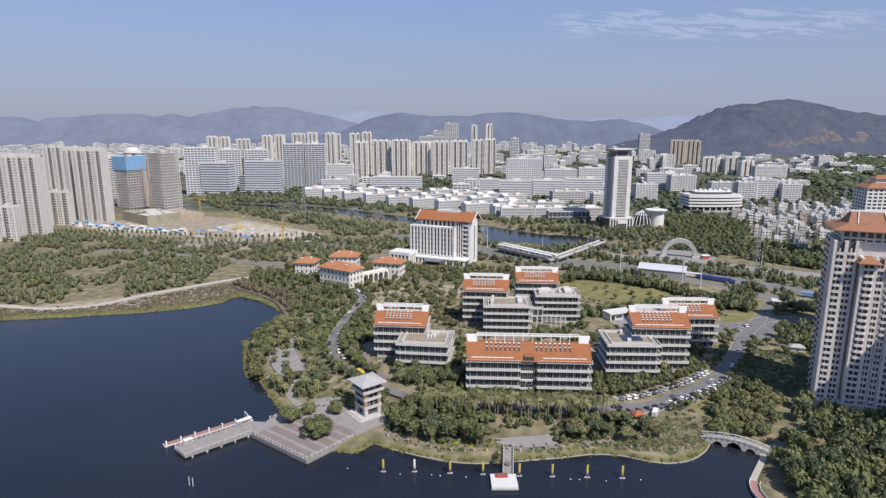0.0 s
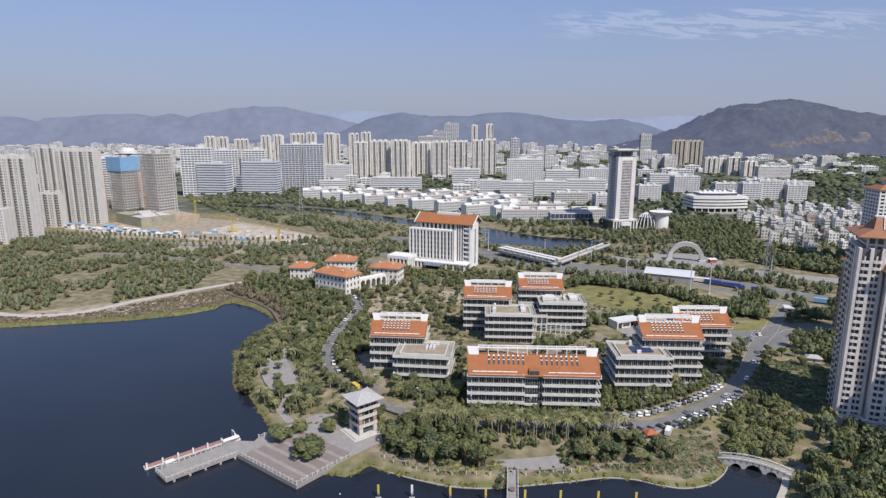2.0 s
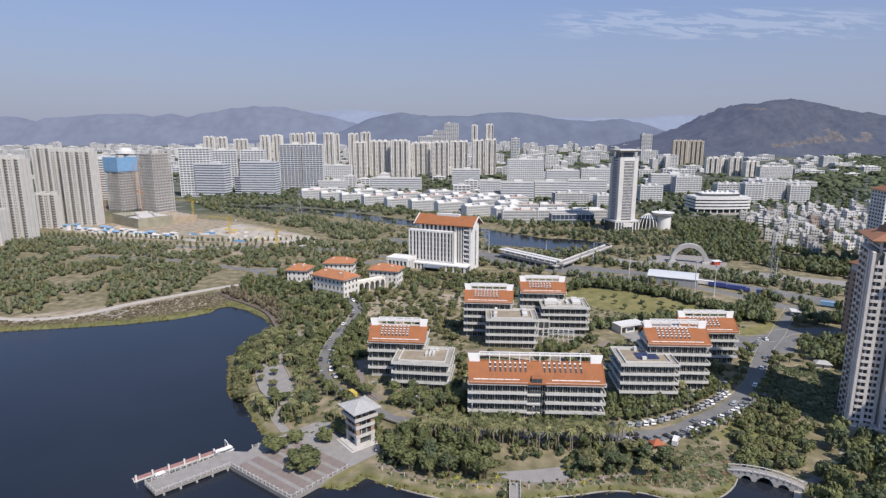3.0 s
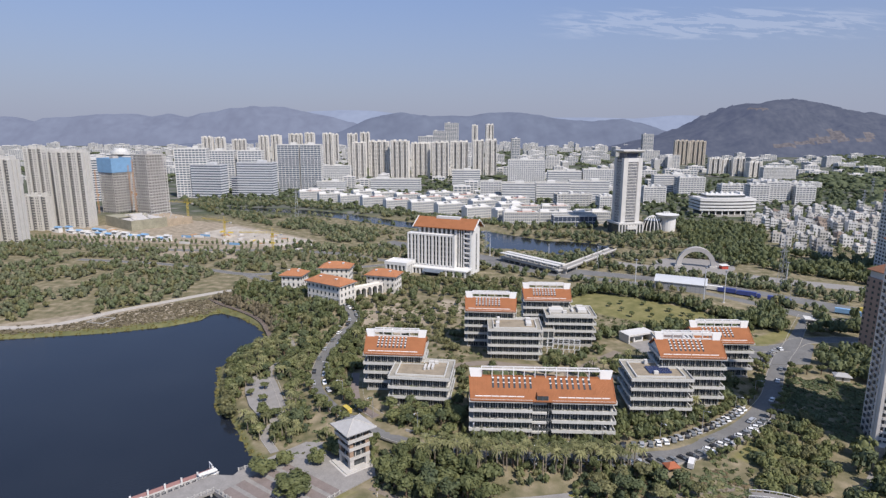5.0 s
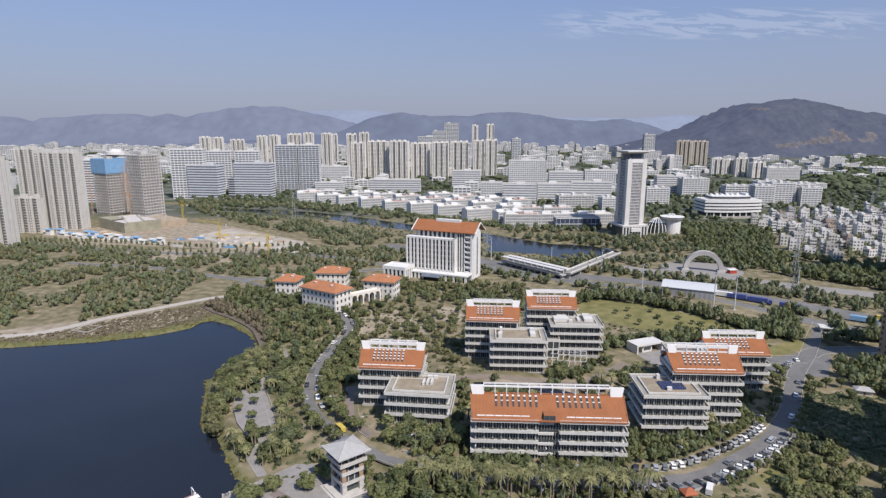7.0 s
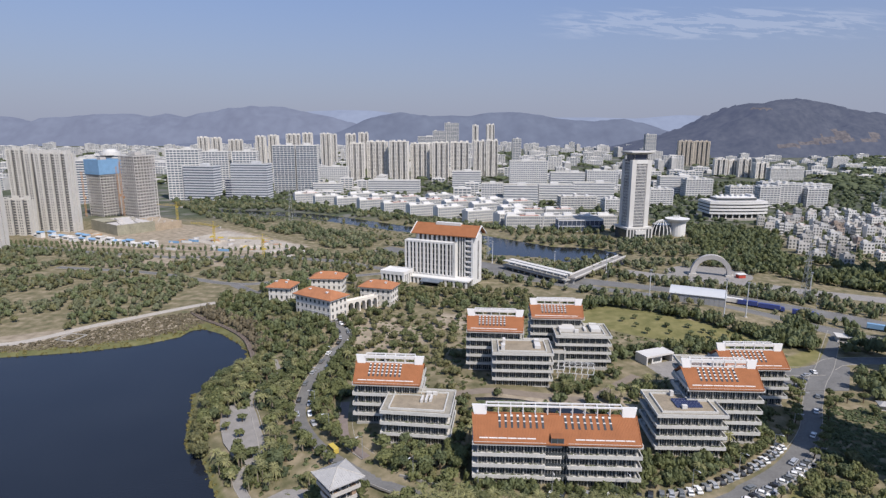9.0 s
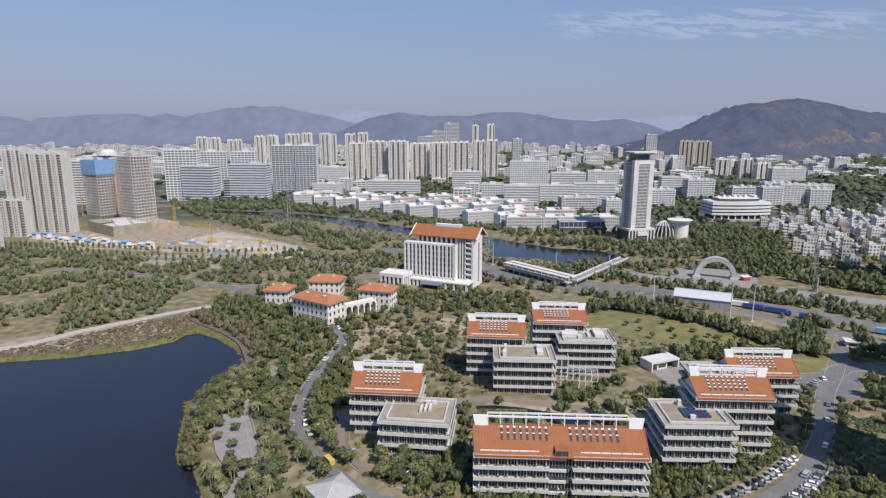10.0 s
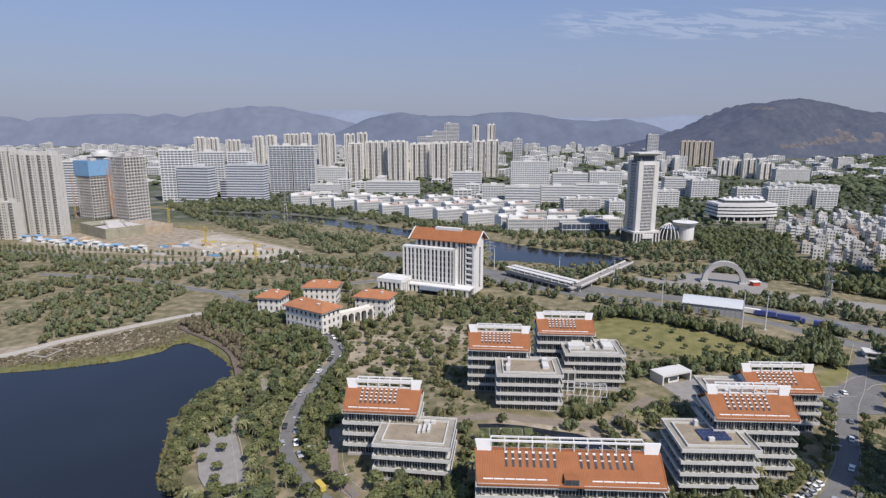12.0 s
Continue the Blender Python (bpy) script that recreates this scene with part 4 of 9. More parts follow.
FLATGLASS = mat("flat_windows", (0.16, 0.162, 0.17), 0.35, vary=0.4, scale=0.3, spec=0.4)
FLATWALL = mat("flat_render", (0.54, 0.52, 0.485), 0.8, vary=0.12, scale=0.15)
APT = "tall cream apartment slab with ribbed balconies near the lake park"
for x, y, rz, w, d, h in ((-452, 641, -3, 36, 17, 85), (-490, 645, -3, 38, 17, 86), (-438, 741, -4, 36, 17, 88), (-464, 752, -4, 21, 17, 88), (-467, 716, -3, 27, 12, 39), (-516, 800, 0, 28, 16, 90), (-466, 613, 2, 42, 14, 35), (-512, 850, 5, 40, 15, 82)):
    apartment(APT, x, y, rz, w, d, h, FLATWALL, "apartment towers by the park")
TANAPT = mat("tan_flats", (0.52, 0.46, 0.38), 0.85, vary=0.12, scale=0.1)
MIDAPT = mat("beige_flats", (0.66, 0.63, 0.58), 0.85, vary=0.12, scale=0.1)
for x, y, w, h in ((-190, 1400, 31, 80), (-147, 1420, 46, 82), (-97, 1400, 41, 83), (-51, 1420, 41, 80), (-40, 1490, 34, 76), (-5, 1400, 35, 80), (38, 1410, 39, 83), (87, 1515, 26, 83), (118, 1515, 27, 83)):
    apartment("beige high-rise flats in the middle of town", x, y, random.uniform(-6, 6), w, 20, h + random.uniform(-1, 2), MIDAPT, "high-rise flats in town")
for x, y, rz, w, d, h in ((-318, 1705, 0, 28, 18, 97), (-250, 1700, 5, 26, 18, 96), (-218, 1720, -5, 24, 18, 99), (742, 1900, -8, 44, 20, 73), (788, 1895, -8, 46, 20, 72)):
    apartment("pale high-rise flats at the back of town", x, y, rz, w, d, h, TANAPT if x > 700 else MIDAPT, "high-rise flats in town")
for x, y, w, h in ((-690, 1800, 30, 86), (-655, 1805, 26, 84), (-632, 1900, 40, 76), (-540, 1850, 28, 88), (-505, 1860, 28, 90), (-456, 1900, 40, 93), (-412, 1900, 29, 96), (-350, 1930, 40, 92), (99, 1900, 17, 120), (144, 1900, 22, 122), (667, 1500, 29, 40), (697, 1500, 27, 38), (714, 1480, 27, 42), (737, 1450, 33, 34)):
    apartment("distant pale high-rise flats", x, y, random.uniform(-10, 10), w, 17, h, MIDAPT, "distant high-rise flats")

# unfinished towers with open floors, one wrapped in blue netting
def frame_tower(label, x, y, rz, w, d, h, netted):
    ob = thing("unfinished_tower", label, "building shell", x, y, None, rz, group="unfinished towers on the building site")
    foot(x, y, w / 2, d / 2, rz)
    part("core", Geo().box(-w * 0.3, -d * 0.3, 0, w * 0.3, d * 0.3, h), GREYCON, ob)
    nf = round(h / 3.7)
    for i in range(1, nf + 1):
        z = i * h / nf
        part("floor_slab", Geo().box(-w / 2, -d / 2, z - 1.1, w / 2, d / 2, z), CONC, ob)
    m = round(w / 4.2)
    for k in range(m + 1):
        u = -w / 2 + 0.5 + (w - 1) * k / m
        for s in (-1, 1):
            part("column", Geo().box(u - 0.5, s * (d / 2 - 0.7) - 0.5, 0, u + 0.5, s * (d / 2 - 0.7) + 0.5, h), CONC, ob)
    m = round(d / 4.2)
    for k in range(1, m):
        v = -d / 2 + 0.5 + (d - 1) * k / m
        for s in (-1, 1):
            part("column", Geo().box(s * (w / 2 - 0.7) - 0.5, v - 0.5, 0, s * (w / 2 - 0.7) + 0.5, v + 0.5, h), CONC, ob)
    if netted:
        part("safety_netting", Geo().ring(-w / 2 - 0.8, -d / 2 - 0.8, w / 2 + 0.8, d / 2 + 0.8, h - 18, h + 1.5, 0.3), BLUE, ob, "blue safety netting")
    part("stair_head", Geo().box(-4, -3, h, 4, 5, h + 4), CONC, ob)


CONC = mat("raw_concrete", (0.48, 0.455, 0.43), 0.9, vary=0.18, scale=0.15)
frame_tower("unfinished concrete tower topped with blue safety netting", -456, 866, 62, 30, 30, 74, True)
frame_tower("unfinished concrete tower with open floors", -381, 810.5, 62, 29, 29, 83, False)

# glazed office slabs
city_block("office_tower", "white office tower with rows of wide windows", -424, 1048, 6, 52, 22, 81, 4.0, 6.0, 1.5, 1.0, WHITE, BLUEGLASS, category="office tower")
SPAN = mat("grey_spandrel", (0.54, 0.55, 0.57), 0.6, vary=0.1)
DARKBLUE = mat("dark_glass", (0.06, 0.075, 0.11), 0.15, vary=0.25, spec=0.5)
for x, y, rz, w, h in ((-394, 1040, -10, 54, 55), (-320, 1062, -6, 63, 57)):
    ob = city_block("office_slab", "low glass office slab with pale floor bands", x, y, rz, w, 24, h, 4.2, 200, 2.1, 0, SPAN, BLUEGLASS, category="office building")
city_block("office_link", "dark glass link between two office slabs", -357, 1062, -8, 12, 14, 32, 4.2, 200, 1.2, 0, SPAN, DARKBLUE, top=False)
for x, w in ((-415, 46), (-362, 44)):
    city_block("office_tower", "white office tower with rows of wide windows", x, 1165, 4, w, 22, 73, 4.0, 6.0, 1.5, 1.0, WHITE, BLUEGLASS, category="office tower")
for x, w in ((-284, 41), (-243, 39)):
    city_block("office_tower", "twin office tower with white grid over blue glass", x, 1143, 3, w - 1.5, 22, 84.5, 3.9, 6.4, 0.8, 0.55, WHITE, BLUEGLASS, category="office tower")
for x, y, w, h in ((-50, 2300, 85, 80), (-12, 2310, 51, 100), (33, 2320, 53, 129), (746, 2230, 38, 89), (-637, 1150, 52, 61), (225, 1900, 26, 80)):
    city_block("far_tower", "far pale office tower in the haze", x, y, 0, w, 22, h, 5.0, 8, 1.6, 1.0, PALE, BLUEGLASS, category="office tower")

# white institutional blocks in mid town
for x, y, rz, w, d, h in ((170, 1250, -4, 74, 26, 51), (-86, 1125, -3, 92, 18, 24), (45, 1180, -3, 54, 20, 36), (227, 1150, -4, 62, 20, 36), (290, 1150, -4, 56, 20, 39), (79, 1005, -6, 34, 22, 30),
                          (119, 968, -6, 52, 22, 31), (176, 985, -5, 54, 20, 30), (238, 1005, -5, 64, 20, 31), (-234, 1350, 0, 62, 20, 33), (-206, 1135, 0, 52, 22, 18), (400, 1085, -5, 58, 22, 34)):
    if (int(x) + int(y)) % 2:
        city_block("institute_block", "white institute block with long window bands", x, y, rz, w, d, h, 3.8, 200, 1.7, 0, group="white blocks in mid town")
    else:
        city_block("institute_block", "white multi-storey institute block with window rows", x, y, rz, w, d, h, 3.8, 4.4, 1.3, 1.0, group="white blocks in mid town")
for x, y, rz, w, d, h in ((424, 1055, -5, 46, 20, 32), (326, 955, -5, 36, 18, 26), (198, 935, -6, 54, 22, 17), (239, 905, -6, 22, 20, 17), (484, 948, -12, 30, 22, 30), (520, 962, -12, 36, 22, 33), (556, 950, -12, 30, 20, 27), (470, 1000, -10, 40, 18, 25),
                          (677, 1150, -6, 62, 18, 14), (1148, 1800, 0, 50, 20, 30), (1120, 1700, 0, 55, 20, 16), (1150, 1650, 0, 68, 20, 11), (767, 1400, -8, 76, 20, 26), (530, 1020, -12, 40, 20, 30), (580, 1010, -12, 36, 20, 27)):
    ob = city_block("institute_block", "white institute block with balcony rows and a roof pergola", x, y, rz + 10, w, d, h, 3.4, 3.6 if int(x) % 2 else 5.0, 1.3, 0.5, WHITE if int(x) % 3 else PALE, TOWNGLASS, top=False, group="white blocks in mid town", deep=1.2)
    for k in range(3):
        part("stair_tower", Geo().box(-w * 0.4 + k * w * 0.32, -d * 0.1, h, -w * 0.4 + k * w * 0.32 + 4, d * 0.3, h + 2.6 + k % 2 * 1.4), WHITE, ob)
    part("pergola", Geo().box(-w * 0.44, -d * 0.45, h + 2.2, w * 0.44, -d * 0.3, h + 2.5), WHITE, ob)
    for k in range(5):
        part("pergola_post", Geo().box(-w * 0.42 + k * w * 0.2, -d * 0.42, h, -w * 0.42 + k * w * 0.2 + 0.5, -d * 0.36, h + 2.2), WHITE, ob)

# stepped white hospital-like block east of the tower
def curved_slab(w, d, bow, z0, z1, inset=0.0, n=14):
    """A slab whose front bows out towards -y by the given amount."""
    hw = w / 2 - inset
    front = [(-hw + 2 * hw * k / n, -d / 2 + inset - bow * (1 - (2 * k / n - 1) ** 2)) for k in range(n + 1)]
    return Geo().prism(front + [(hw, d / 2 - inset), (-hw, d / 2 - inset)], z0, z1)


big = thing("terraced_building", "large white building with bowed continuous floor bands", "public building", 380, 838, None, 2)
foot(380, 832, 40, 26, 2)
part("glazing", curved_slab(76, 34, 5, 8, 24, 2.0), GLASS, big)
part("plinth_glazing", curved_slab(72, 30, 4, 0, 8, 3.0), GLASS, big)
for k in range(4):
    part("floor_band", curved_slab(76, 34, 5, 8 + k * 4.2, 10.4 + k * 4.2), WHITE, big, "bowed white floor band")
part("roof", curved_slab(75, 33, 5, 23.2, 24.2, 0.6), PALE, big)
for k in range(9):
    u = -34 + k * 8.5
    v = -15 - 4 * (1 - (u / 36) ** 2)
    part("pier", Geo().box(u - 0.6, v - 1.4, 0, u + 0.6, v, 8), WHITE, big)
part("plinth_wall", curved_slab(78, 36, 5, 0, 2.6), KERB, big)
part("upper_tier", curved_slab(52, 18, 3, 24.2, 28.4), WHITE, big)
part("upper_glazing", curved_slab(50, 17, 3, 25.2, 27.4, -1.4), GLASS, big)
part("roof_fin", Geo().box(22, -4, 24, 26, 12, 31), WHITE, big)
for k in range(6):
    part("roof_box", Geo().box(-22 + k * 7, 2, 28.4, -19 + k * 7, 6, 30 + k % 2), WHITE, big)

# rows of white shop houses along the canal, set like the teeth of a saw
REDDECK = mat("red_roof_terrace", (0.36, 0.17, 0.13), 0.9, vary=0.25, scale=0.2)


def shop_house(x, y, rz, w, d, h, seed):
    """Near corner at x, y; a blank gable wall at one end and a stepped roof terrace on top."""
    r = random.Random(seed)
    a0 = radians(rz)
    cx, cy = x + w / 2 * math.cos(a0) - d / 2 * math.sin(a0), y + w / 2 * math.sin(a0) + d / 2 * math.cos(a0)
    ob = city_block("shop_house", "long white four-storey shop house with a blank gable wall", cx, cy, rz, w, d, h, 3.6, 2.6, 1.2, 0.6, BANDC, TOWNGLASS, PALE, top=False, group="white shop houses along the canal")
    part("gable_wall", Geo().box(-w / 2 - 0.35, -d / 2 - 0.1, 0, -w / 2 - 0.04, d / 2 + 0.1, h + 1.3), WHITE, ob, "blank white gable wall")
    part("roof_terrace", Geo().box(-w * 0.1, -d * 0.1, h + 0.06, w * 0.42, d * 0.42, h + 0.3), REDDECK if r.random() < 0.45 else PALE, ob, "paved roof terrace")
    part("penthouse", Geo().box(-w * 0.46, d * 0.05, h, -w * 0.2, d * 0.45, h + 2.8), WHITE, ob)
    part("penthouse", Geo().box(w * r.uniform(0.0, 0.2), d * 0.1, h, w * 0.32, d * 0.45, h + 3.0), WHITE, ob)
    part("pergola", Geo().box(-w * 0.18, d * 0.3, h + 2.4, w * 0.0, d * 0.46, h + 2.7).box(-w * 0.17, d * 0.32, h, -w * 0.16, d * 0.34, h + 2.4).box(-w * 0.02, d * 0.32, h, -w * 0.01, d * 0.34, h + 2.4), WHITE, ob)
    return ob


for row_no, (ox, oy, first, last) in enumerate(((0, 0, -1, 8), (48, 36, 0, 7), (98, 62, 2, 6))):
    for k in range(first, last):
        shop_house(-192 + 37.3 * k + ox, 957 - 26.6 * k + oy, 25, 40, 16, 13.6 + (k * 7 % 3) * 0.5, 100 * row_no + k + 5)
for k in range(3):
    shop_house(75 + k * 44, 753 + k * 1.0, 1, 43, 15, 14.5, 400 + k)
for k in range(2):
    shop_house(92 + k * 40, 815, 4, 38, 13, 14, 410 + k)
city_block("white_block", "white slatted office block with a stepped top", -560, 1000, 4, 44, 20, 66, 3.8, 200, 1.6, 0, WHITE, BLUEGLASS, category="office building")
stp = city_block("white_block", "white office block with a stepped round crown", -524, 1010, 4, 38, 20, 74, 3.8, 200, 1.8, 0, WHITE, BLUEGLASS, category="office building", top=False)
part("crown_tier", Geo().cyl(0, 0, 74, 79, 15, 15, 20), WHITE, stp)
part("crown_tier", Geo().cyl(0, 0, 79, 83, 10, 10, 20), WHITE, stp)

# ---- landmark tower with flat cap ----
def landmark_tower():
    ob = thing("landmark_tower", "tall white office tower with a flat overhanging cap", "office tower", 206.5, 700, None, 13)
    ob.scale = (0.84, 0.84, 1.0)
    foot(207, 700, 32, 20, 10)
    w, d, h = 27, 25, 84
    part("glazing", Geo().box(-w / 2 + 1, -d / 2 + 1, 14, w / 2 - 1, d / 2 - 1, h), DARKBLUE, ob)
    for sx in (-1, 1):
        for sy in (-1, 1):
            part("corner_pier", Geo().box(*sorted((sx * w / 2, sx * (w / 2 - 6)))[:1], *sorted((sy * d / 2, sy * (d / 2 - 6)))[:1], 12,
                                          *sorted((sx * w / 2, sx * (w / 2 - 6)))[1:], *sorted((sy * d / 2, sy * (d / 2 - 6)))[1:], h), PALE, ob)
    for i in range(21):
        z = 15 + i * 3.3
        part("floor_band", Geo().box(-w / 2 + 0.6, -d / 2 + 0.6, z, w / 2 - 0.6, d / 2 - 0.6, z + 0.9), PALE, ob)
    for k in range(9):
        u = -6.9 + k * 1.72
        part("fin", Geo().box(u - 0.22, -d / 2 + 0.3, 14, u + 0.22, -d / 2 + 1.4, h - 4), PALE, ob)
    for k in range(6):
        v = -6 + k * 2.4
        part("fin", Geo().box(-w / 2 + 0.3, v - 0.22, 14, -w / 2 + 1.2, v + 0.22, h - 4), PALE, ob)
    part("lintel", Geo().box(-w / 2 + 6, -d / 2, h - 4, w / 2 - 6, d / 2, h), WHITE, ob)
    part("attic", Geo().box(-w / 2 + 4, -d / 2 + 4, h, w / 2 - 4, d / 2 - 4, h + 6), DARKBLUE, ob, "recessed dark attic")
    for sx in (-1, 1):
        for sy in (-1, 1):
            part("cap_post", Geo().box(sx * 8.5 - 1, sy * 7.5 - 1, h, sx * 8.5 + 1, sy * 7.5 + 1, h + 6), WHITE, ob)
    part("cap", Geo().add([(-11, -9.5, h + 5.5), (11, -9.5, h + 5.5), (11, 9.5, h + 5.5), (-11, 9.5, h + 5.5), (-15.6, -14, h + 7.4), (15.6, -14, h + 7.4), (15.6, 14, h + 7.4), (-15.6, 14, h + 7.4),
                           (-15.6, -14, h + 8.6), (15.6, -14, h + 8.6), (15.6, 14, h + 8.6), (-15.6, 14, h + 8.6)],
                          [(3, 2, 1, 0), (0, 1, 5, 4), (1, 2, 6, 5), (2, 3, 7, 6), (3, 0, 4, 7), (4, 5, 9, 8), (5, 6, 10, 9), (6, 7, 11, 10), (7, 4, 8, 11), (8, 9, 10, 11)]), PALE, ob, "flat overhanging cap")
    part("podium_glazing", Geo().box(-17, -16, 0, 17, 14, 11), GLASS, ob)
    for k in range(9):
        u = -17.2 + k * 4.3
        part("podium_pier", Geo().box(u - 0.8, -17, 0, u + 0.8, -15.6, 12), PALE, ob)
    part("podium_roof", Geo().box(-18, -17, 11, 18, 15, 13), PALE, ob)
    part("porch", Geo().box(-7, -19.5, 6, 7, -16, 10), PALE, ob)


landmark_tower()
wing = city_block("glass_wing", "low dark blue glass wing beside the tower", 158, 742, 2, 52, 16, 13, 6.5, 5, 0.8, 0.3, SPAN, DARKBLUE, top=False)


def round_hall():
    ob = thing("round_hall", "round white hall with curved ribs and disc roof", "public building", 252, 712, None, 0)
    foot(252, 712, 18, 16)
    part("drum", Geo().cyl(8, 0, 0, 16, 8.5, n=20), WHITE, ob)
    part("disc_roof", Geo().cyl(7, 0, 16, 19, 11, 13, n=24), WHITE, ob)
    part("hall", Geo().cyl(-8, 4, 0, 12, 10, n=20), GLASS, ob)
    for k in range(9):
        a0 = radians(180 + 20 * k)
        g = Geo()
        for i in range(6):
            t0, t1 = i / 6 * math.pi / 2, (i + 1) / 6 * math.pi / 2
            g.beam((-8 + math.cos(a0) * 13 * math.cos(t0), 4 + math.sin(a0) * 13 * math.cos(t0), 17 * math.sin(t0)), (-8 + math.cos(a0) * 13 * math.cos(t1), 4 + math.sin(a0) * 13 * math.cos(t1), 17 * math.sin(t1)), 0.45, 4)
        part("rib", g, WHITE, ob, "curved white rib")
    for k in range(4):
        part("vent", Geo().cyl(4 + k * 2, 3, 19, 22, 0.6), WHITE, ob)


round_hall()


# ---- white administration block with a gabled orange roof ----
def admin_block():
    ob = thing("administration_building", "white pillared administration block under an orange gabled roof", "building", 21, 496, None, -24)
    ob.scale = (1.1, 1.12, 1.0)
    rz = radians(-24)
    for u, v, hx, hy in ((-24, 9, 28, 12),):
        foot(21 + u * math.cos(rz) - v * math.sin(rz), 496 + u * math.sin(rz) + v * math.cos(rz), hx, hy, -22)
    # local: x runs along the long front from right (0) to left (-50); y into the depth
    part("glazing", Geo().box(-49.3, 0.7, 6, -12.7, 15, 31), GLASS, ob)
    part("tall_core", Geo().box(-44, 6.5, 0, -0.8, 19.3, 38), PALE, ob)
    part("tall_glazing", Geo().box(-42, 5.9, 31.5, -13, 6.4, 37.5), GLASS, ob)
    for k in range(9):
        part("loggia_pier", Geo().box(-42.2 + k * 3.6, 4.6, 31.5, -41.0 + k * 3.6, 5.85, 37.6), WHITE, ob, "white loggia pier under the eave")
    part("front_roof", Geo().box(-50, 0, 31, -12, 7, 32.4), WHITE, ob)
    part("sill_band", Geo().box(-50, -0.2, 5.4, -12, 15, 7.2), WHITE, ob)
    for i in range(1, 6):
        part("spandrel", Geo().box(-49.1, 0.45, 6 + i * 4.1, -12.9, 0.75, 6.7 + i * 4.1), GREYCON, ob)
    for k in range(14):
        u = -49.4 + k * 2.88
        part("pillar", Geo().box(u - (0.7 if k % 2 else 0.42), -0.2, 5, u + (0.7 if k % 2 else 0.42), 1.0, 32.2), WHITE, ob, "white full-height pillar")
    for i in range(6):
        part("side_balcony", Geo().box(-50.3, 1.2, 6.5 + i * 4.1, -49.3, 6.0, 7.8 + i * 4.1), WHITE, ob)
    part("front_end_wall", Geo().box(-13.2, -0.2, 0, -11.8, 6.6, 32.4), WHITE, ob)
    # right-hand bay with balconies and blank end wall
    part("bay_glazing", Geo().box(-11.8, 4.6, 6, -5.2, 6.4, 37.4), GLASS, ob)
    for k in range(4):
        part("bay_pillar", Geo().box(-11.9 + k * 1.9, 4.2, 6, -11.1 + k * 1.9, 5.0, 37.6), WHITE, ob)
    for i in range(8):
        part("balcony", Geo().box(-5.2, 3.8, 5.5 + i * 4.0, -0.9, 6.4, 6.7 + i * 4.0), WHITE, ob)
    part("end_wall", Geo().box(-1.0, 6.0, 0, 0.6, 19.6, 38.4), WHITE, ob)
    for v in (12.2, 13.6):
        part("end_window", Geo().box(0.62, v - 0.35, 3, 0.7, v + 0.35, 33), GLASS, ob)
    part("corner_pillar", Geo().box(-1.0, 3.6, 0, 0.4, 5.9, 37.8), WHITE, ob)
    # gabled roof
    e0, ridge = 37.6, 44.6
    for s, (ya, yb) in enumerate(((3.0, 12.8), (22.4, 12.8))):
        part("roof_slope", Geo().add([(-46.5, ya, e0), (2.8, ya, e0), (2.8, yb, ridge), (-46.5, yb, ridge), (-46.5, ya, e0 - 0.6), (2.8, ya, e0 - 0.6), (2.8, yb, ridge - 0.6), (-46.5, yb, ridge - 0.6)],
                                     [(0, 1, 2, 3), (7, 6, 5, 4), (0, 4, 5, 1), (1, 5, 6, 2), (2, 6, 7, 3), (3, 7, 4, 0)]), TILE, ob, "orange clay tile slope")
    for u in (2.9, -46.6):
        for ya in (2.4, 23.0):
            part("verge_trim", Geo().beam((u, ya, e0 - 0.5), (u, 12.8, ridge + 0.1), 0.45, 4), WHITE, ob, "white verge trim")
    part("gable", Geo().add([(-0.6, 5.5, 38), (0.4, 5.5, 38), (0.4, 20, 38), (-0.6, 20, 38), (-0.6, 12.8, 43.6), (0.4, 12.8, 43.6)], [(0, 3, 2, 1), (0, 1, 5, 4), (2, 3, 4, 5), (1, 2, 5), (0, 4, 3)]), WHITE, ob)
    part("gable", Geo().add([(-44.6, 5.5, 38), (-43.6, 5.5, 38), (-43.6, 20, 38), (-44.6, 20, 38), (-44.6, 12.8, 43.6), (-43.6, 12.8, 43.6)], [(0, 3, 2, 1), (0, 1, 5, 4), (2, 3, 4, 5), (1, 2, 5), (0, 4, 3)]), WHITE, ob)
    part("ridge_tank", Geo().box(-31, 11.2, 43.6, -12, 14.4, 45.6), WHITE, ob, "white box along the ridge")
    # podium
    part("podium_glazing", Geo().box(-49, -5, 0, -0.6, 6, 4.6), GLASS, ob)
    for k in range(17):
        u = -49 + k * 3.0
        if -33 < u < -17:
            continue
        part("podium_pillar", Geo().box(u - 0.7, -5.7, 0, u + 0.7, -4.7, 5.2), WHITE, ob)
    part("podium_roof", Geo().box(-50, -6, 4.8, 0.6, 6, 5.8), WHITE, ob)
    part("canopy", Geo().add([(-33, -10.5, 3.4), (-17, -10.5, 3.4), (-17, -5, 5.0), (-33, -5, 5.0), (-33, -10.5, 3.8), (-17, -10.5, 3.8), (-17, -5, 5.4), (-33, -5, 5.4)],
                             [(3, 2, 1, 0), (4, 5, 6, 7), (0, 1, 5, 4), (1, 2, 6, 5), (2, 3, 7, 6), (3, 0, 4, 7)]), BLUEGLASS, ob, "sloping blue glass canopy")


admin_block()


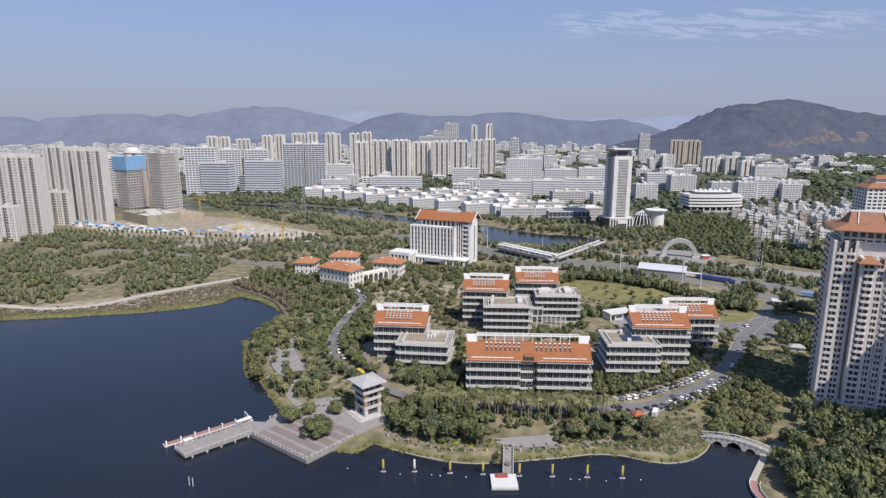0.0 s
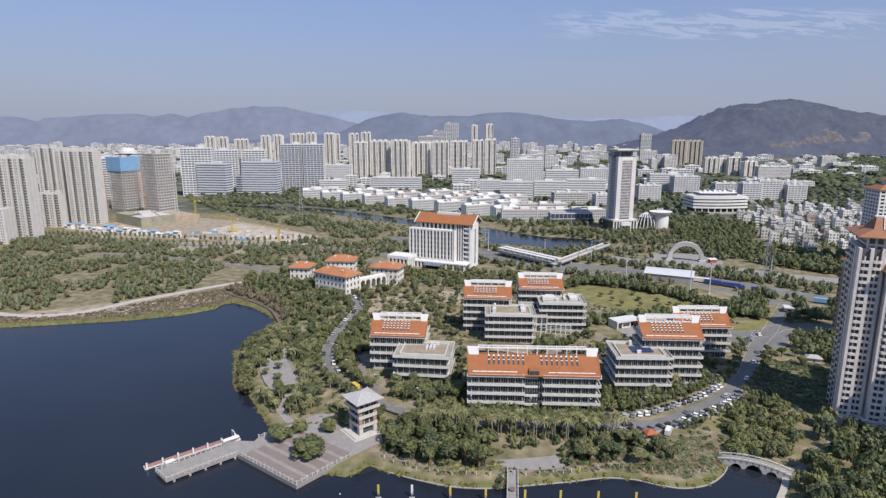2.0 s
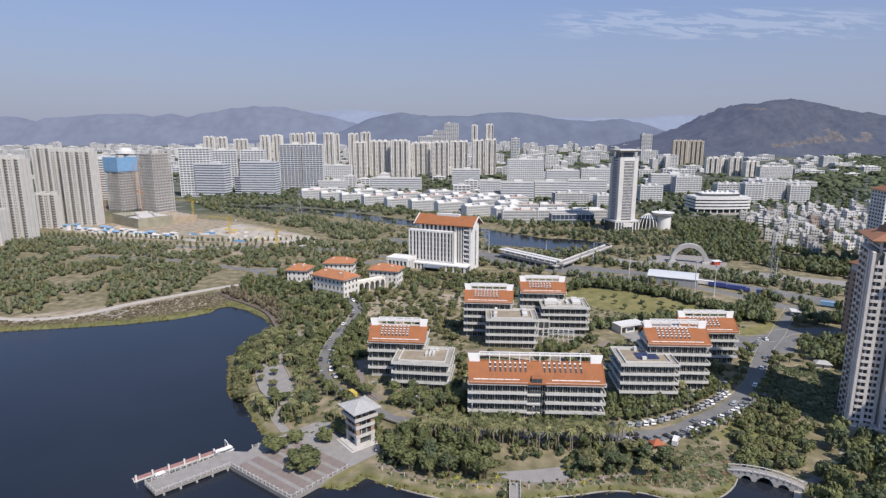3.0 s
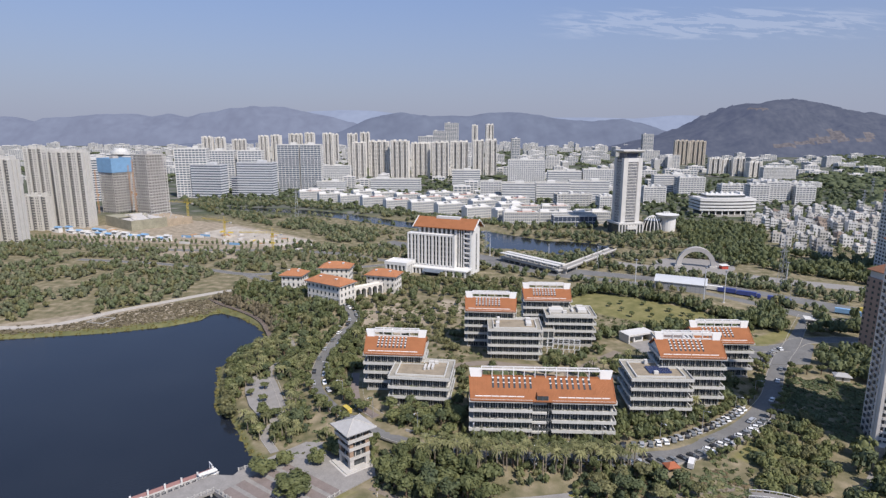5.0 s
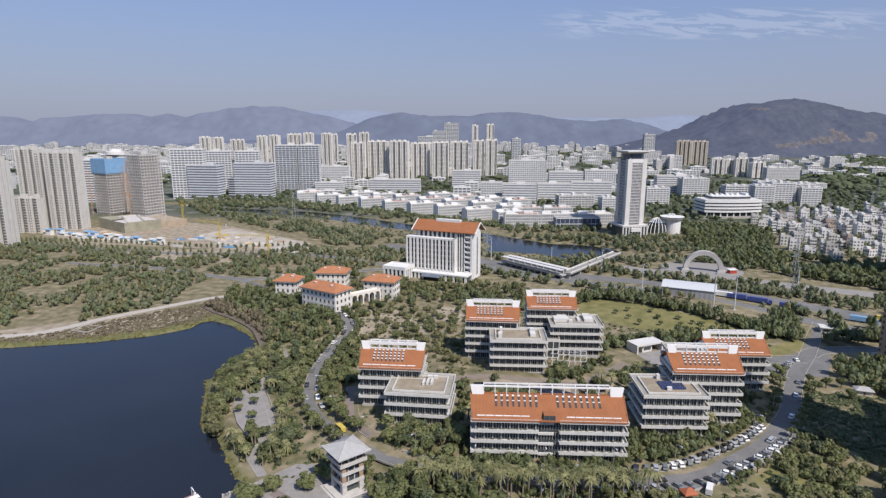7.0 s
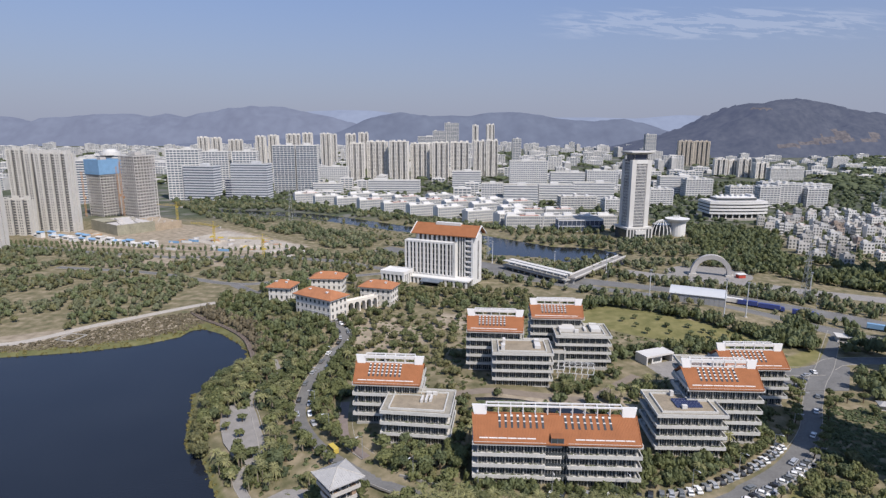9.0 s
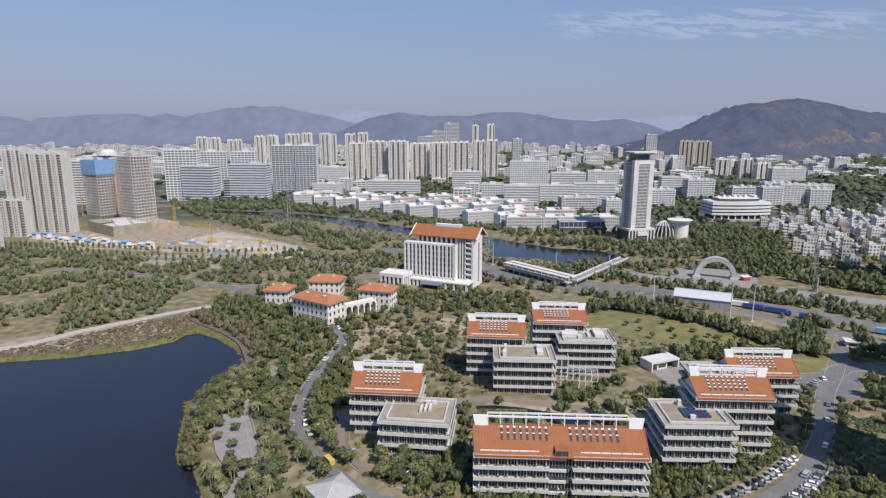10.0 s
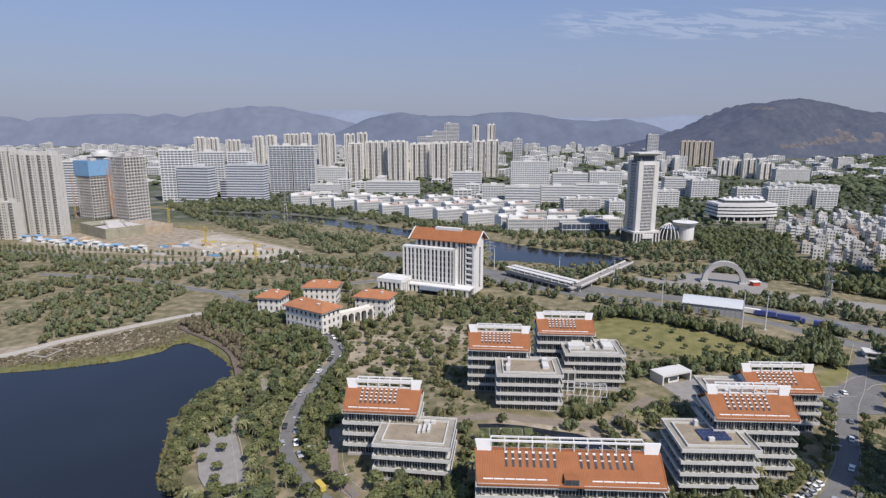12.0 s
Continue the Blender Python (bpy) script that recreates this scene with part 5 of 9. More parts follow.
def annex():
    ob = thing("annex", "low white pillared annex of the administration block", "building", -35, 510, None, -24)
    ob.scale = (1.15, 1.15, 1.1)
    foot(-35, 510, 10, 9, -24)
    part("glazing", Geo().box(-8, -6, 0, 8, 6, 7), GLASS, ob)
    for k in range(6):
        for s in (-1, 1):
            part("pillar", Geo().box(-8.2 + k * 3.1, s * 6.2 - 0.5, 0, -7 + k * 3.1, s * 6.2 + 0.5, 8), WHITE, ob)
    for k in range(5):
        for s in (-1, 1):
            part("pillar", Geo().box(s * 8.2 - 0.5, -6 + k * 2.7, 0, s * 8.2 + 0.5, -4.9 + k * 2.7, 8), WHITE, ob)
    part("roof", Geo().box(-8.8, -6.8, 7, 8.8, 6.8, 8.6), WHITE, ob)
    part("parapet", Geo().ring(-8.8, -6.8, 8.8, 6.8, 8.6, 9.4, 0.4), WHITE, ob)


annex()


# ---- villas with orange hipped roofs ----
def villa(label, x, y, rz, w, d, floors, arcade=False):
    ob = thing("villa", label, "villa", x, y, None, rz, group="orange-roofed villas")
    foot(x, y, w / 2 + 1, d / 2 + 1, rz)
    h = floors * 3.9
    hw, hd = w / 2, d / 2
    part("wall", Geo().box(-hw, -hd, 0, hw, hd, h), CREAM, ob)
    for i in range(floors):
        z = i * 3.9
        part("string_course", Geo().box(-hw - 0.15, -hd - 0.15, z + 3.5, hw + 0.15, hd + 0.15, z + 3.8), WHITE, ob)
        n, m = max(2, int(w / 3.2)), max(2, int(d / 3.2))
        for k in range(n):
            u = -hw + w * (k + 0.5) / n
            for s in (-1,):
                win = part("window", Geo().box(u - 0.6, s * hd - 0.12, z + 1.0, u + 0.6, s * hd + 0.12, z + 2.9), GLASS, ob)
                part("sill", Geo().box(u - 0.8, s * hd - 0.25, z + 0.8, u + 0.8, s * hd + 0.25, z + 1.0), WHITE, win)
        for k in range(m):
            v = -hd + d * (k + 0.5) / m
            for s in (-1, 1):
                win = part("window", Geo().box(s * hw - 0.12, v - 0.6, z + 1.0, s * hw + 0.12, v + 0.6, z + 2.9), GLASS, ob)
                part("sill", Geo().box(s * hw - 0.25, v - 0.8, z + 0.8, s * hw + 0.25, v + 0.8, z + 1.0), WHITE, win)
    part("eave", Geo().box(-hw - 1.2, -hd - 1.2, h - 0.1, hw + 1.2, hd + 1.2, h + 0.35), WHITE, ob, "white eaves board")
    part("roof", Geo().hip(-hw - 1.4, -hd - 1.4, hw + 1.4, hd + 1.4, h + 0.7, h + 0.7 + min(w, d) * 0.27, min(w, d) / 2 + 0.4), VILLATILE, ob, "orange hipped tile roof")
    for u, v in ((-w * 0.22, -d * 0.18), (w * 0.2, d * 0.12), (w * 0.28, -d * 0.22)):
        part("chimney", Geo().box(u - 0.55, v - 0.55, h + 1.2, u + 0.55, v + 0.55, h + 3.4).box(u - 0.75, v - 0.75, h + 3.4, u + 0.75, v + 0.75, h + 3.7), WHITE, ob, "white chimney")
    if arcade:
        for k in range(5):
            part("porch_post", Geo().box(-hw - 2.6, -hd + 2 + k * d / 5, 0, -hw - 2.1, -hd + 2.5 + k * d / 5, h), WHITE, ob)
    return ob


villa("cream three-storey villa with a long orange hipped roof", -72, 406, -33, 28, 14, 3)
villa("small cream villa with an orange pyramid-like roof", -103, 437, -10, 14, 13, 3)
villa("cream villa with orange hipped roof among trees", -79, 466, -4, 21, 13, 3)
villa("cream villa with orange roof and arcaded terrace", -41, 439, -16, 21, 13, 3)
arc = thing("arcade", "cream two-storey arcade linking two villas", "arcade", -50, 418, None, 40)
foot(-50, 418, 10, 2.5, 40)
part("deck", Geo().box(-11, -2, 6.4, 11, 2, 7.0), CREAM, arc)
part("balustrade", Geo().ring(-11, -2, 11, 2, 7.0, 8.0, 0.25), CREAM, arc)
for k in range(6):
    part("pier", Geo().box(-11 + k * 4.3, -1.9, 0, -10.2 + k * 4.3, 1.9, 6.4), CREAM, arc)
for k in range(5):
    g = Geo()
    for i in range(8):
        t0, t1 = math.pi * i / 8, math.pi * (i + 1) / 8
        x0 = -8.45 + k * 4.3
        g.add([(x0 + 1.75 * math.cos(t), yy, zz) for yy in (-1.9, 1.9) for t, zz in ((t0, 4.6 + 1.75 * math.sin(t0)), (t1, 4.6 + 1.75 * math.sin(t1)), (t1, 6.4), (t0, 6.4))],
              [(0, 1, 2, 3), (7, 6, 5, 4), (0, 4, 5, 1)])
    part("arch", g, CREAM, arc)


# ---- lakeside pavilion tower ----
def pavilion():
    ob = thing("pavilion_tower", "three-storey stone and brick pavilion tower with grey pyramid roof", "pavilion", -31.4, 229.3, None, 38)
    ob.scale = (0.75, 0.75, 0.87)
    foot(-30.5, 221.5, 6, 6, 38)
    part("plinth", Geo().box(-8.5, -7.5, 0, 6.5, 7.5, 0.9), STONE, ob)
    part("plinth_step", Geo().box(-9.5, -8.3, 0, 7.3, 8.3, 0.45), STONE, ob)
    for sx in (-1, 1):
        for sy in (-1, 1):
            part("corner_pier", Geo().box(sx * 4.2 - 1.0, sy * 4.2 - 1.0, 0.9, sx * 4.2 + 1.0, sy * 4.2 + 1.0, 13.6), BRICK, ob, "brown brick corner pier")
            part("pier_cap", Geo().box(sx * 4.2 - 1.08, sy * 4.2 - 1.08, 0.9, sx * 4.2 + 1.08, sy * 4.2 + 1.08, 4.2), STONE, ob)
    part("core", Geo().box(-3.6, -3.6, 0.9, 3.6, 3.6, 15.6), GLASS, ob)
    for i in range(3):
        z = 4.4 + i * 4.1
        over = 5.5 if i < 2 else 6.6
        part("floor_slab", Geo().box(-over, -over, z, over, over, z + 0.45), STONE, ob)
        for s in (-1, 1):
            part("balcony", Geo().box(-over, s * (over - 0.12) - 0.12, z + 0.45, over, s * (over - 0.12) + 0.12, z + 1.5), STONE, ob)
            part("balcony", Geo().box(s * (over - 0.12) - 0.12, -over + 0.25, z + 0.45, s * (over - 0.12) + 0.12, over - 0.25, z + 1.5), STONE, ob)
            for q in (-1.5, 1.5):
                part("mullion", Geo().box(q - 0.25, s * 3.7 - 0.2, z + 0.4, q + 0.25, s * 3.7 + 0.2, z + 4.0), STONE, ob)
                part("mullion", Geo().box(s * 3.7 - 0.2, q - 0.25, z + 0.4, s * 3.7 + 0.2, q + 0.25, z + 4.0), STONE, ob)
    for k in range(4):
        for s in (-1, 1):
            q = -5.2 + k * 3.47
            part("post", Geo().box(q - 0.18, s * 5.3 - 0.18, 13.0, q + 0.18, s * 5.3 + 0.18, 16.6), STONE, ob)
            part("post", Geo().box(s * 5.3 - 0.18, q - 0.18, 13.0, s * 5.3 + 0.18, q + 0.18, 16.6), STONE, ob)
    part("ceiling_slab", Geo().box(-6.2, -6.2, 16.2, 6.2, 6.2, 16.6), STONE, ob)
    roof = part("roof", Geo().hip(-8, -8, 8, 8, 16.9, 19.6, 7.9), SLATE, ob, "grey tiled pyramid roof")
    for sx in (-1, 1):
        for sy in (-1, 1):
            part("hip_ridge", Geo().beam((sx * 8, sy * 8, 17.0), (0, 0, 19.7), 0.22, 5), STONE, roof)
    RIBS = []
    for k in range(17):
        q = -7.5 + k * 0.94
        zt = 19.6 - abs(q) / 8 * 2.7
        g = Geo()
        for s in (-1, 1):
            g.beam((q, s * 8, 16.95), (q, s * abs(q), zt + 0.02), 0.1, 4).beam((s * 8, q, 16.95), (s * abs(q), q, zt + 0.02), 0.1, 4)
        RIBS.append(g)
    g = Geo()
    for rib in RIBS:
        g.add(rib.v, rib.f)
    part("tile_rib", g, SLATE, roof)["kind"] = "stuff"
    part("finial", Geo().cyl(0, 0, 19.4, 20.4, 0.35, 0.1), STONE, roof)


pavilion()


# ---- near apartment towers on the east bank ----
def balcony_tower(label, x, y, rz, h, w=36, d=22, joined=False):
    ob = thing("residential_tower", label, "apartment tower", x, y, None, rz, group="residential towers on the east bank")
    foot(x, y, w / 2, d / 2, rz)
    nf = 27
    fh = h / nf
    cols = [(-w / 2, 4.2, 0.0), (-w / 2 + 4.2, 4.0, 1.4), (-w / 2 + 8.2, 1.6, 3.6), (-w / 2 + 9.8, 4.8, -1.8), (-w / 2 + 14.6, 3.4, -1.1), (-w / 2 + 18, 3.4, -1.1), (-w / 2 + 21.4, 4.8, -1.8), (-w / 2 + 26.2, 1.6, 3.6), (-w / 2 + 27.8, 4.0, 1.4), (-w / 2 + 31.8, 4.2, 0.0)]
    part("body", Geo().box(-w / 2 + 0.4, -d / 2 + 4, 0, w / 2 - 0.4, d / 2, h), TOWERWALL, ob)
    for j, (u, cw, c) in enumerate(cols):
        top = h if c >= -1 else h - 6
        part("bay", Geo().box(u + 0.3, -d / 2 + c + 0.9, 0, u + cw - 0.3, -d / 2 + 6, top), TOWERGLASS, ob)
        part("bay_pier", Geo().box(u - 0.3, -d / 2 + c, 0, u + 0.75, -d / 2 + 6, top + 0.4), TOWERWALL, ob)
        part("bay_pier", Geo().box(u + cw - 0.75, -d / 2 + c, 0, u + cw + 0.3, -d / 2 + 6, top + 0.4), TOWERWALL, ob)
        if cw < 2:
            continue
        key = (round(cw, 1), round(fh, 2))
        if key not in COLUMN:
            COLUMN[key] = meshed("balcony", Geo().prism([(0.33, 1.6), (0.33, 0.1), (cw * 0.25, -0.45), (cw * 0.75, -0.45), (cw - 0.33, 0.1), (cw - 0.33, 1.6)], -0.3, 0.0).prism([(0.33, 0.25), (0.33, 0.1), (cw * 0.25, -0.45), (cw * 0.75, -0.45), (cw - 0.33, 0.1), (cw - 0.33, 0.25), (cw * 0.75, -0.3), (cw * 0.25, -0.3)], 0.0, 0.85).box(cw * 0.5 - 0.22, 0.3, 0, cw * 0.5 + 0.22, 0.9, fh - 0.3), TOWERWALL)
        if joined:
            g = Geo()
            for i in range(nf - 2):
                g.box(u + 0.33, -d / 2 + c - 0.3, i * fh, u + cw - 0.33, -d / 2 + c + 1.2, i * fh + 1.0)
            part("balcony_grid", g, TOWERWALL, ob)["kind"] = "stuff"
            continue
        for i in range(nf):
            if i * fh + 3 > top:
                break
            placed(part("balcony", COLUMN[key], None, ob), u, -d / 2 + c + (0.0 if j % 2 else 0.35), i * fh + 0.3)
    # side windows
    for s in (-1, 1):
        for k in range(3):
            g = Geo()
            for i in range(nf):
                v = -d / 2 + 7 + k * 5
                g.box(s * w / 2 - 0.25 - (0.2 if s < 0 else -0.2), v - 0.7, i * fh + 1.0, s * w / 2 + 0.25 - (0.2 if s < 0 else -0.2), v + 0.7, i * fh + 2.3)
            part("side_glazing", g, TOWERGLASS, ob)["kind"] = "stuff"
        part("side_pier", Geo().box(s * (w / 2) - 0.7, -d / 2 + 3.4, 0, s * (w / 2) + 0.7, -d / 2 + 5.2, h), TOWERWALL, ob)
    # attic storey and orange hipped roofs
    ht, h = h, h - 1.7
    part("attic", Geo().box(-w / 2 + 3, -d / 2 + 4.5, h, w / 2 - 3, d / 2 - 1, h + 6), TOWERGLASS, ob)
    for k in range(12):
        u = -w / 2 + 3 + (w - 6) * k / 11
        part("attic_pier", Geo().box(u - 0.4, -d / 2 + 3.9, h, u + 0.4, -d / 2 + 4.7, h + 6.2), TOWERWALL, ob)
    part("attic_band", Geo().box(-w / 2 + 2.6, -d / 2 + 3.8, h + 2.6, w / 2 - 2.6, d / 2 - 0.6, h + 3.4), TOWERWALL, ob)
    part("eave", Geo().box(-w / 2 + 1.4, -d / 2 + 2.6, h + 5.8, w / 2 - 1.4, d / 2 + 0.6, h + 6.5), TOWERWALL, ob)
    part("roof_skirt", Geo().hip(-w / 2 - 1.0, -d / 2 + 0.6, w / 2 + 1.0, d / 2 + 2, h + 6.4, h + 9, 6, inset_y=6), TILED, ob, "weathered orange roof skirt")
    up = part("roof", Geo().hip(-w / 2 + 4.6, -d / 2 + 5.6, w / 2 - 4.6, d / 2 - 2.6, h + 8.6, h + 13, 2.0, inset_y=6.5), TILED, ob, "weathered orange hipped roof")
    for u in (-w / 2 + 8, 0, w / 2 - 8):
        part("roof_rib", Geo().beam((u, -d / 2 + 5.6, h + 8.8), (u + (1.0 if u < 0 else -1.0 if u > 0 else 0), -d / 2 + 11.4, h + 13.1), 0.22, 5), WHITE, up, "pale ridge tile line")
    part("ridge_cap", Geo().box(-w / 2 + 6, -d / 2 + 11.6, h + 12.8, w / 2 - 6, d / 2 - 8.6, h + 13.5), WHITE, up)
    for u in (-w / 2 + 12.2, w / 2 - 12.2):
        part("bay_roof", Geo().hip(u - 4.2, -d / 2 - 4.0, u + 4.2, -d / 2 + 4.2, h - 5.8, h - 3.2, 3.4), TILED, ob, "small orange hipped bay roof")
    part("podium", Geo().box(-w / 2 + 0.2, -d / 2 - 3.5, 0, w / 2 - 0.2, d / 2 - 1, 4.2), STONE, ob)
    return ob


TOWERWALL = mat("tower_render", (0.62, 0.575, 0.53), 0.85, vary=0.15, scale=0.15, grain=1.0)
TOWERGLASS = mat("tower_glass", (0.1, 0.1, 0.105), 0.2, vary=0.4, scale=0.4, spec=0.5)
balcony_tower("pale stone-coloured residential tower with orange hipped roof", 180.5, 239.0, -23, 72)
# two towers out of view, added to cast shade on tower and ground
balcony_tower("unseen pale residential tower placed to shade its neighbour", 213, 183, -23, 72, joined=True)
balcony_tower("unseen pale residential tower placed to shade the ground", 234, 224, -23, 72, joined=True)


BROWNT = mat("brown_render", (0.34, 0.24, 0.19), 0.85, vary=0.15, scale=0.3)


def brown_tower():
    ob = thing("brown_tower", "brown residential tower with white balconies and orange roof", "apartment tower", 237, 336, None, 7)
    foot(236, 336, 14, 7, -3)
    part("body", Geo().box(-13, -6, 0, 13, 4, 41), BROWNT, ob)
    for k in range(5):
        u = -12.2 + k * 5.3
        part("pier", Geo().box(u - 0.7, -6.5, 0, u + 0.7, -5.5, 41), PALE, ob)
    for i in range(13):
        z = 2 + i * 3
        for k in range(4):
            u = -11.5 + k * 5.3
            bal = part("balcony", Geo().box(u + 0.6, -7.3, z, u + 3.6, -5.8, z + 1.0), PALE, ob)
            part("window", Geo().box(u + 0.9, -6.1, z + 1.1, u + 3.3, -5.9, z + 2.4), GLASS, bal)
        for k in range(3):
            part("window", Geo().box(-13.08, -4.6 + k * 3.6, z + 0.6, -12.9, -3.4 + k * 3.6, z + 2.0), GLASS, ob)
    part("top_storey", Geo().box(-12, -5.6, 41, 12, 3.6, 45), PALE, ob)
    part("roof", Geo().hip(-13.5, -7, 13.5, 5, 45, 49, 5.5), TILED, ob)
    part("podium", Geo().box(-14.5, -8.5, 0, 14.5, 6.5, 3.6), STONE, ob)


brown_tower()
fw = city_block("white_tower", "white residential tower with a reddish hipped roof", 379, 510, -8, 34, 22, 66, 3.0, 4.2, 1.3, 1.2, WHITE, GLASS, category="apartment tower", top=False)
part("roof_skirt", Geo().hip(-18, -12, 18, 12, 66.6, 70.5, 7, inset_y=7), TILED, fw)
part("lantern", Geo().box(-8, -4, 69, 8, 5, 74), WHITE, fw)
part("roof", Geo().hip(-9.5, -5.5, 9.5, 6.5, 74, 77, 5), TILED, fw)

# ---- roads and paths ----
RUBBLE = mat("pale_rubble", (0.36, 0.31, 0.25), 0.95, vary=0.35, scale=0.06, grain=0.5, second=(0.52, 0.47, 0.4))
EARTHPATH = mat("brown_path", (0.21, 0.175, 0.14), 0.95, vary=0.2, scale=0.3)
ring = road("road", "curving asphalt ring road with parked cars", [(-160, 505), (-129, 470), (-98, 436), (-71, 404), (-53, 374), (-57, 345), (-60, 318), (-57, 292), (-48, 273), (-35, 257), (-16, 242), (5, 233), (30, 230.5), (55, 230.5), (80, 233), (99, 242), (122, 257), (144, 279), (160, 303), (176, 326), (192, 345), (212, 372), (235, 402)], 3.6)
road("road", "asphalt parking strip along the ring road", [(70, 231.6), (80, 233), (99, 242), (122, 257), (140, 275)], 7.6, z=0.05)
road("road", "asphalt junction arm beside the lawn", [(186, 340), (166, 340), (150, 345), (135, 352)], 5.0)
road("road", "asphalt slip road up to the highway", [(192, 345), (205, 352), (240, 352), (280, 340)], 4.5)
hwy = road("road", "wide grey highway crossing behind the lawn", [(-60, 640), (0, 595), (45, 557), (98, 517), (140, 493), (180, 468), (215, 446), (245, 424), (275, 399), (330, 366), (400, 333)], 12.0)
road("road", "grey service road along the highway", [(20, 556), (70, 520), (130, 477), (165, 448), (197, 424), (224, 401), (250, 379), (300, 350)], 6.5)
road("road", "wide pale forecourt road round the arch", [(150, 545), (190, 520), (230, 505), (270, 480), (330, 450)], 8.0, PAVING)
road("road", "far park road along the building site", [(-430, 655), (-340, 622), (-250, 600), (-165, 600), (-100, 585), (-60, 560), (-30, 545)], 4.0)
road("road", "asphalt road behind the villas", [(-330, 560), (-240, 540), (-160, 505), (-120, 515), (-70, 530), (-45, 540)], 3.2)
road("footpath", "pale paved lakeside promenade in the park", [(-330, 372), (-297, 380), (-269, 374), (-242, 377), (-228, 387), (-212, 407), (-191, 426), (-166, 447), (-150, 455)], 2.9, PALEPAVE)
road("footpath", "pale garden path through the palms", [(-62, 236), (-70, 250), (-66, 265), (-76, 290), (-84, 310), (-78, 330), (-84, 350), (-92, 362)], 1.4, PAVING)
road("footpath", "brown earth path along the lake shore", [(-24, 214), (-8, 205), (12, 201), (38, 202), (60, 206), (80, 210), (100, 214)], 1.0, EARTHPATH, kerb=False)
road("footpath", "pale footpath from the bridge to the trees", [(119, 201), (126, 203), (138, 210), (150, 222)], 1.5, PAVING, kerb=False)
road("footpath", "pale court path between the offices", [(-30, 300), (0, 301), (20, 305), (38, 302), (60, 300), (75, 314), (92, 330)], 2.6, EARTHPATH, kerb=False)
road("footpath", "pale court path in the garden", [(58, 300), (57, 284), (60, 268), (72, 262)], 1.8, EARTHPATH, kerb=False)
road("footpath", "paved service lane beside a tiled block", [(-40, 300), (-38, 282), (-34, 268), (-26, 258)], 2.6, REDPAVE)


def slab(name, label, poly, material, z=0.08, thick=0.8, kind="structure", category="pavement"):
    cx, cy = sum(p[0] for p in poly) / len(poly), sum(p[1] for p in poly) / len(poly)
    gz = float(ground_z(cx, cy))
    ob = new(name, meshed(name, Geo().prism(poly, gz + z - thick, gz + z), material))
    xs, ys = [p[0] for p in poly], [p[1] for p in poly]
    foot(cx, cy, (max(xs) - min(xs)) * 0.36, (max(ys) - min(ys)) * 0.36)
    return tagged(ob, label, category, kind=kind)


pond_line = [(14, 298.5), (22, 298.8), (32, 297), (42, 293.5), (51, 291), (58, 286), (62, 279), (58, 276), (52, 281), (44, 285.5), (35, 289), (34, 295), (24, 296), (14.5, 295.5)]
pond_z = max(float(ground_z(px, py)) for px, py in pond_line) + 0.08
pond = new("pond", meshed("pond", Geo().prism(pond_line, pond_z - 2.0, pond_z), WATER))
tagged(pond, "narrow dark garden pond in the office court", "pond", kind="structure")
foot(24, 294, 11, 5.5), foot(40, 291, 9, 4, -18), foot(55, 284, 8, 4, -50)
plaza = new("pavement", meshed("pavement", Geo().prism(PLAZA, -2.6, 0.35), PAVING))
tagged(plaza, "grey lakeside plaza with reddish paving stripes", "pavement", kind="structure")
foot(-50, 214, 20, 15, 38)
# reddish bands across the plaza
for k in range(5):
    t = 0.1 + k * 0.21
    ax, ay = -75.5 + 16 * t + 1.4, 212 + 18.5 * t - 0.4
    dx, dy = 26.5, -19.5
    line = [(ax + dx * (0.03 + 0.1 * (k > 3)), ay + dy * (0.03 + 0.1 * (k > 3))), (ax + dx * 0.95, ay + dy * 0.95)]
    g = Geo()
    ribbon(g, line, -1.75, 1.75, 0.2, 0.37, follow=False)
    part("paving_band", g, REDPAVE, plaza, "reddish paving band")
slab("pavement", "small paved circle beside the jetty", [(20 + 14 * math.cos(i * math.pi / 10) + 12, 208 + 6.5 * math.sin(i * math.pi / 10)) for i in range(20)], PAVING)
slab("pavement", "paved clearing among the palms", [(-94, 300), (-89, 285), (-83, 272), (-75, 261), (-68, 256), (-64, 258), (-69, 270), (-76, 287), (-82, 301), (-88, 304)], PAVING, 0.5, 1.2)
slab("pavement", "pale paved yard beside the gate pavilion", [(80, 326), (100, 318), (128, 330), (138, 348), (122, 352), (96, 342)], PAVING, 0.3, 1.6)
slab("pavement", "grey paved ring under the arch", [(217 + 34 * math.cos(i * math.pi / 14), 536 + 30 * math.sin(i * math.pi / 14)) for i in range(28)], PAVING, 0.12)
slab("pavement", "asphalt road junction", [(150, 334), (168, 318), (186, 318), (204, 344), (200, 362), (186, 352), (160, 350)], ASPHALT, 0.07)
slab("pavement", "pale concrete yard on the building site", [(-250, 742), (-135, 648), (-165, 616), (-215, 640), (-275, 690)], RUBBLE, 0.1)


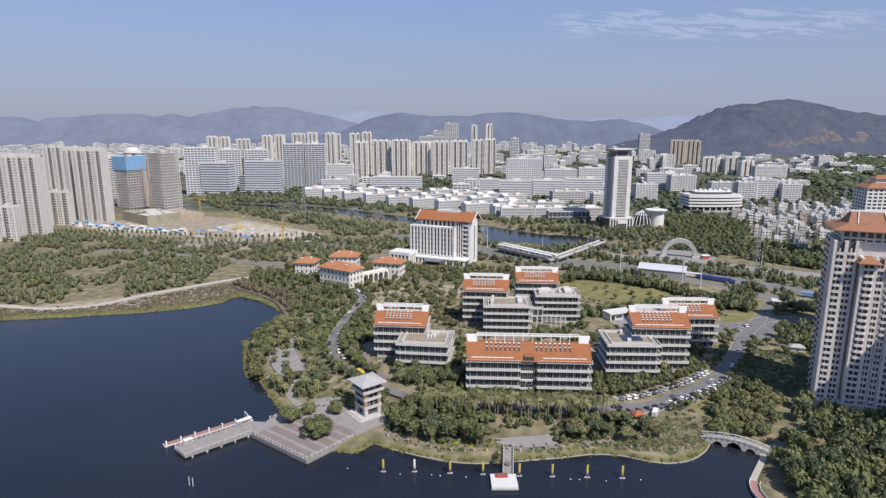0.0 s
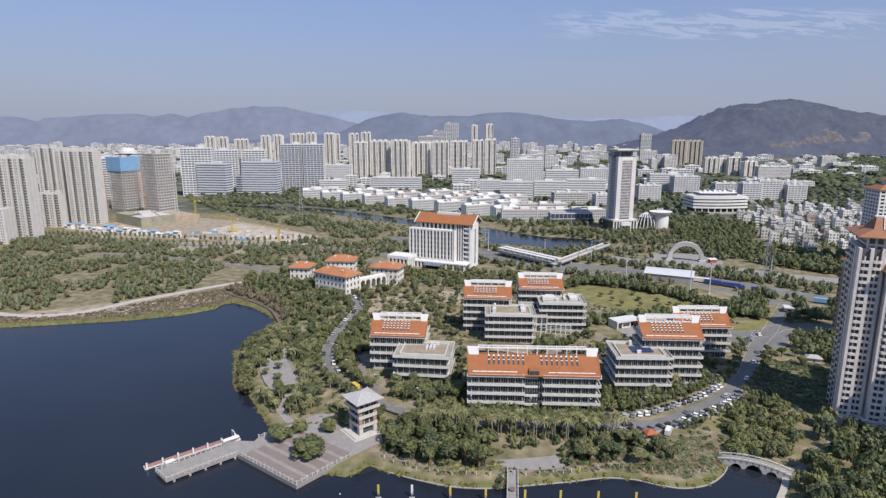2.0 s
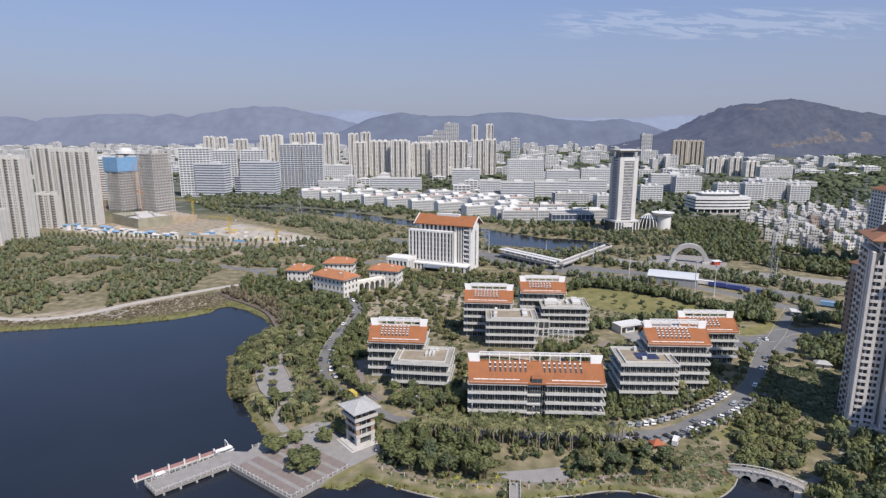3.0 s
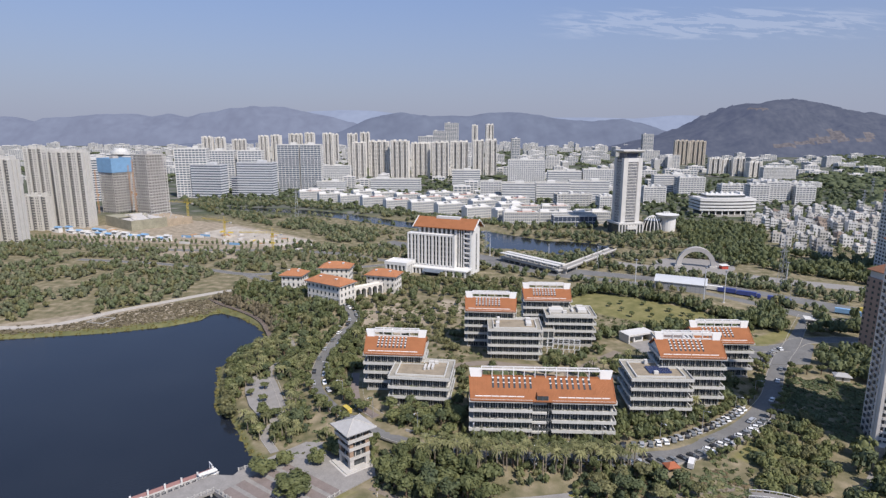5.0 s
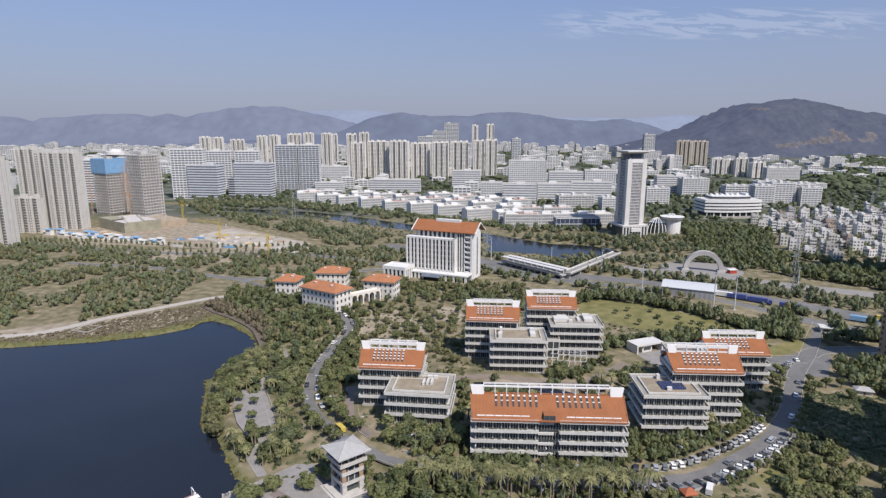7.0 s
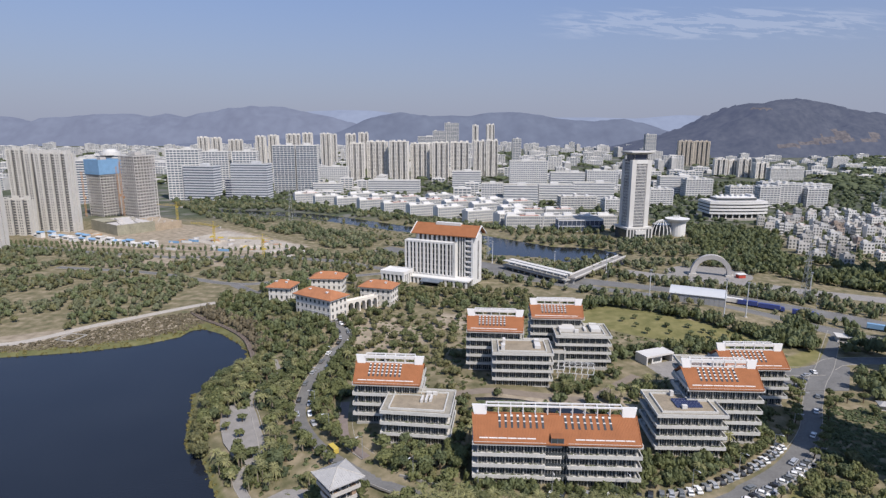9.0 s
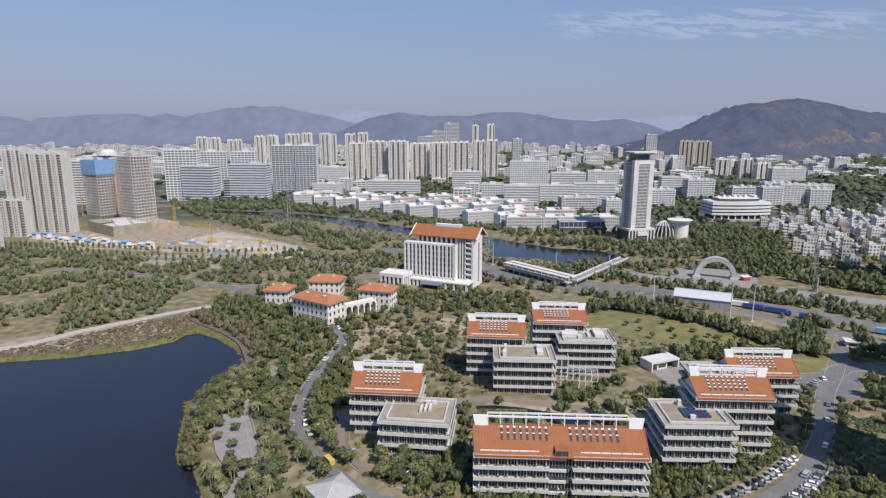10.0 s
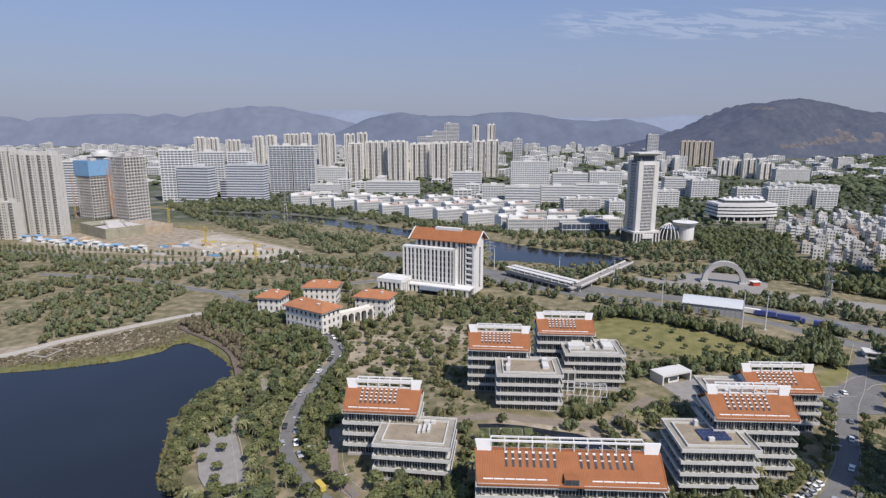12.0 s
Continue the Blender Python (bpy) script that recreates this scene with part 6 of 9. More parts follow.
def railing(label, pts, spacing=2.2, z=0.35, h=1.15, fat=0.16):
    """Stone posts with two rails along a line."""
    ob = thing("railing", label, "railing", pts[0][0], pts[0][1], z)
    ox, oy = pts[0]
    pm = meshed("post", Geo().box(-fat, -fat, 0, fat, fat, h).box(-fat * 1.25, -fat * 1.25, h, fat * 1.25, fat * 1.25, h + 0.15), STONE)
    for (x0, y0), (x1, y1) in zip(pts, pts[1:]):
        L = math.hypot(x1 - x0, y1 - y0)
        n = max(1, round(L / spacing))
        for k in range(n):
            placed(part("post", pm, None, ob), x0 - ox + (x1 - x0) * k / n, y0 - oy + (y1 - y0) * k / n)
        part("rail", Geo().beam((x0 - ox, y0 - oy, h * 0.85), (x1 - ox, y1 - oy, h * 0.85), 0.09, 4).beam((x0 - ox, y0 - oy, h * 0.45), (x1 - ox, y1 - oy, h * 0.45), 0.06, 4), STONE, ob)
    return ob


edge_line = smooth_line([(104, 209), (98, 201), (90, 195), (81, 193), (73, 195), (66, 198), (56, 199), (45, 197), (32, 195), (15, 193), (3, 194), (-9, 198), (-20, 203)], 1.5)
edging = thing("shore_edging", "pale stone edging along the lake shore", "edging", z=0.0, kind="structure")
part("edging_stones", ribbon(Geo(), edge_line, -0.2, 0.2, -2.2, -0.95, follow=False), KERB, edging)
railing("pale stone railing along the plaza edge", [(-33.5, 210.5), (-49, 193.1), (-74.8, 212)])
railing("pale stone railing along the upper plaza edge", [(-71, 223.5), (-62, 230.5)])


# ---- pier, jetty, boats and lane boards ----
def pier():
    ob = thing("pier", "grey stone pier reaching out from the plaza", "pier", -84, 208, -1.2)
    def L(p):
        return [(x + 84, y - 208) for x, y in p]
    part("deck", Geo().prism(L([(-74, 213), (-94, 195.3), (-100.5, 201.2), (-79.5, 221.5), (-72, 221)]), 0.7, 1.5), PAVING, ob)
    for k in range(5):
        t = (k + 0.5) / 5
        for o in (0, 5.2):
            part("pile", Geo().cyl(-74 - 20 * t + 84 - o * 0.7, 213 - 17.7 * t - 208 + o * 0.75, -3.5, 0.7, 0.4), GREYCON, ob)
    foot(-84, 208, 15, 6, 42)


pier()
railing("pale stone railing along the pier", [(-75.4, 212.2), (-94, 195.6), (-100, 201.2), (-80.5, 220.5)], 2.0, z=0.3)


def float_walk():
    ob = thing("floating_walkway", "long floating walkway with reddish deck and white posts", "walkway", -93.5, 215.5, -1.2, 40)
    part("float", Geo().box(-16.6, -1.25, -0.3, 16.6, 1.25, 0.5), PALE, ob)
    part("deck", Geo().box(-16.4, -1.1, 0.5, 16.4, 1.1, 0.62), REDBOARD, ob, "reddish plank deck")
    for k in range(7):
        part("post", Geo().box(-16 + k * 5.3 - 0.18, -1.6, -2.5, -15.64 + k * 5.3, -1.26, 2.6), WHITE, ob, "tall white mooring post")
    part("end_frame", Geo().box(15.5, -1.4, 0, 16.1, 1.4, 0.6).box(15.5, -1.4, 0.6, 15.8, -1.1, 3.2).box(15.5, 1.1, 0.6, 15.8, 1.4, 3.2).box(15.5, -1.4, 3.0, 15.8, 1.4, 3.3), WHITE, ob)


REDBOARD = mat("red_boards", (0.3, 0.16, 0.14), 0.8, vary=0.2, scale=0.8, grain=5)
float_walk()


def boat(x, y, rz, s=1.0):
    ob = thing("boat", "small white covered boat moored at the pier", "boat", x, y, -1.2, rz, group="white boats at the pier")
    hull = [(-2.6, -1.1), (1.6, -1.1), (3.0, 0), (1.6, 1.1), (-2.6, 1.1)]
    part("hull", Geo().add([(px * 0.85 * s, py * 0.7 * s, -0.2) for px, py in hull] + [(px * s, py * s, 0.9) for px, py in hull],
                           [(4, 3, 2, 1, 0), (5, 6, 7, 8, 9)] + [(i, (i + 1) % 5, 5 + (i + 1) % 5, 5 + i) for i in range(5)]), WHITE, ob)
    for sx in (-2.0, 1.2):
        for sy in (-0.9, 0.9):
            part("canopy_post", Geo().box(sx * s - 0.06, sy * s - 0.06, 0.9, sx * s + 0.06, sy * s + 0.06, 2.4), WHITE, ob)
    part("canopy", Geo().hip(-2.6 * s, -1.3 * s, 1.8 * s, 1.3 * s, 2.4, 2.9, 0.6), WHITE, ob, "white canopy")


for x, y, rz in ((-97.2, 206.2, 42), (-82.0, 220.8, 42), (-79.8, 222.8, 42)):
    boat(x, y, rz, 0.75)


def jetty():
    ob = thing("jetty", "concrete jetty with railings and a white square platform", "jetty", 22.5, 190, -1.2)
    part("walkway", Geo().add([(-1.9, -5.5, 1.0), (1.9, -5.5, 1.0), (3.9, 11.5, 1.35), (0.1, 11.5, 1.35), (-1.9, -5.5, 1.45), (1.9, -5.5, 1.45), (3.9, 11.5, 1.75), (0.1, 11.5, 1.75)],
                              [(3, 2, 1, 0), (4, 5, 6, 7), (0, 1, 5, 4), (1, 2, 6, 5), (2, 3, 7, 6), (3, 0, 4, 7)]), PAVING, ob)
    for s in (0, 1):
        x0, x1 = (-1.8, 0.2) if s == 0 else (1.8, 3.8)
        part("rail", Geo().beam((x0, -5.5, 2.4), (x1, 11.5, 2.7), 0.1, 4).beam((x0, -5.5, 1.9), (x1, 11.5, 2.2), 0.06, 4), STONE, ob)
        for k in range(9):
            t = k / 8
            part("rail_post", Geo().box(x0 + (x1 - x0) * t - 0.12, -5.5 + 17 * t - 0.12, 1.4, x0 + (x1 - x0) * t + 0.12, -5.5 + 17 * t + 0.12, 2.65 + 0.3 * t), STONE, ob)
    part("platform", Geo().box(-6.2, -13.2, 0.5, 2.7, -5.3, 1.25), PALE, ob, "white square platform")
    part("platform_rim", Geo().ring(-6.3, -13.3, 2.8, -5.2, 0.2, 0.7, 0.4), GREYCON, ob)
    for sx in (-5.6, 2.1):
        for sy in (-12.6, -6):
            part("pile", Geo().cyl(sx, sy, -3.5, 0.6, 0.35), GREYCON, ob)
    for y in (-3, 3, 9):
        part("pile", Geo().cyl(0.6 + (y + 3) * 0.11, y, -3, 1.1, 0.35), GREYCON, ob)


jetty()
bench = thing("planter_box", "red timber flower box on the white platform", "planter", 20.2, 183.2, 0.05, 3)
part("box", Geo().ring(-2.0, -0.9, 2.0, 0.9, 0, 0.75, 0.15), RED, bench)
part("soil", Geo().box(-1.85, -0.75, 0, 1.85, 0.75, 0.55), TIMBER, bench)
tub = thing("round_tub", "dark round tub on the jetty walkway", "tub", 22.9, 189.8, 0.3)
part("tub", Geo().cyl(0, 0, 0, 0.7, 0.9, 1.1, 14), TIMBER, tub)

for k, (x, y) in enumerate(((-21, 188), (-10, 188), (2.5, 187), (14, 186.3), (26.6, 185.3), (38, 185), (50, 184.5), (62, 184))):
    ob = thing("lane_board", "tall white lane board on two posts in the lake" if k == 1 else "tall yellow lane board on two posts in the lake", "marker board", x, y, -1.2, 0, group="lane boards in the lake")
    part("board", Geo().box(-0.36, -0.07, 1.3, 0.36, 0.07, 4.8), WHITE if k == 1 else YELLOW, ob)
    for s in (-0.24, 0.24):
        part("post", Geo().box(s - 0.06, -0.2, -3, s + 0.06, -0.075, 2.2), METAL, ob)
    part("float", Geo().box(-0.9, -0.4, -0.15, 0.9, 0.4, 0.12), GREYCON, ob)
for x, y in ((-34, 190), (-15, 186.5), (-4, 186), (-1, 185.4), (8, 184.6), (44, 183.4), (47, 183.2), (56, 182.4), (68, 183)):
    ob = thing("buoy", "small white float in the lake", "buoy", x, y, -1.25, group="white floats in the lake")
    part("float", Geo().cyl(0, 0, -0.2, 0.12, 0.2, 0.24, 8).cyl(0, 0, 0.12, 0.28, 0.24, 0.1, 8), WHITE, ob)
for x, y in ((-86, 180), (-84.4, 179.2)):
    ob = thing("mooring_post", "thin pale post standing in the lake", "post", x, y, -1.2, group="posts in the lake")
    part("post", Geo().cyl(0, 0, -3.5, 3.2, 0.13, 0.13), PALE, ob)


# ---- three-arched stone bridge ----
def stone_bridge():
    ob = thing("stone_bridge", "grey stone footbridge with three arches and low parapets", "bridge", 110.5, 204.5, -1.2, -29)
    Lh = 11.5
    def deck(x):
        return 1.5 + 1.7 * (1 - (x / Lh) ** 2)
    def soffit(x):
        for c, r, top in ((-5.6, 1.7, 1.5), (0, 2.7, 2.4), (5.6, 1.7, 1.5)):
            if abs(x - c) < r:
                return -0.4 + (top + 0.4) * math.sqrt(1 - ((x - c) / r) ** 2)
        return -3.5
    n = 92
    g = Geo()
    for i in range(n):
        x0, x1 = -Lh + 2 * Lh * i / n, -Lh + 2 * Lh * (i + 1) / n
        xm = (x0 + x1) / 2
        s = soffit(xm)
        g.box(x0, -1.8, s, x1, 1.8, deck(xm) - 0.06)
    part("arched_span", g, STONE, ob, "stone arches and spandrels")
    d = Geo()
    for i in range(23):
        x0, x1 = -Lh + Lh * 2 * i / 23, -Lh + Lh * 2 * (i + 1) / 23
        d.add([(x0, -1.8, deck(x0)), (x1, -1.8, deck(x1)), (x1, 1.8, deck(x1)), (x0, 1.8, deck(x0)), (x0, -1.8, deck(x0) - 0.3), (x1, -1.8, deck(x1) - 0.3), (x1, 1.8, deck(x1) - 0.3), (x0, 1.8, deck(x0) - 0.3)],
              [(0, 1, 2, 3), (7, 6, 5, 4), (0, 4, 5, 1), (2, 6, 7, 3)])
    part("deck", d, PAVING, ob)
    for s in (-1, 1):
        p = Geo()
        for i in range(23):
            x0, x1 = -Lh + Lh * 2 * i / 23, -Lh + Lh * 2 * (i + 1) / 23
            p.beam((x0, s * 1.9, deck(x0) + 0.75), (x1, s * 1.9, deck(x1) + 0.75), 0.14, 4)
        part("rail", p, WHITE, ob)
        for i in range(13):
            x = -Lh + 2 * Lh * i / 12
            part("rail_post", Geo().box(x - 0.13, s * 1.9 - 0.13, deck(x) - 0.4, x + 0.13, s * 1.9 + 0.13, deck(x) + 0.95), STONE, ob)


stone_bridge()
road("footpath", "pale paved lakeside path from the bridge", [(121, 201), (116, 193), (110, 185.5), (106.5, 181)], 2.0, PALEPAVE, kerb=False)
bw = smooth_line([(106.5, 181), (104, 176), (104, 160), (108, 140)], 2.0)
ROADS.append((bw, 2.2))
ob = thing("boardwalk", "reddish boardwalk with white rails on the east bank", "boardwalk", z=0.0)
part("deck", ribbon(Geo(), bw, -1.5, 1.5, 0.1, 0.45), REDBOARD, ob)
for s in (-1.6, 1.5):
    part("rail", ribbon(Geo(), bw, s, s + 0.12, 0.3, 1.2), WHITE, ob)
bw = smooth_line([(-160, 430), (-150, 420), (-138, 411), (-124, 399), (-112, 385), (-104, 370), (-97, 354), (-94, 346)], 2.0)
ROADS.append((bw, 1.6))
ob = thing("boardwalk", "dark timber boardwalk with railings round the bay", "boardwalk", z=0.0)
part("deck", ribbon(Geo(), bw, -1.3, 1.3, 0.0, 0.7), TIMBER, ob)
for s in (-1.4, 1.3):
    part("rail", ribbon(Geo(), bw, s, s + 0.1, 1.5, 1.66), TIMBER, ob)
    for k, (x, y) in enumerate(bw):
        if k % 2 == 0 and s < 0:
            part("post", Geo().box(x - 0.08, y - 0.08, float(ground_z(x, y)), x + 0.08, y + 0.08, float(ground_z(x, y)) + 1.7), TIMBER, ob)
ob = thing("bank_frame", "pale rectangular timber frame on the reed bank", "timber frame", -211.5, 387.5, None, -12)
part("frame", Geo().ring(-6, -6, 6, 5, 0.1, 0.7, 0.6), KERB, ob)


# ---- highway structures ----
ARCHC = mat("arch_concrete", (0.42, 0.4, 0.38), 0.85, vary=0.12, scale=0.2)


def arch():
    ob = thing("ring_arch", "large grey semicircular arch monument", "monument", 217, 531, None, -14)
    g = Geo()
    n = 26
    vs, fs = [], []
    for i in range(n + 1):
        a0 = math.pi * (-0.06 + 1.12 * i / n)
        for r, yy in ((15.6, -2.4), (15.6, 2.4), (12.0, 2.0), (12.0, -2.0)):
            vs.append((r * math.cos(a0), yy, 1.5 + (r + 0.3) * math.sin(a0)))
    for i in range(n):
        for k in range(4):
            fs.append((4 * i + k, 4 * i + (k + 1) % 4, 4 * i + 4 + (k + 1) % 4, 4 * i + 4 + k))
    part("arch", g.add(vs, fs), ARCHC, ob)
    for s in (-1, 1):
        part("plinth", Geo().box(s * 13.8 - 3, -3.4, 0, s * 13.8 + 3, 3.4, 1.6), STONE, ob)
    foot(217, 531, 17, 4, -14)


arch()


def hall():
    ob = thing("exhibition_hall", "grey metal hall with a low white curved roof", "hall", 172, 450, None, -25)
    foot(172, 450, 17, 12, -25)
    part("wall", Geo().box(-17, -10, 0, 17, 10, 6.6), METALWALL, ob)
    for k in range(12):
        u = -16.6 + k * 3.02
        part("wall_rib", Geo().box(u - 0.1, -10.15, 0, u + 0.1, -9.98, 6.6), METAL, ob)
    g = Geo()
    n = 10
    vs = []
    for i in range(n + 1):
        t = i / n
        yy, zz = -10.6 + 21.2 * t, 6.6 + 2.3 * math.sin(math.pi * t)
        vs += [(-17.5, yy, zz), (17.5, yy, zz), (17.5, yy, zz - 0.35), (-17.5, yy, zz - 0.35)]
    fs = [(4 * i + a, 4 * i + b, 4 * i + 4 + b, 4 * i + 4 + a) for i in range(n) for a, b in ((0, 1), (1, 2), (2, 3), (3, 0))]
    fs += [(0, 3, 2, 1), (4 * n, 4 * n + 1, 4 * n + 2, 4 * n + 3)]
    part("roof", g.add(vs, fs), WHITEMETAL, ob)
    for s in (-17.2, 17.2):
        part("tympanum", Geo().add([(s, -10, 6.5)] + [(s, -10 + 20 * i / 8, 6.5 + 2.0 * math.sin(math.pi * i / 8)) for i in range(1, 8)] + [(s, 10, 6.5)], [tuple(range(9))]), METALWALL, ob)
    part("door", Geo().box(17.0, -3, 0, 17.12, 3, 4.5), GREYCON, ob)


METALWALL = mat("metal_sheet", (0.34, 0.345, 0.36), 0.5, 0.2, vary=0.1, scale=0.2)
hall()
for x, y, h in ((135, 438, 24), (173, 414, 24), (187, 415, 22), (44, 575, 20), (135, 540, 16), (96, 560, 14), (260, 470, 18)):
    ob = thing("light_mast", "tall white high-mast light with lamp ring", "light mast", x, y, None, group="high-mast lights")
    part("pole", Geo().cyl(0, 0, 0, h, 0.42, 0.22, 8), WHITEMETAL, ob)
    part("lamp_ring", Geo().cyl(0, 0, h - 0.6, h, 0.9, 0.9, 10), METAL, ob)
    part("base", Geo().box(-0.8, -0.8, 0, 0.8, 0.8, 0.4), STONE, ob)


def pylon(x, y, h, label="grey lattice power pylon"):
    ob = thing("pylon", label, "pylon", x, y, None, 20, group="power pylons")
    b = h * 0.06
    def leg(t):
        return b * (1 - t) + 0.35 * t
    for sx in (-1, 1):
        for sy in (-1, 1):
            part("leg", Geo().beam((sx * b, sy * b, 0), (sx * 0.35, sy * 0.35, h), 0.1, 4), METAL, ob)
    n = 9
    g = Geo()
    for i in range(n):
        t0, t1 = i / n, (i + 1) / n
        a0, a1 = leg(t0), leg(t1)
        for s in (-1, 1):
            g.beam((-a0, s * a0, h * t0), (a1, s * a1, h * t1), 0.045, 4).beam((a0, s * a0, h * t0), (-a1, s * a1, h * t1), 0.045, 4)
            g.beam((s * a0, -a0, h * t0), (s * a1, a1, h * t1), 0.045, 4).beam((s * a0, a0, h * t0), (s * a1, -a1, h * t1), 0.045, 4)
    part("bracing", g, METAL, ob)
    for t in (0.7, 0.82, 0.94):
        part("cross_arm", Geo().beam((-4.5, 0, h * t), (4.5, 0, h * t), 0.18, 4).beam((-4.5, 0, h * t), (0, 0, h * t + 1.4), 0.1, 4).beam((4.5, 0, h * t), (0, 0, h * t + 1.4), 0.1, 4), METAL, ob)


pylon(249, 458, 41)
pylon(41, 588, 22)
pylon(-190, 800, 42)
pylon(560, 820, 36)
pylon(700, 1000, 36)


def flyover(label, p, q, width, z):
    L = math.hypot(q[0] - p[0], q[1] - p[1])
    ob = thing("flyover", label, "bridge", (p[0] + q[0]) / 2, (p[1] + q[1]) / 2, None, math.degrees(math.atan2(q[1] - p[1], q[0] - p[0])))
    part("deck", Geo().box(-L / 2, -width / 2, z - 1.2, L / 2, width / 2, z), PAVING, ob)
    for s in (-1, 1):
        part("parapet", Geo().box(-L / 2, s * width / 2 - 0.2, z, L / 2, s * width / 2 + 0.2, z + 1.1), PALE, ob)
    n = max(2, int(L / 18))
    for k in range(n + 1):
        u = -L / 2 + 2 + (L - 4) * k / n
        part("pier", Geo().box(u - 0.8, -width * 0.3, 0, u + 0.8, width * 0.3, z - 1.2), GREYCON, ob)


flyover("pale concrete bridge over the canal", (98, 505), (160, 582), 7, 5.0)
st = thing("bus_station", "long white-roofed elevated bus station", "station", 76, 531, None, -51)
foot(76, 531, 34, 8, -51)
part("deck", Geo().box(-34, -5, 3.0, 34, 5, 4.0), GREYCON, st)
for s in (-3.4, 3.4):
    part("canopy", Geo().box(-33, s - 2.4, 7.4, 33, s + 2.4, 7.9), PALE, st, "white flat canopy")
for k in range(10):
    part("post", Geo().box(-31 + k * 6.9 - 0.2, -0.3, 4.0, -30.6 + k * 6.9, 0.3, 7.4), WHITEMETAL, st)
    part("pier", Geo().box(-31 + k * 6.9 - 0.5, -3, 0, -30 + k * 6.9, 3, 3.0), GREYCON, st)

# gate pavilion by the court
gp = thing("gate_pavilion", "angular pale concrete gate pavilion beside the yard", "pavilion", 108, 350, None, 22)
gp.scale = (0.78, 0.7, 0.9)
foot(108, 350, 9, 5, 22)
part("roof", Geo().box(-11, -6, 4.6, 11, 6, 5.6), PALE, gp)
for u in (-10.4, 10.4):
    part("side_wall", Geo().box(u - 0.5, -6, 0, u + 0.5, 6, 4.6), PALE, gp)
part("cabin", Geo().box(-5, -4, 0, 3, 3, 4.0), WHITE, gp)
part("back_wall", Geo().box(-9.9, 5.2, 0, 9.9, 5.8, 4.6), GREYCON, gp)
part("cabin_window", Geo().box(-4, -4.1, 1.2, 2, -3.98, 3.0), GLASS, gp)

# steel and glass canopy in the court
cp = thing("glass_canopy", "pale steel framed glass canopy over the court entrance", "canopy", 62, 326, None, -10)
foot(62, 326, 8, 6, -10)
for k in range(7):
    u = -8 + k * 2.7
    g = Geo()
    for i in range(6):
        t0, t1 = math.pi * i / 6, math.pi * (i + 1) / 6
        g.beam((u, -6.5 * math.cos(t0), 6.0 * math.sin(t0)), (u + 0.6, -6.5 * math.cos(t1), 6.0 * math.sin(t1)), 0.16, 4)
    part("rib", g, WHITEMETAL, cp)
for i in range(1, 6):
    t = math.pi * i / 6
    part("purlin", Geo().beam((-8.4, -6.5 * math.cos(t), 6.0 * math.sin(t)), (8.8, -6.5 * math.cos(t), 6.0 * math.sin(t)), 0.12, 4), WHITEMETAL, cp)
link = city_block("glass_link", "low pale glazed link between two office blocks", 53, 337, -4, 12, 12, 9, 4.5, 3, 1.0, 0.4, BANDC, GLASS, top=False)

# small hut under the trees by the junction
hut = thing("hut", "small pale hut with a low roof among trees", "hut", 190, 300, None, -20)
hut.scale = (0.75, 0.75, 0.8)
foot(190, 300, 4, 3, -20)
part("wall", Geo().box(-4, -2.6, 0, 4, 2.6, 2.8), CREAM, hut)
part("roof", Geo().hip(-5, -3.6, 5, 3.6, 3.0, 4.6, 3), SLATE, hut)
part("door", Geo().box(-0.5, -2.66, 0, 0.5, -2.58, 2.1), TIMBER, hut)
hut = thing("hut", "pale kiosk with flat roof beside the junction road", "hut", 226, 380, None, -20)
part("wall", Geo().box(-5, -3, 0, 5, 3, 3.2), PALE, hut)
part("roof", Geo().box(-5.8, -3.8, 3.2, 5.8, 3.8, 3.6), PALE, hut)
part("window", Geo().box(-4, -3.06, 1, 4, -2.98, 2.4), GLASS, hut)

# ---- building site: cranes, sheds, base slab ----
base = thing("site_podium", "raw concrete podium shell wrapped in olive netting on the building site", "building shell", -358, 708, None, -38)
foot(-362, 757, 36, 38, -38)
EARTHW = mat("olive_netting", (0.27, 0.255, 0.19), 0.95, vary=0.3, scale=0.12, grain=0.8)
TANW = mat("tan_netting", (0.34, 0.275, 0.2), 0.95, vary=0.3, scale=0.12, grain=0.8)
part("deck", Geo().box(-66, 0.4, 9.4, -0.4, 42, 10.4), CONC, base, "pale concrete deck")
part("lower_deck", Geo().box(-60, 42, 6.6, -0.4, 74, 7.4), TANW, base, "brown lower deck")
part("netting", Geo().box(-66, 0, 0, 0, 0.4, 11.6), EARTHW, base, "olive safety netting")
part("netting", Geo().box(-66.4, 0, 0, -66, 42, 11.6), EARTHW, base, "olive safety netting")
part("netting", Geo().box(0, 0, 0, 0.4, 42, 11.6), EARTHW, base, "olive safety netting")
part("netting", Geo().box(0, 42, 0, 0.4, 74, 8.4), TANW, base, "tan safety netting")
part("netting_fold", Geo().box(-66, 0, 11.6, -34, 16, 12.2), EARTHW, base, "olive netting folded over the deck")
for k in range(16):
    u, v = -62 + (k * 23) % 58, 4 + (k * 11) % 36
    part("parapet_block", Geo().box(u, v, 10.4, u + 2.5 + k % 3, v + 2 + k % 4, 11.2 + (k % 3) * 0.7), CONC if k % 3 else EARTHW, base)
for k in range(14):
    u, v = -58 + (k * 17) % 56, 45 + (k * 7) % 27
    part("column", Geo().box(u, v, 7.4, u + 0.7, v + 0.7, 8.8 + (k % 3) * 0.9), CONC, base)


HOIST = mat("orange_steel", (0.42, 0.24, 0.12), 0.7, vary=0.2)


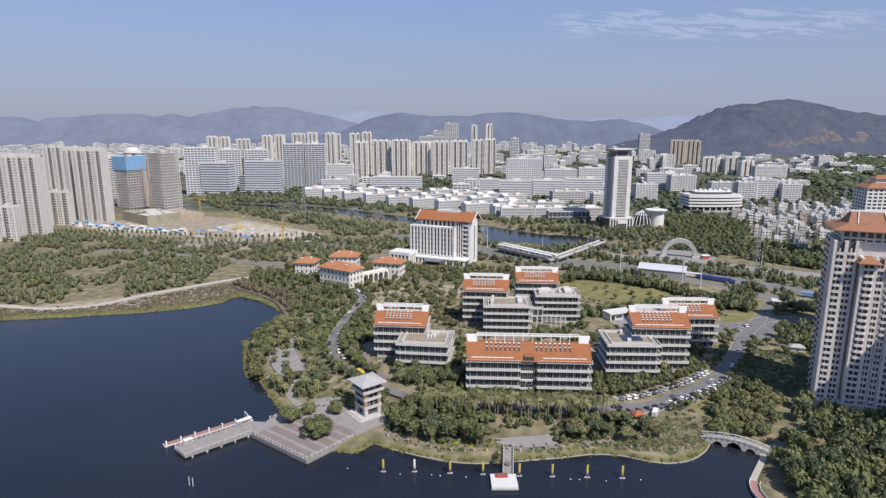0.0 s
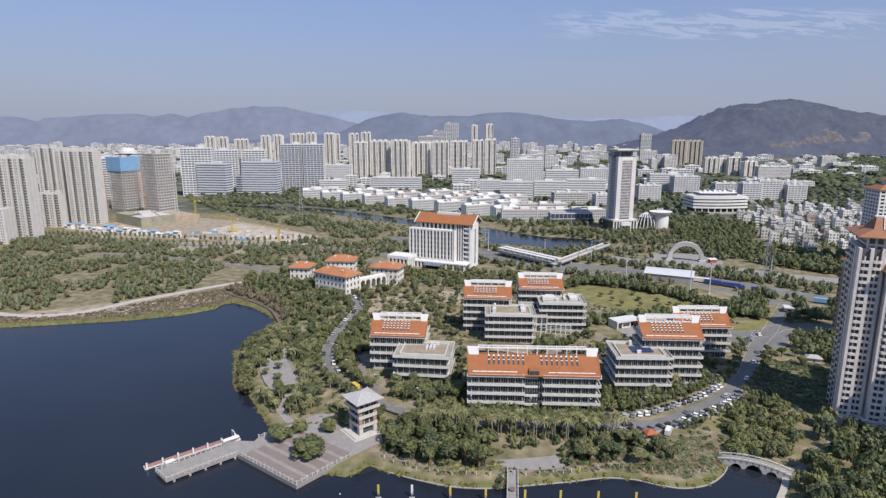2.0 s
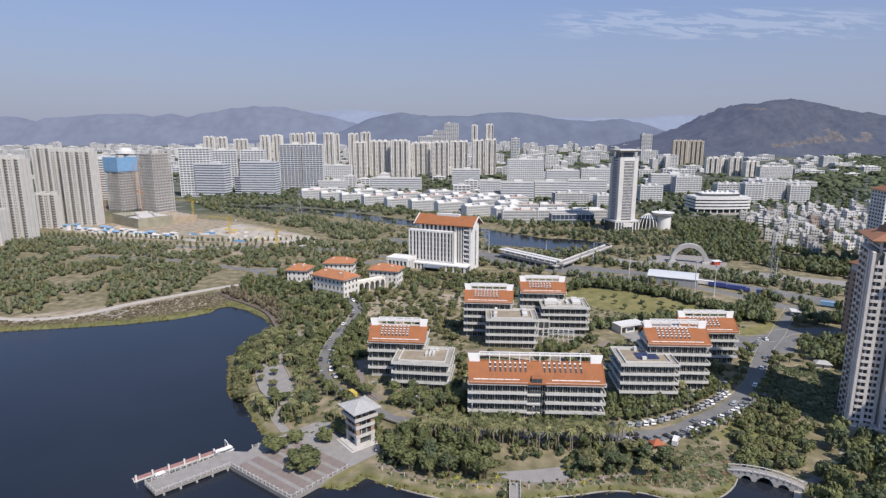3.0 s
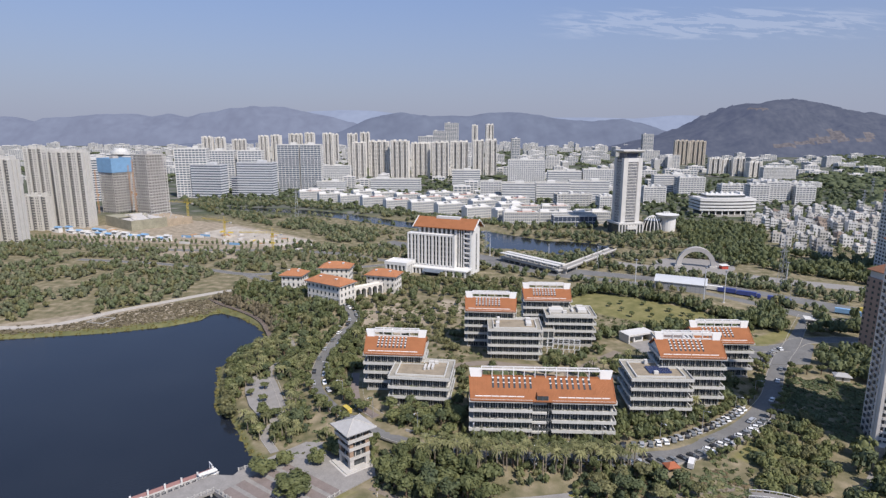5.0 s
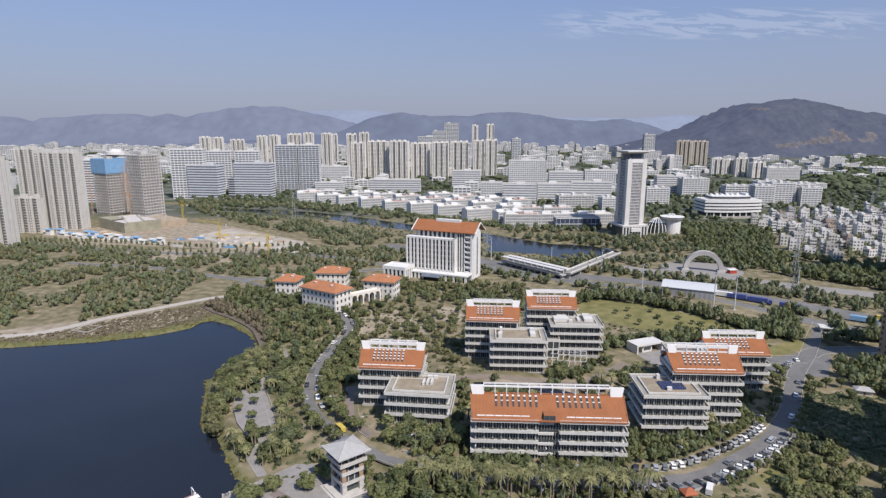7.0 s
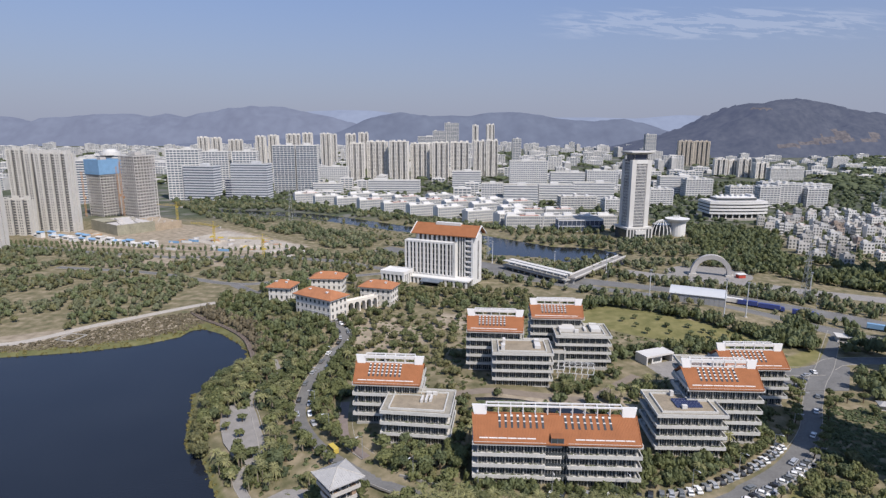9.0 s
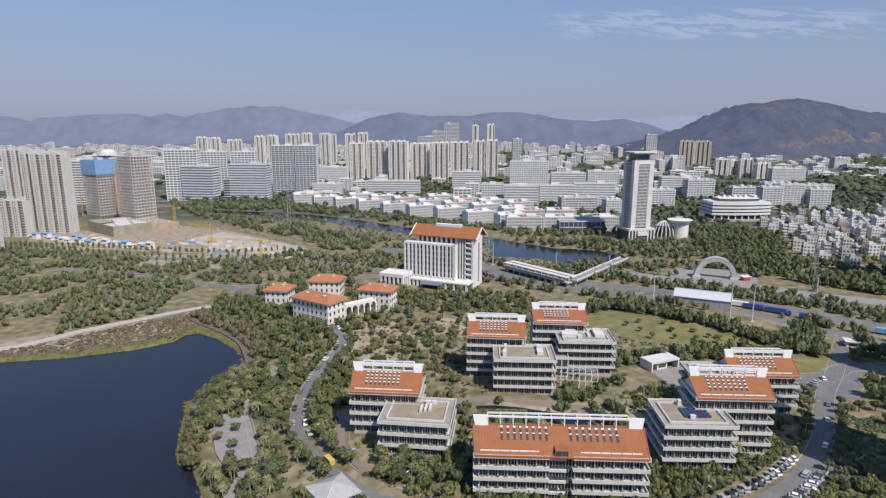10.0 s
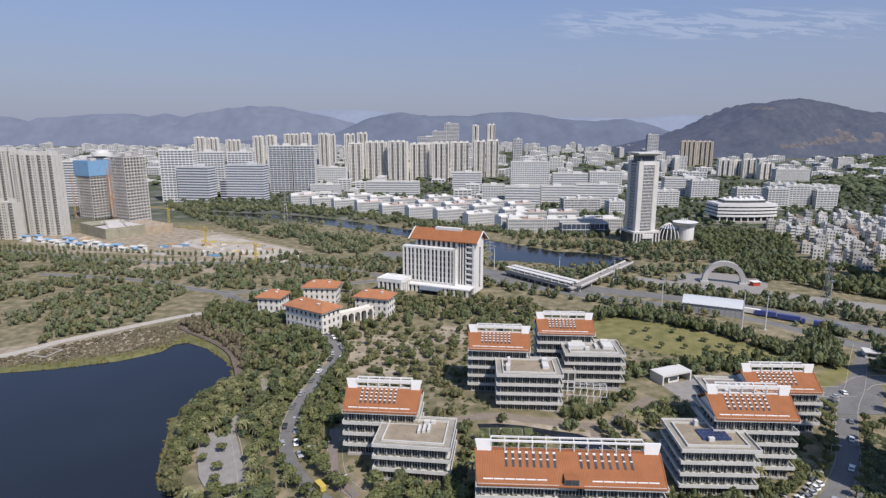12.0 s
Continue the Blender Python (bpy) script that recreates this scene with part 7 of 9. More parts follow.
def crane(x, y, rz, h, jib):
    ob = thing("tower_crane", "yellow lattice tower crane on the building site", "crane", x, y, None, rz, group="cranes on the building site")
    g = Geo()
    for sx in (-0.8, 0.8):
        for sy in (-0.8, 0.8):
            g.beam((sx, sy, 0), (sx, sy, h), 0.16, 4)
    for i in range(int(h / 2.4)):
        for s in (-0.8, 0.8):
            g.beam((-0.8, s, i * 2.4), (0.8, s, i * 2.4 + 2.4), 0.09, 4).beam((s, -0.8, i * 2.4), (s, 0.8, i * 2.4 + 2.4), 0.09, 4)
    part("mast", g, YELLOW, ob)
    g = Geo()
    for s in (-0.6, 0.6):
        g.beam((-jib * 0.3, s, h), (jib, s, h), 0.14, 4)
    g.beam((-jib * 0.1, 0, h + 1.4), (jib, 0, h + 1.2), 0.14, 4)
    for i in range(int(jib / 2.5)):
        g.beam((i * 2.5, 0.6, h), (i * 2.5 + 1.25, 0, h + 1.3), 0.08, 4).beam((i * 2.5 + 2.5, -0.6, h), (i * 2.5 + 1.25, 0, h + 1.3), 0.08, 4)
    part("jib", g, YELLOW, ob)
    part("cab", Geo().box(-1, -1.6, h - 2.4, 1, -0.6, h - 0.2), YELLOW, ob)
    part("counterweight", Geo().box(-jib * 0.3, -0.8, h - 1.8, -jib * 0.3 + 2.5, 0.8, h), GREYCON, ob)
    part("peak", Geo().beam((0, 0, h), (0, 0, h + 5), 0.2, 4).beam((0, 0, h + 5), (jib * 0.7, 0, h + 1.2), 0.06, 4).beam((0, 0, h + 5), (-jib * 0.28, 0, h), 0.06, 4), YELLOW, ob)


crane(-322, 778, 160, 24, 30)
crane(-236, 668, 150, 18, 36)
crane(-165, 600, 172, 17, 34)
# orange hoist masts on the unfinished towers
for x, y, h in ((-434, 858, 66), (-398, 800, 76), (-476, 850, 60)):
    ob = thing("hoist_mast", "orange lattice hoist mast beside an unfinished tower", "hoist", x, y, None, 20, group="hoists on the building site")
    g = Geo()
    for sx in (-0.7, 0.7):
        for sy in (-0.7, 0.7):
            g.beam((sx, sy, 0), (sx, sy, h), 0.18, 4)
    for i in range(int(h / 2.2)):
        g.beam((-0.7, -0.7, i * 2.2), (0.7, -0.7, i * 2.2 + 2.2), 0.12, 4).beam((-0.7, -0.7, i * 2.2), (-0.7, 0.7, i * 2.2 + 2.2), 0.12, 4)
    part("mast", g, HOIST, ob)
    part("cage", Geo().box(0.8, -0.9, h * 0.4, 2.4, 0.9, h * 0.4 + 3), HOIST, ob)
for k in range(26):
    t = k / 25
    x, y = -440 + 150 * t + random.uniform(-3, 3), 700 - 52 * t + random.uniform(-4, 8)
    ob = thing("site_shed", random.choice(("white site shed with blue roof", "white two-storey site cabin")), "shed", x, y, None, -19, group="site sheds")
    h = random.choice((3, 3, 6))
    part("wall", Geo().box(-3.4, -2.4, 0, 3.4, 2.4, h), WHITE, ob)
    part("roof", Geo().hip(-3.8, -2.8, 3.8, 2.8, h + 0.2, h + 1.2, 0.3), random.choice((BLUE, PALE, PALE)), ob)
    part("window", Geo().box(-2.6, -2.46, h - 1.9, 2.6, -2.38, h - 0.9), GLASS, ob)
rs = random.Random(77)
for k in range(48):
    x = rs.uniform(-395, -150)
    y = 690 - (x + 395) * 0.22 + rs.uniform(-14, 30)
    kind = rs.randrange(4)
    if kind == 0:
        ob = thing("rebar_bundle", "rusty bundle of steel bars lying on the site", "steel bars", x, y, None, rs.uniform(0, 90), group="bundles on the building site")
        part("bars", Geo().box(-4, -0.7, 0, 4, 0.7, 0.5).box(-3.6, -0.5, 0.5, 4.2, 0.6, 0.8), HOIST, ob)
    elif kind == 1:
        ob = thing("spoil_heap", "small heap of tan spoil on the site", "heap", x, y, None, rs.uniform(0, 90), group="heaps on the building site")
        part("mound", Geo().hip(-rs.uniform(3, 6), -3, rs.uniform(3, 6), 3, -0.2, rs.uniform(1.0, 2.4), 2.6, inset_y=2.6), RUBBLE, ob)
    elif kind == 2:
        ob = thing("formwork_stack", "stack of pale formwork boards on the site", "stack", x, y, None, rs.uniform(0, 90), group="formwork stacks")
        part("boards", Geo().box(-2.6, -1.6, 0, 2.6, 1.6, 0.8).box(-2.2, -1.4, 0.8, 2.5, 1.5, 1.5), rs.choice((CONC, KERB, PALE)), ob)
    else:
        ob = thing("site_hoarding", "length of pale site hoarding", "fence", x, y - 16, None, -14, group="hoardings on the building site")
        part("panel", Geo().box(-6, -0.12, 0.1, 6, 0.12, 2.4), rs.choice((WHITE, PALE, BLUE)), ob)
        part("post", Geo().box(-6.1, -0.2, 0, -5.9, 0.2, 2.5), METAL, ob)
for k in range(14):
    x, y = -250 + k * 9 + random.uniform(-3, 3), 700 - k * 7.0 + random.uniform(-14, 14)
    ob = thing("material_stack", "low stack of pale building material on the site", "stack", x, y, None, random.uniform(0, 90), group="material stacks")
    part("pile", Geo().box(-3, -1.5, 0, 3, 1.5, 0.9).box(-2.4, -1.2, 0.9, 2.0, 1.1, 1.6), random.choice((KERB, CONC, YELLOW)), ob)


# ---- cars, trucks and street lamps ----
PAINTS = [mat("car_white", (0.75, 0.75, 0.75), 0.3, vary=0.04, spec=0.5), mat("car_silver", (0.45, 0.46, 0.48), 0.3, 0.3, vary=0.05, spec=0.5), mat("car_black", (0.03, 0.03, 0.035), 0.25, vary=0.1, spec=0.5),
          mat("car_grey", (0.16, 0.17, 0.18), 0.3, vary=0.08, spec=0.5), mat("car_red", (0.35, 0.04, 0.03), 0.3, vary=0.08, spec=0.5)]
PAINT_NAMES = ("white", "silver", "black", "grey", "red")
WHEEL = meshed("wheel", Geo().add([(0.32 * math.cos(a0 * math.pi / 5), yy, 0.32 + 0.32 * math.sin(a0 * math.pi / 5)) for yy in (-0.11, 0.11) for a0 in range(10)],
                                  [tuple(range(10)), tuple(range(19, 9, -1))] + [(i, 10 + i, 10 + (i + 1) % 10, (i + 1) % 10) for i in range(10)]), BLACK)


def profile_body(pts, hw, inset=0.0):
    """A lofted body from a side profile of (x, z) points."""
    n = len(pts)
    return Geo().add([(x, -hw, z) for x, z in pts] + [(x, hw, z) for x, z in pts], [tuple(range(n)), tuple(range(2 * n - 1, n - 1, -1))] + [(i, n + i, n + (i + 1) % n, (i + 1) % n) for i in range(n)])


BODY = [meshed("body", profile_body([(-2.2, 0.3), (-2.25, 0.75), (-1.9, 0.95), (1.0, 0.95), (2.1, 0.78), (2.25, 0.5), (2.2, 0.3)], 0.88), p) for p in PAINTS]
ROOFS = [meshed("car_roof", profile_body([(-1.45, 1.38), (-1.3, 1.46), (0.1, 1.46), (0.3, 1.38)], 0.7), p) for p in PAINTS]
CABIN = meshed("cabin_glass", profile_body([(-1.9, 0.95), (-1.4, 1.4), (0.25, 1.4), (1.0, 0.95)], 0.76), GLASS)


def car(x, y, rz, z=None, kind=None):
    k = random.choices(range(5), (5, 4, 5, 5, 0))[0] if kind is None else kind
    ob = thing("car", PAINT_NAMES[k] + " car parked beside the asphalt road", "car", x, y, (float(ground_z(x, y)) + 0.07) if z is None else z, rz, group="parked cars")
    part("body", BODY[k], None, ob)
    part("cabin_glass", CABIN, None, ob)
    part("car_roof", ROOFS[k], None, ob)
    for u in (-1.4, 1.4):
        for v in (-0.82, 0.82):
            placed(part("wheel", WHEEL, None, ob), u, v)


def along(line, s0, s1, step, off, jitter=0.0):
    """Places and headings along a line, with a side offset to its right."""
    out, s = [], 0.0
    nxt = s0
    for (x0, y0), (x1, y1) in zip(line, line[1:]):
        L = math.hypot(x1 - x0, y1 - y0)
        while nxt < s + L and nxt <= s1:
            t = (nxt - s) / L
            a0 = math.atan2(y1 - y0, x1 - x0)
            out.append((x0 + (x1 - x0) * t + math.sin(a0) * off, y0 + (y1 - y0) * t - math.cos(a0) * off, math.degrees(a0)))
            nxt += step + random.uniform(0, jitter)
        s += L
    return out


for x, y, r in along(ring, 70, 265, 6.4, -2.4, 7):
    car(x, y, r)
for x, y, r in along(ring, 95, 280, 7.0, 2.5, 9):
    car(x, y, r + 180)
for x, y, r in along(ring, 372, 478, 3.3, -5.4, 0.8):
    car(x, y, r + 66)
for x, y, r in along(ring, 366, 474, 3.3, 5.4, 0.9):
    car(x, y, r - 66)
for x, y, r in along(ring, 380, 470, 22, 1.6, 14):
    car(x, y, r)
for x, y, r in along(ring, 470, 560, 15, 1.5, 12):
    car(x, y, r)
car(176, 334, 20), car(171, 329, -40), car(182, 338, 80), car(128, 352, 20, kind=0), car(112, 362, 15, kind=0)


def van(x, y, rz, paint, label):
    ob = thing("van", label, "van", x, y, float(ground_z(x, y)) + 0.07, rz)
    part("body", profile_body([(-2.8, 0.35), (-2.85, 2.3), (-2.7, 2.45), (1.7, 2.45), (2.3, 1.5), (2.8, 1.3), (2.85, 0.35)], 0.98), paint, ob)
    part("windscreen", Geo().add([(1.75, -0.85, 2.36), (1.75, 0.85, 2.36), (2.33, 0.85, 1.52), (2.33, -0.85, 1.52), (1.8, -0.85, 2.36), (1.8, 0.85, 2.36), (2.38, 0.85, 1.52), (2.38, -0.85, 1.52)], [(4, 7, 6, 5), (0, 1, 2, 3), (0, 4, 5, 1), (2, 6, 7, 3)]), GLASS, ob)
    for s in (-1, 1):
        part("side_window", Geo().box(-2.3, s * 0.985 - 0.02, 1.5, 1.5, s * 0.985 + 0.02, 2.2), GLASS, ob)
    for u in (-1.8, 1.8):
        for v in (-0.9, 0.9):
            placed(part("wheel", WHEEL, None, ob), u, v)


van(-39.5, 262.5, 128, YELLOW, "yellow van parked on the ring road")
van(88, 226, 60, WHITE, "white van parked by the trees")


def truck(x, y, rz, paint, label):
    ob = thing("truck", label, "truck", x, y, None, rz, group="trucks beside the highway")
    part("trailer", Geo().box(-7.5, -1.3, 1.1, 4.2, 1.3, 3.9), paint, ob)
    part("cab", profile_body([(4.6, 0.6), (4.6, 3.2), (6.4, 3.2), (6.9, 1.9), (6.9, 0.6)], 1.25), paint, ob)
    part("windscreen", Geo().box(6.6, -1.1, 1.95, 6.86, 1.1, 2.6), GLASS, ob)
    part("chassis", Geo().box(-7.3, -0.9, 0.6, 5.0, 0.9, 1.1), BLACK, ob)
    for u in (-6.4, -5.2, 3.0, 5.8):
        for v in (-1.15, 1.15):
            placed(part("wheel", WHEEL, None, ob), u, v).scale = (1.5, 1.5, 1.5)


for k, (x, y, paint, lab) in enumerate(((203, 441, NAVY, "navy"), (214, 434, NAVY, "navy"), (229, 423, NAVY, "navy"), (259, 398, BLUE, "blue"), (285, 392, NAVY, "navy"), (275, 398, YELLOW, "yellow"), (196, 446, WHITE, "white"))):
    truck(x, y, -33, paint, lab + " lorry standing beside the highway")
rg = thing("red_kiosk", "small red kiosk near the arch", "kiosk", 238, 524, None, 10)
part("wall", Geo().box(-3, -2, 0, 3, 2, 3), RED, rg)
part("roof", Geo().box(-3.6, -2.6, 3, 3.6, 2.6, 3.4), WHITE, rg)
foot(79.5, 221, 4, 5), foot(88, 225, 3.5, 4)
tent = thing("tent", "orange tent standing behind the shore trees", "tent", 79.5, 222.5, None, 12)
part("canopy", Geo().hip(-2.4, -2.0, 2.4, 2.0, 2.2, 3.6, 2.0), mat("orange_cloth", (0.34, 0.11, 0.055), 0.8, vary=0.15), tent)
for u in (-2.2, 2.2):
    for v in (-1.8, 1.8):
        part("pole", Geo().cyl(u, v, 0, 2.3, 0.06, n=5), METAL, tent)


def lamp(x, y, rz):
    ob = thing("street_lamp", "slim grey street lamp with one arm", "street lamp", x, y, None, rz, group="street lamps along the roads")
    part("pole", Geo().cyl(0, 0, 0, 9, 0.13, 0.08, 6), METAL, ob)
    arm = part("arm", Geo().beam((0, 0, 8.8), (0, 2.2, 9.4), 0.06, 5), METAL, ob)
    part("lantern", Geo().box(-0.18, 1.9, 9.28, 0.18, 2.9, 9.46), WHITEMETAL, arm)


for x, y, r in along(ring, 60, 560, 24, -4.8):
    lamp(x, y, r + 180)
for x, y, r in along(hwy, 60, 420, 34, -10):
    lamp(x, y, r + 180)

# low pale wall along the front road
wl_line = smooth_line([(-14, 246), (5, 238), (22, 236.2)], 2.5)
ob = thing("garden_wall", "low pale stone wall along the office road", "wall", z=0.0)
part("wall", ribbon(Geo(), wl_line, -0.2, 0.2, -0.3, 0.9), KERB, ob)
wl_line = smooth_line([(72, 236), (92, 243.5), (112, 256), (128, 270), (140, 284)], 2.5)
ob = thing("garden_wall", "low pale stone wall above the parked cars", "wall", z=0.0)
part("wall", ribbon(Geo(), wl_line, -0.25, 0.25, -0.3, 1.2), KERB, ob)
wl_line = smooth_line([(100, 236), (118, 246), (135, 260)], 2.5)
ob = thing("retaining_wall", "pale retaining wall below the car park", "wall", z=0.0)
part("wall", ribbon(Geo(), wl_line, -0.3, 0.3, -1.0, 1.0), KERB, ob)

# ---- old village of narrow white houses ----
VILLAGE = [(326, 590), (350, 650), (372, 715), (385, 790), (425, 830), (540, 875), (680, 880), (640, 720), (560, 600), (480, 560), (400, 545), (350, 560)]
BROWNWALL = mat("house_brown", (0.3, 0.24, 0.2), 0.9, vary=0.25, scale=0.2)
HOUSEWALLS = [BROWNWALL, mat("house_pale", (0.55, 0.53, 0.5), 0.8, vary=0.12, scale=0.2), mat("house_dull", (0.4, 0.39, 0.375), 0.8, vary=0.2, scale=0.2), mat("house_white", (0.6, 0.59, 0.57), 0.8, vary=0.15, scale=0.2), mat("house_grey", (0.33, 0.32, 0.31), 0.85, vary=0.2, scale=0.2), mat("house_cream", (0.5, 0.48, 0.44), 0.85, vary=0.15, scale=0.2)]
placed_houses = []
rnd = random.Random(11)
tries = 0
while len(placed_houses) < 205 and tries < 9000:
    tries += 1
    x, y = rnd.uniform(315, 680), rnd.uniform(545, 880)
    if not inside(VILLAGE, x, y) or any((x - a0) ** 2 + (y - b0) ** 2 < 95 for a0, b0 in placed_houses) or (x < 395 and y < 640 and rnd.random() < 0.6):
        continue
    placed_houses.append((x, y))
    w, d, nf = rnd.uniform(5, 11), rnd.uniform(5, 10), rnd.choice((2, 2, 3, 3, 3, 4))
    h = nf * 3.2
    ob = thing("village_house", rnd.choice(("narrow white village house with flat roof", "narrow weathered village house with roof terrace")), "house", x, y, None, rnd.uniform(-20, 10) + rnd.choice((0, 0, 90)), group="village houses")
    foot(x, y, w / 2, d / 2)
    wm = rnd.choices(HOUSEWALLS, (2, 5, 3, 5, 2, 3))[0]
    part("wall", Geo().box(-w / 2, -d / 2, 0, w / 2, d / 2, h).ring(-w / 2, -d / 2, w / 2, d / 2, h, h + 0.9, 0.25).box(-w * 0.4, 0, h, 0, d * 0.4, h + 2.6), wm, ob)
    g = Geo()
    for i in range(nf):
        for k in range(3):
            u = -w / 2 + w * (k + 0.5) / 3
            g.box(u - 0.75, -d / 2 - 0.06, i * 3.2 + 1.0, u + 0.75, -d / 2 + 0.06, i * 3.2 + 2.5)
            v = -d / 2 + d * (k + 0.5) / 3
            g.box(-w / 2 - 0.06, v - 0.7, i * 3.2 + 1.0, -w / 2 + 0.06, v + 0.7, i * 3.2 + 2.5)
    part("window_grid", g, GLASS, ob)["kind"] = "stuff"
    part("roof", Geo().box(-w / 2 + 0.25, -d / 2 + 0.25, h - 0.02, w / 2 - 0.25, d / 2 - 0.25, h + 0.12), TILED if rnd.random() < 0.2 else DECK, ob)

# ---- the town beyond ----
def town(name, label, x0, x1, y0, y1, count, hmin, hmax, wmin, wmax, seed, skip=()):
    r = random.Random(seed)
    walls, glass = Geo(), Geo()
    done = 0
    while done < count:
        y = math.sqrt(r.uniform(y0 * y0, y1 * y1))
        x = r.uniform(x0, x1) * y / y1
        done += 1
        if on_foot(x, y, 22) or any(inside(p, x, y) for p in skip):
            continue
        w, d, h = r.uniform(wmin, wmax), r.uniform(12, 22), hmin + (hmax - hmin) * r.random() ** 2.2
        a0 = radians(r.choice((-8, -4, 2, 86)) + r.uniform(-3, 3))
        c, s = math.cos(a0), math.sin(a0)
        def put(g, bx):
            k = len(g.v)
            g.box(*bx)
            g.v[k:] = [(x + px * c - py * s, y + px * s + py * c, pz) for px, py, pz in g.v[k:]]
        put(glass, (-w / 2 + 0.4, -d / 2 + 0.4, 0, w / 2 - 0.4, d / 2 - 0.4, h - 0.5))
        n = max(1, int(h / 3.8))
        for i in range(n + 1):
            put(walls, (-w / 2, -d / 2, max(0, i * h / n - 1.0), w / 2, d / 2, min(h, i * h / n + 0.9)))
        m = max(2, int(w / 7))
        for k in range(m + 1):
            u = -w / 2 + (w - 1.6) * k / m
            put(walls, (u, -d / 2 + 0.02, 0, u + 1.6, d / 2 - 0.02, h - 0.01))
        put(walls, (-w * 0.2, -d * 0.2, h, w * 0.15, d * 0.25, h + 2.5))
    ob = thing(name, label, "town", z=0.0, kind="stuff")
    part("walls", walls, PALE, ob)["kind"] = "stuff"
    part("glazing", glass, BLUEGLASS, ob)["kind"] = "stuff"


town("town_blocks", "crowd of pale low blocks across the town", -1150, 1150, 1010, 1500, 130, 8, 24, 18, 50, 4, skip=[[(430, 820), (2000, 820), (2000, 1420), (560, 1420)]])
town("town_blocks", "crowd of pale blocks in the distance", -1800, 900, 1500, 2300, 260, 10, 42, 20, 60, 5)
town("town_blocks", "far pale town under the mountains", -2900, 1300, 2300, 3250, 330, 10, 40, 25, 80, 6)
town("town_blocks", "far pale town below the wooded hill", 900, 1900, 1500, 2300, 60, 6, 20, 20, 60, 8)

# ---- plants ----
def leaf_cloud(rng, blobs, count, size, flat=0.95, loose=0.55):
    """Many small leaf clumps spread over the skins of several blobs; arrays of vertices and quads."""
    vs = np.zeros((count * 4, 3))
    for i in range(count):
        cx, cy, cz, rx, rz = blobs[rng.randrange(len(blobs))]
        th, ph = rng.uniform(0, 2 * math.pi), math.acos(rng.uniform(-0.55, 1.0))
        k = rng.uniform(0.8, 1.14)
        n = np.array((math.sin(ph) * math.cos(th), math.sin(ph) * math.sin(th), math.cos(ph)))
        c = np.array((cx, cy, cz)) + n * np.array((rx, rx, rz)) * k
        q = n * flat + np.array((0, 0, 0.35)) + np.array([rng.uniform(-1, 1) for _ in range(3)]) * loose
        q /= np.linalg.norm(q)
        u = np.cross(q, (0.31, 0.77, 0.56))
        u /= np.linalg.norm(u)
        w = np.cross(q, u)
        s = size * rng.uniform(0.6, 1.3)
        t = s * rng.uniform(0.5, 1.0)
        vs[4 * i:4 * i + 4] = c - u * s - w * t * 0.4, c - u * s * 0.2 + w * t, c + u * s + w * t * 0.3, c + u * s * 0.1 - w * t
    return vs, np.arange(count * 4).reshape(-1, 4)


def core_balls(blobs, shrink, seg=6, rings=4):
    vs, fs = [], []
    for cx, cy, cz, rx, rz in blobs:
        k = len(vs)
        for j in range(rings + 1):
            ph = math.pi * j / rings
            for i in range(seg):
                th = 2 * math.pi * (i + 0.5 * (j % 2)) / seg
                vs.append((cx + rx * shrink * math.sin(ph) * math.cos(th), cy + rx * shrink * math.sin(ph) * math.sin(th), cz + rz * shrink * math.cos(ph)))
        for j in range(rings):
            for i in range(seg):
                fs.append((k + j * seg + i, k + (j + 1) * seg + i, k + (j + 1) * seg + (i + 1) % seg, k + j * seg + (i + 1) % seg))
    return np.array(vs), np.array(fs)


def crown_arrays(seed, nblob, count, size, spread=1.0, tall=1.0, solid=5, seg=6, rings=3, shrink=0.72):
    """A crown about 1 unit in radius, standing on z = 0."""
    r = random.Random(seed)
    blobs = [(0, 0, 0.75 * tall, 0.62, 0.55 * tall)]
    for i in range(nblob):
        a0 = 2 * math.pi * (i + r.uniform(-0.3, 0.3)) / nblob
        d = r.uniform(0.35, 0.62) * spread
        blobs.append((d * math.cos(a0), d * math.sin(a0), r.uniform(0.45, 1.0) * tall, r.uniform(0.3, 0.5) * (6.0 / max(6, nblob)) ** 0.5, r.uniform(0.26, 0.42) * tall * (6.0 / max(6, nblob)) ** 0.5))
    v1, f1 = leaf_cloud(r, blobs, count, size)
    v2, f2 = core_balls(blobs[:solid], shrink, seg, rings)
    return np.concatenate([v1, v2]), np.concatenate([f1, f2 + len(v1)])


def to_mesh(name, vs, fs, material):
    m = bpy.data.meshes.new(name)
    m.from_pydata(vs.tolist(), [], fs.tolist())
    m.polygons.foreach_set("use_smooth", np.ones(len(fs), bool))
    m.materials.append(material)
    return m


def limb_mesh(seed, h, r0, material):
    """A tapered trunk with a few limbs, up to height h."""
    r = random.Random(seed)
    g = Geo().cyl(0, 0, -0.6, h * 0.6, r0, r0 * 0.7, 6)
    for i in range(4):
        a0 = 2 * math.pi * i / 4 + r.uniform(-0.4, 0.4)
        g.beam((0, 0, h * r.uniform(0.4, 0.58)), (math.cos(a0) * h * 0.3, math.sin(a0) * h * 0.3, h * r.uniform(0.85, 1.05)), r0 * 0.38, 5)
    return meshed("trunk", g, material)


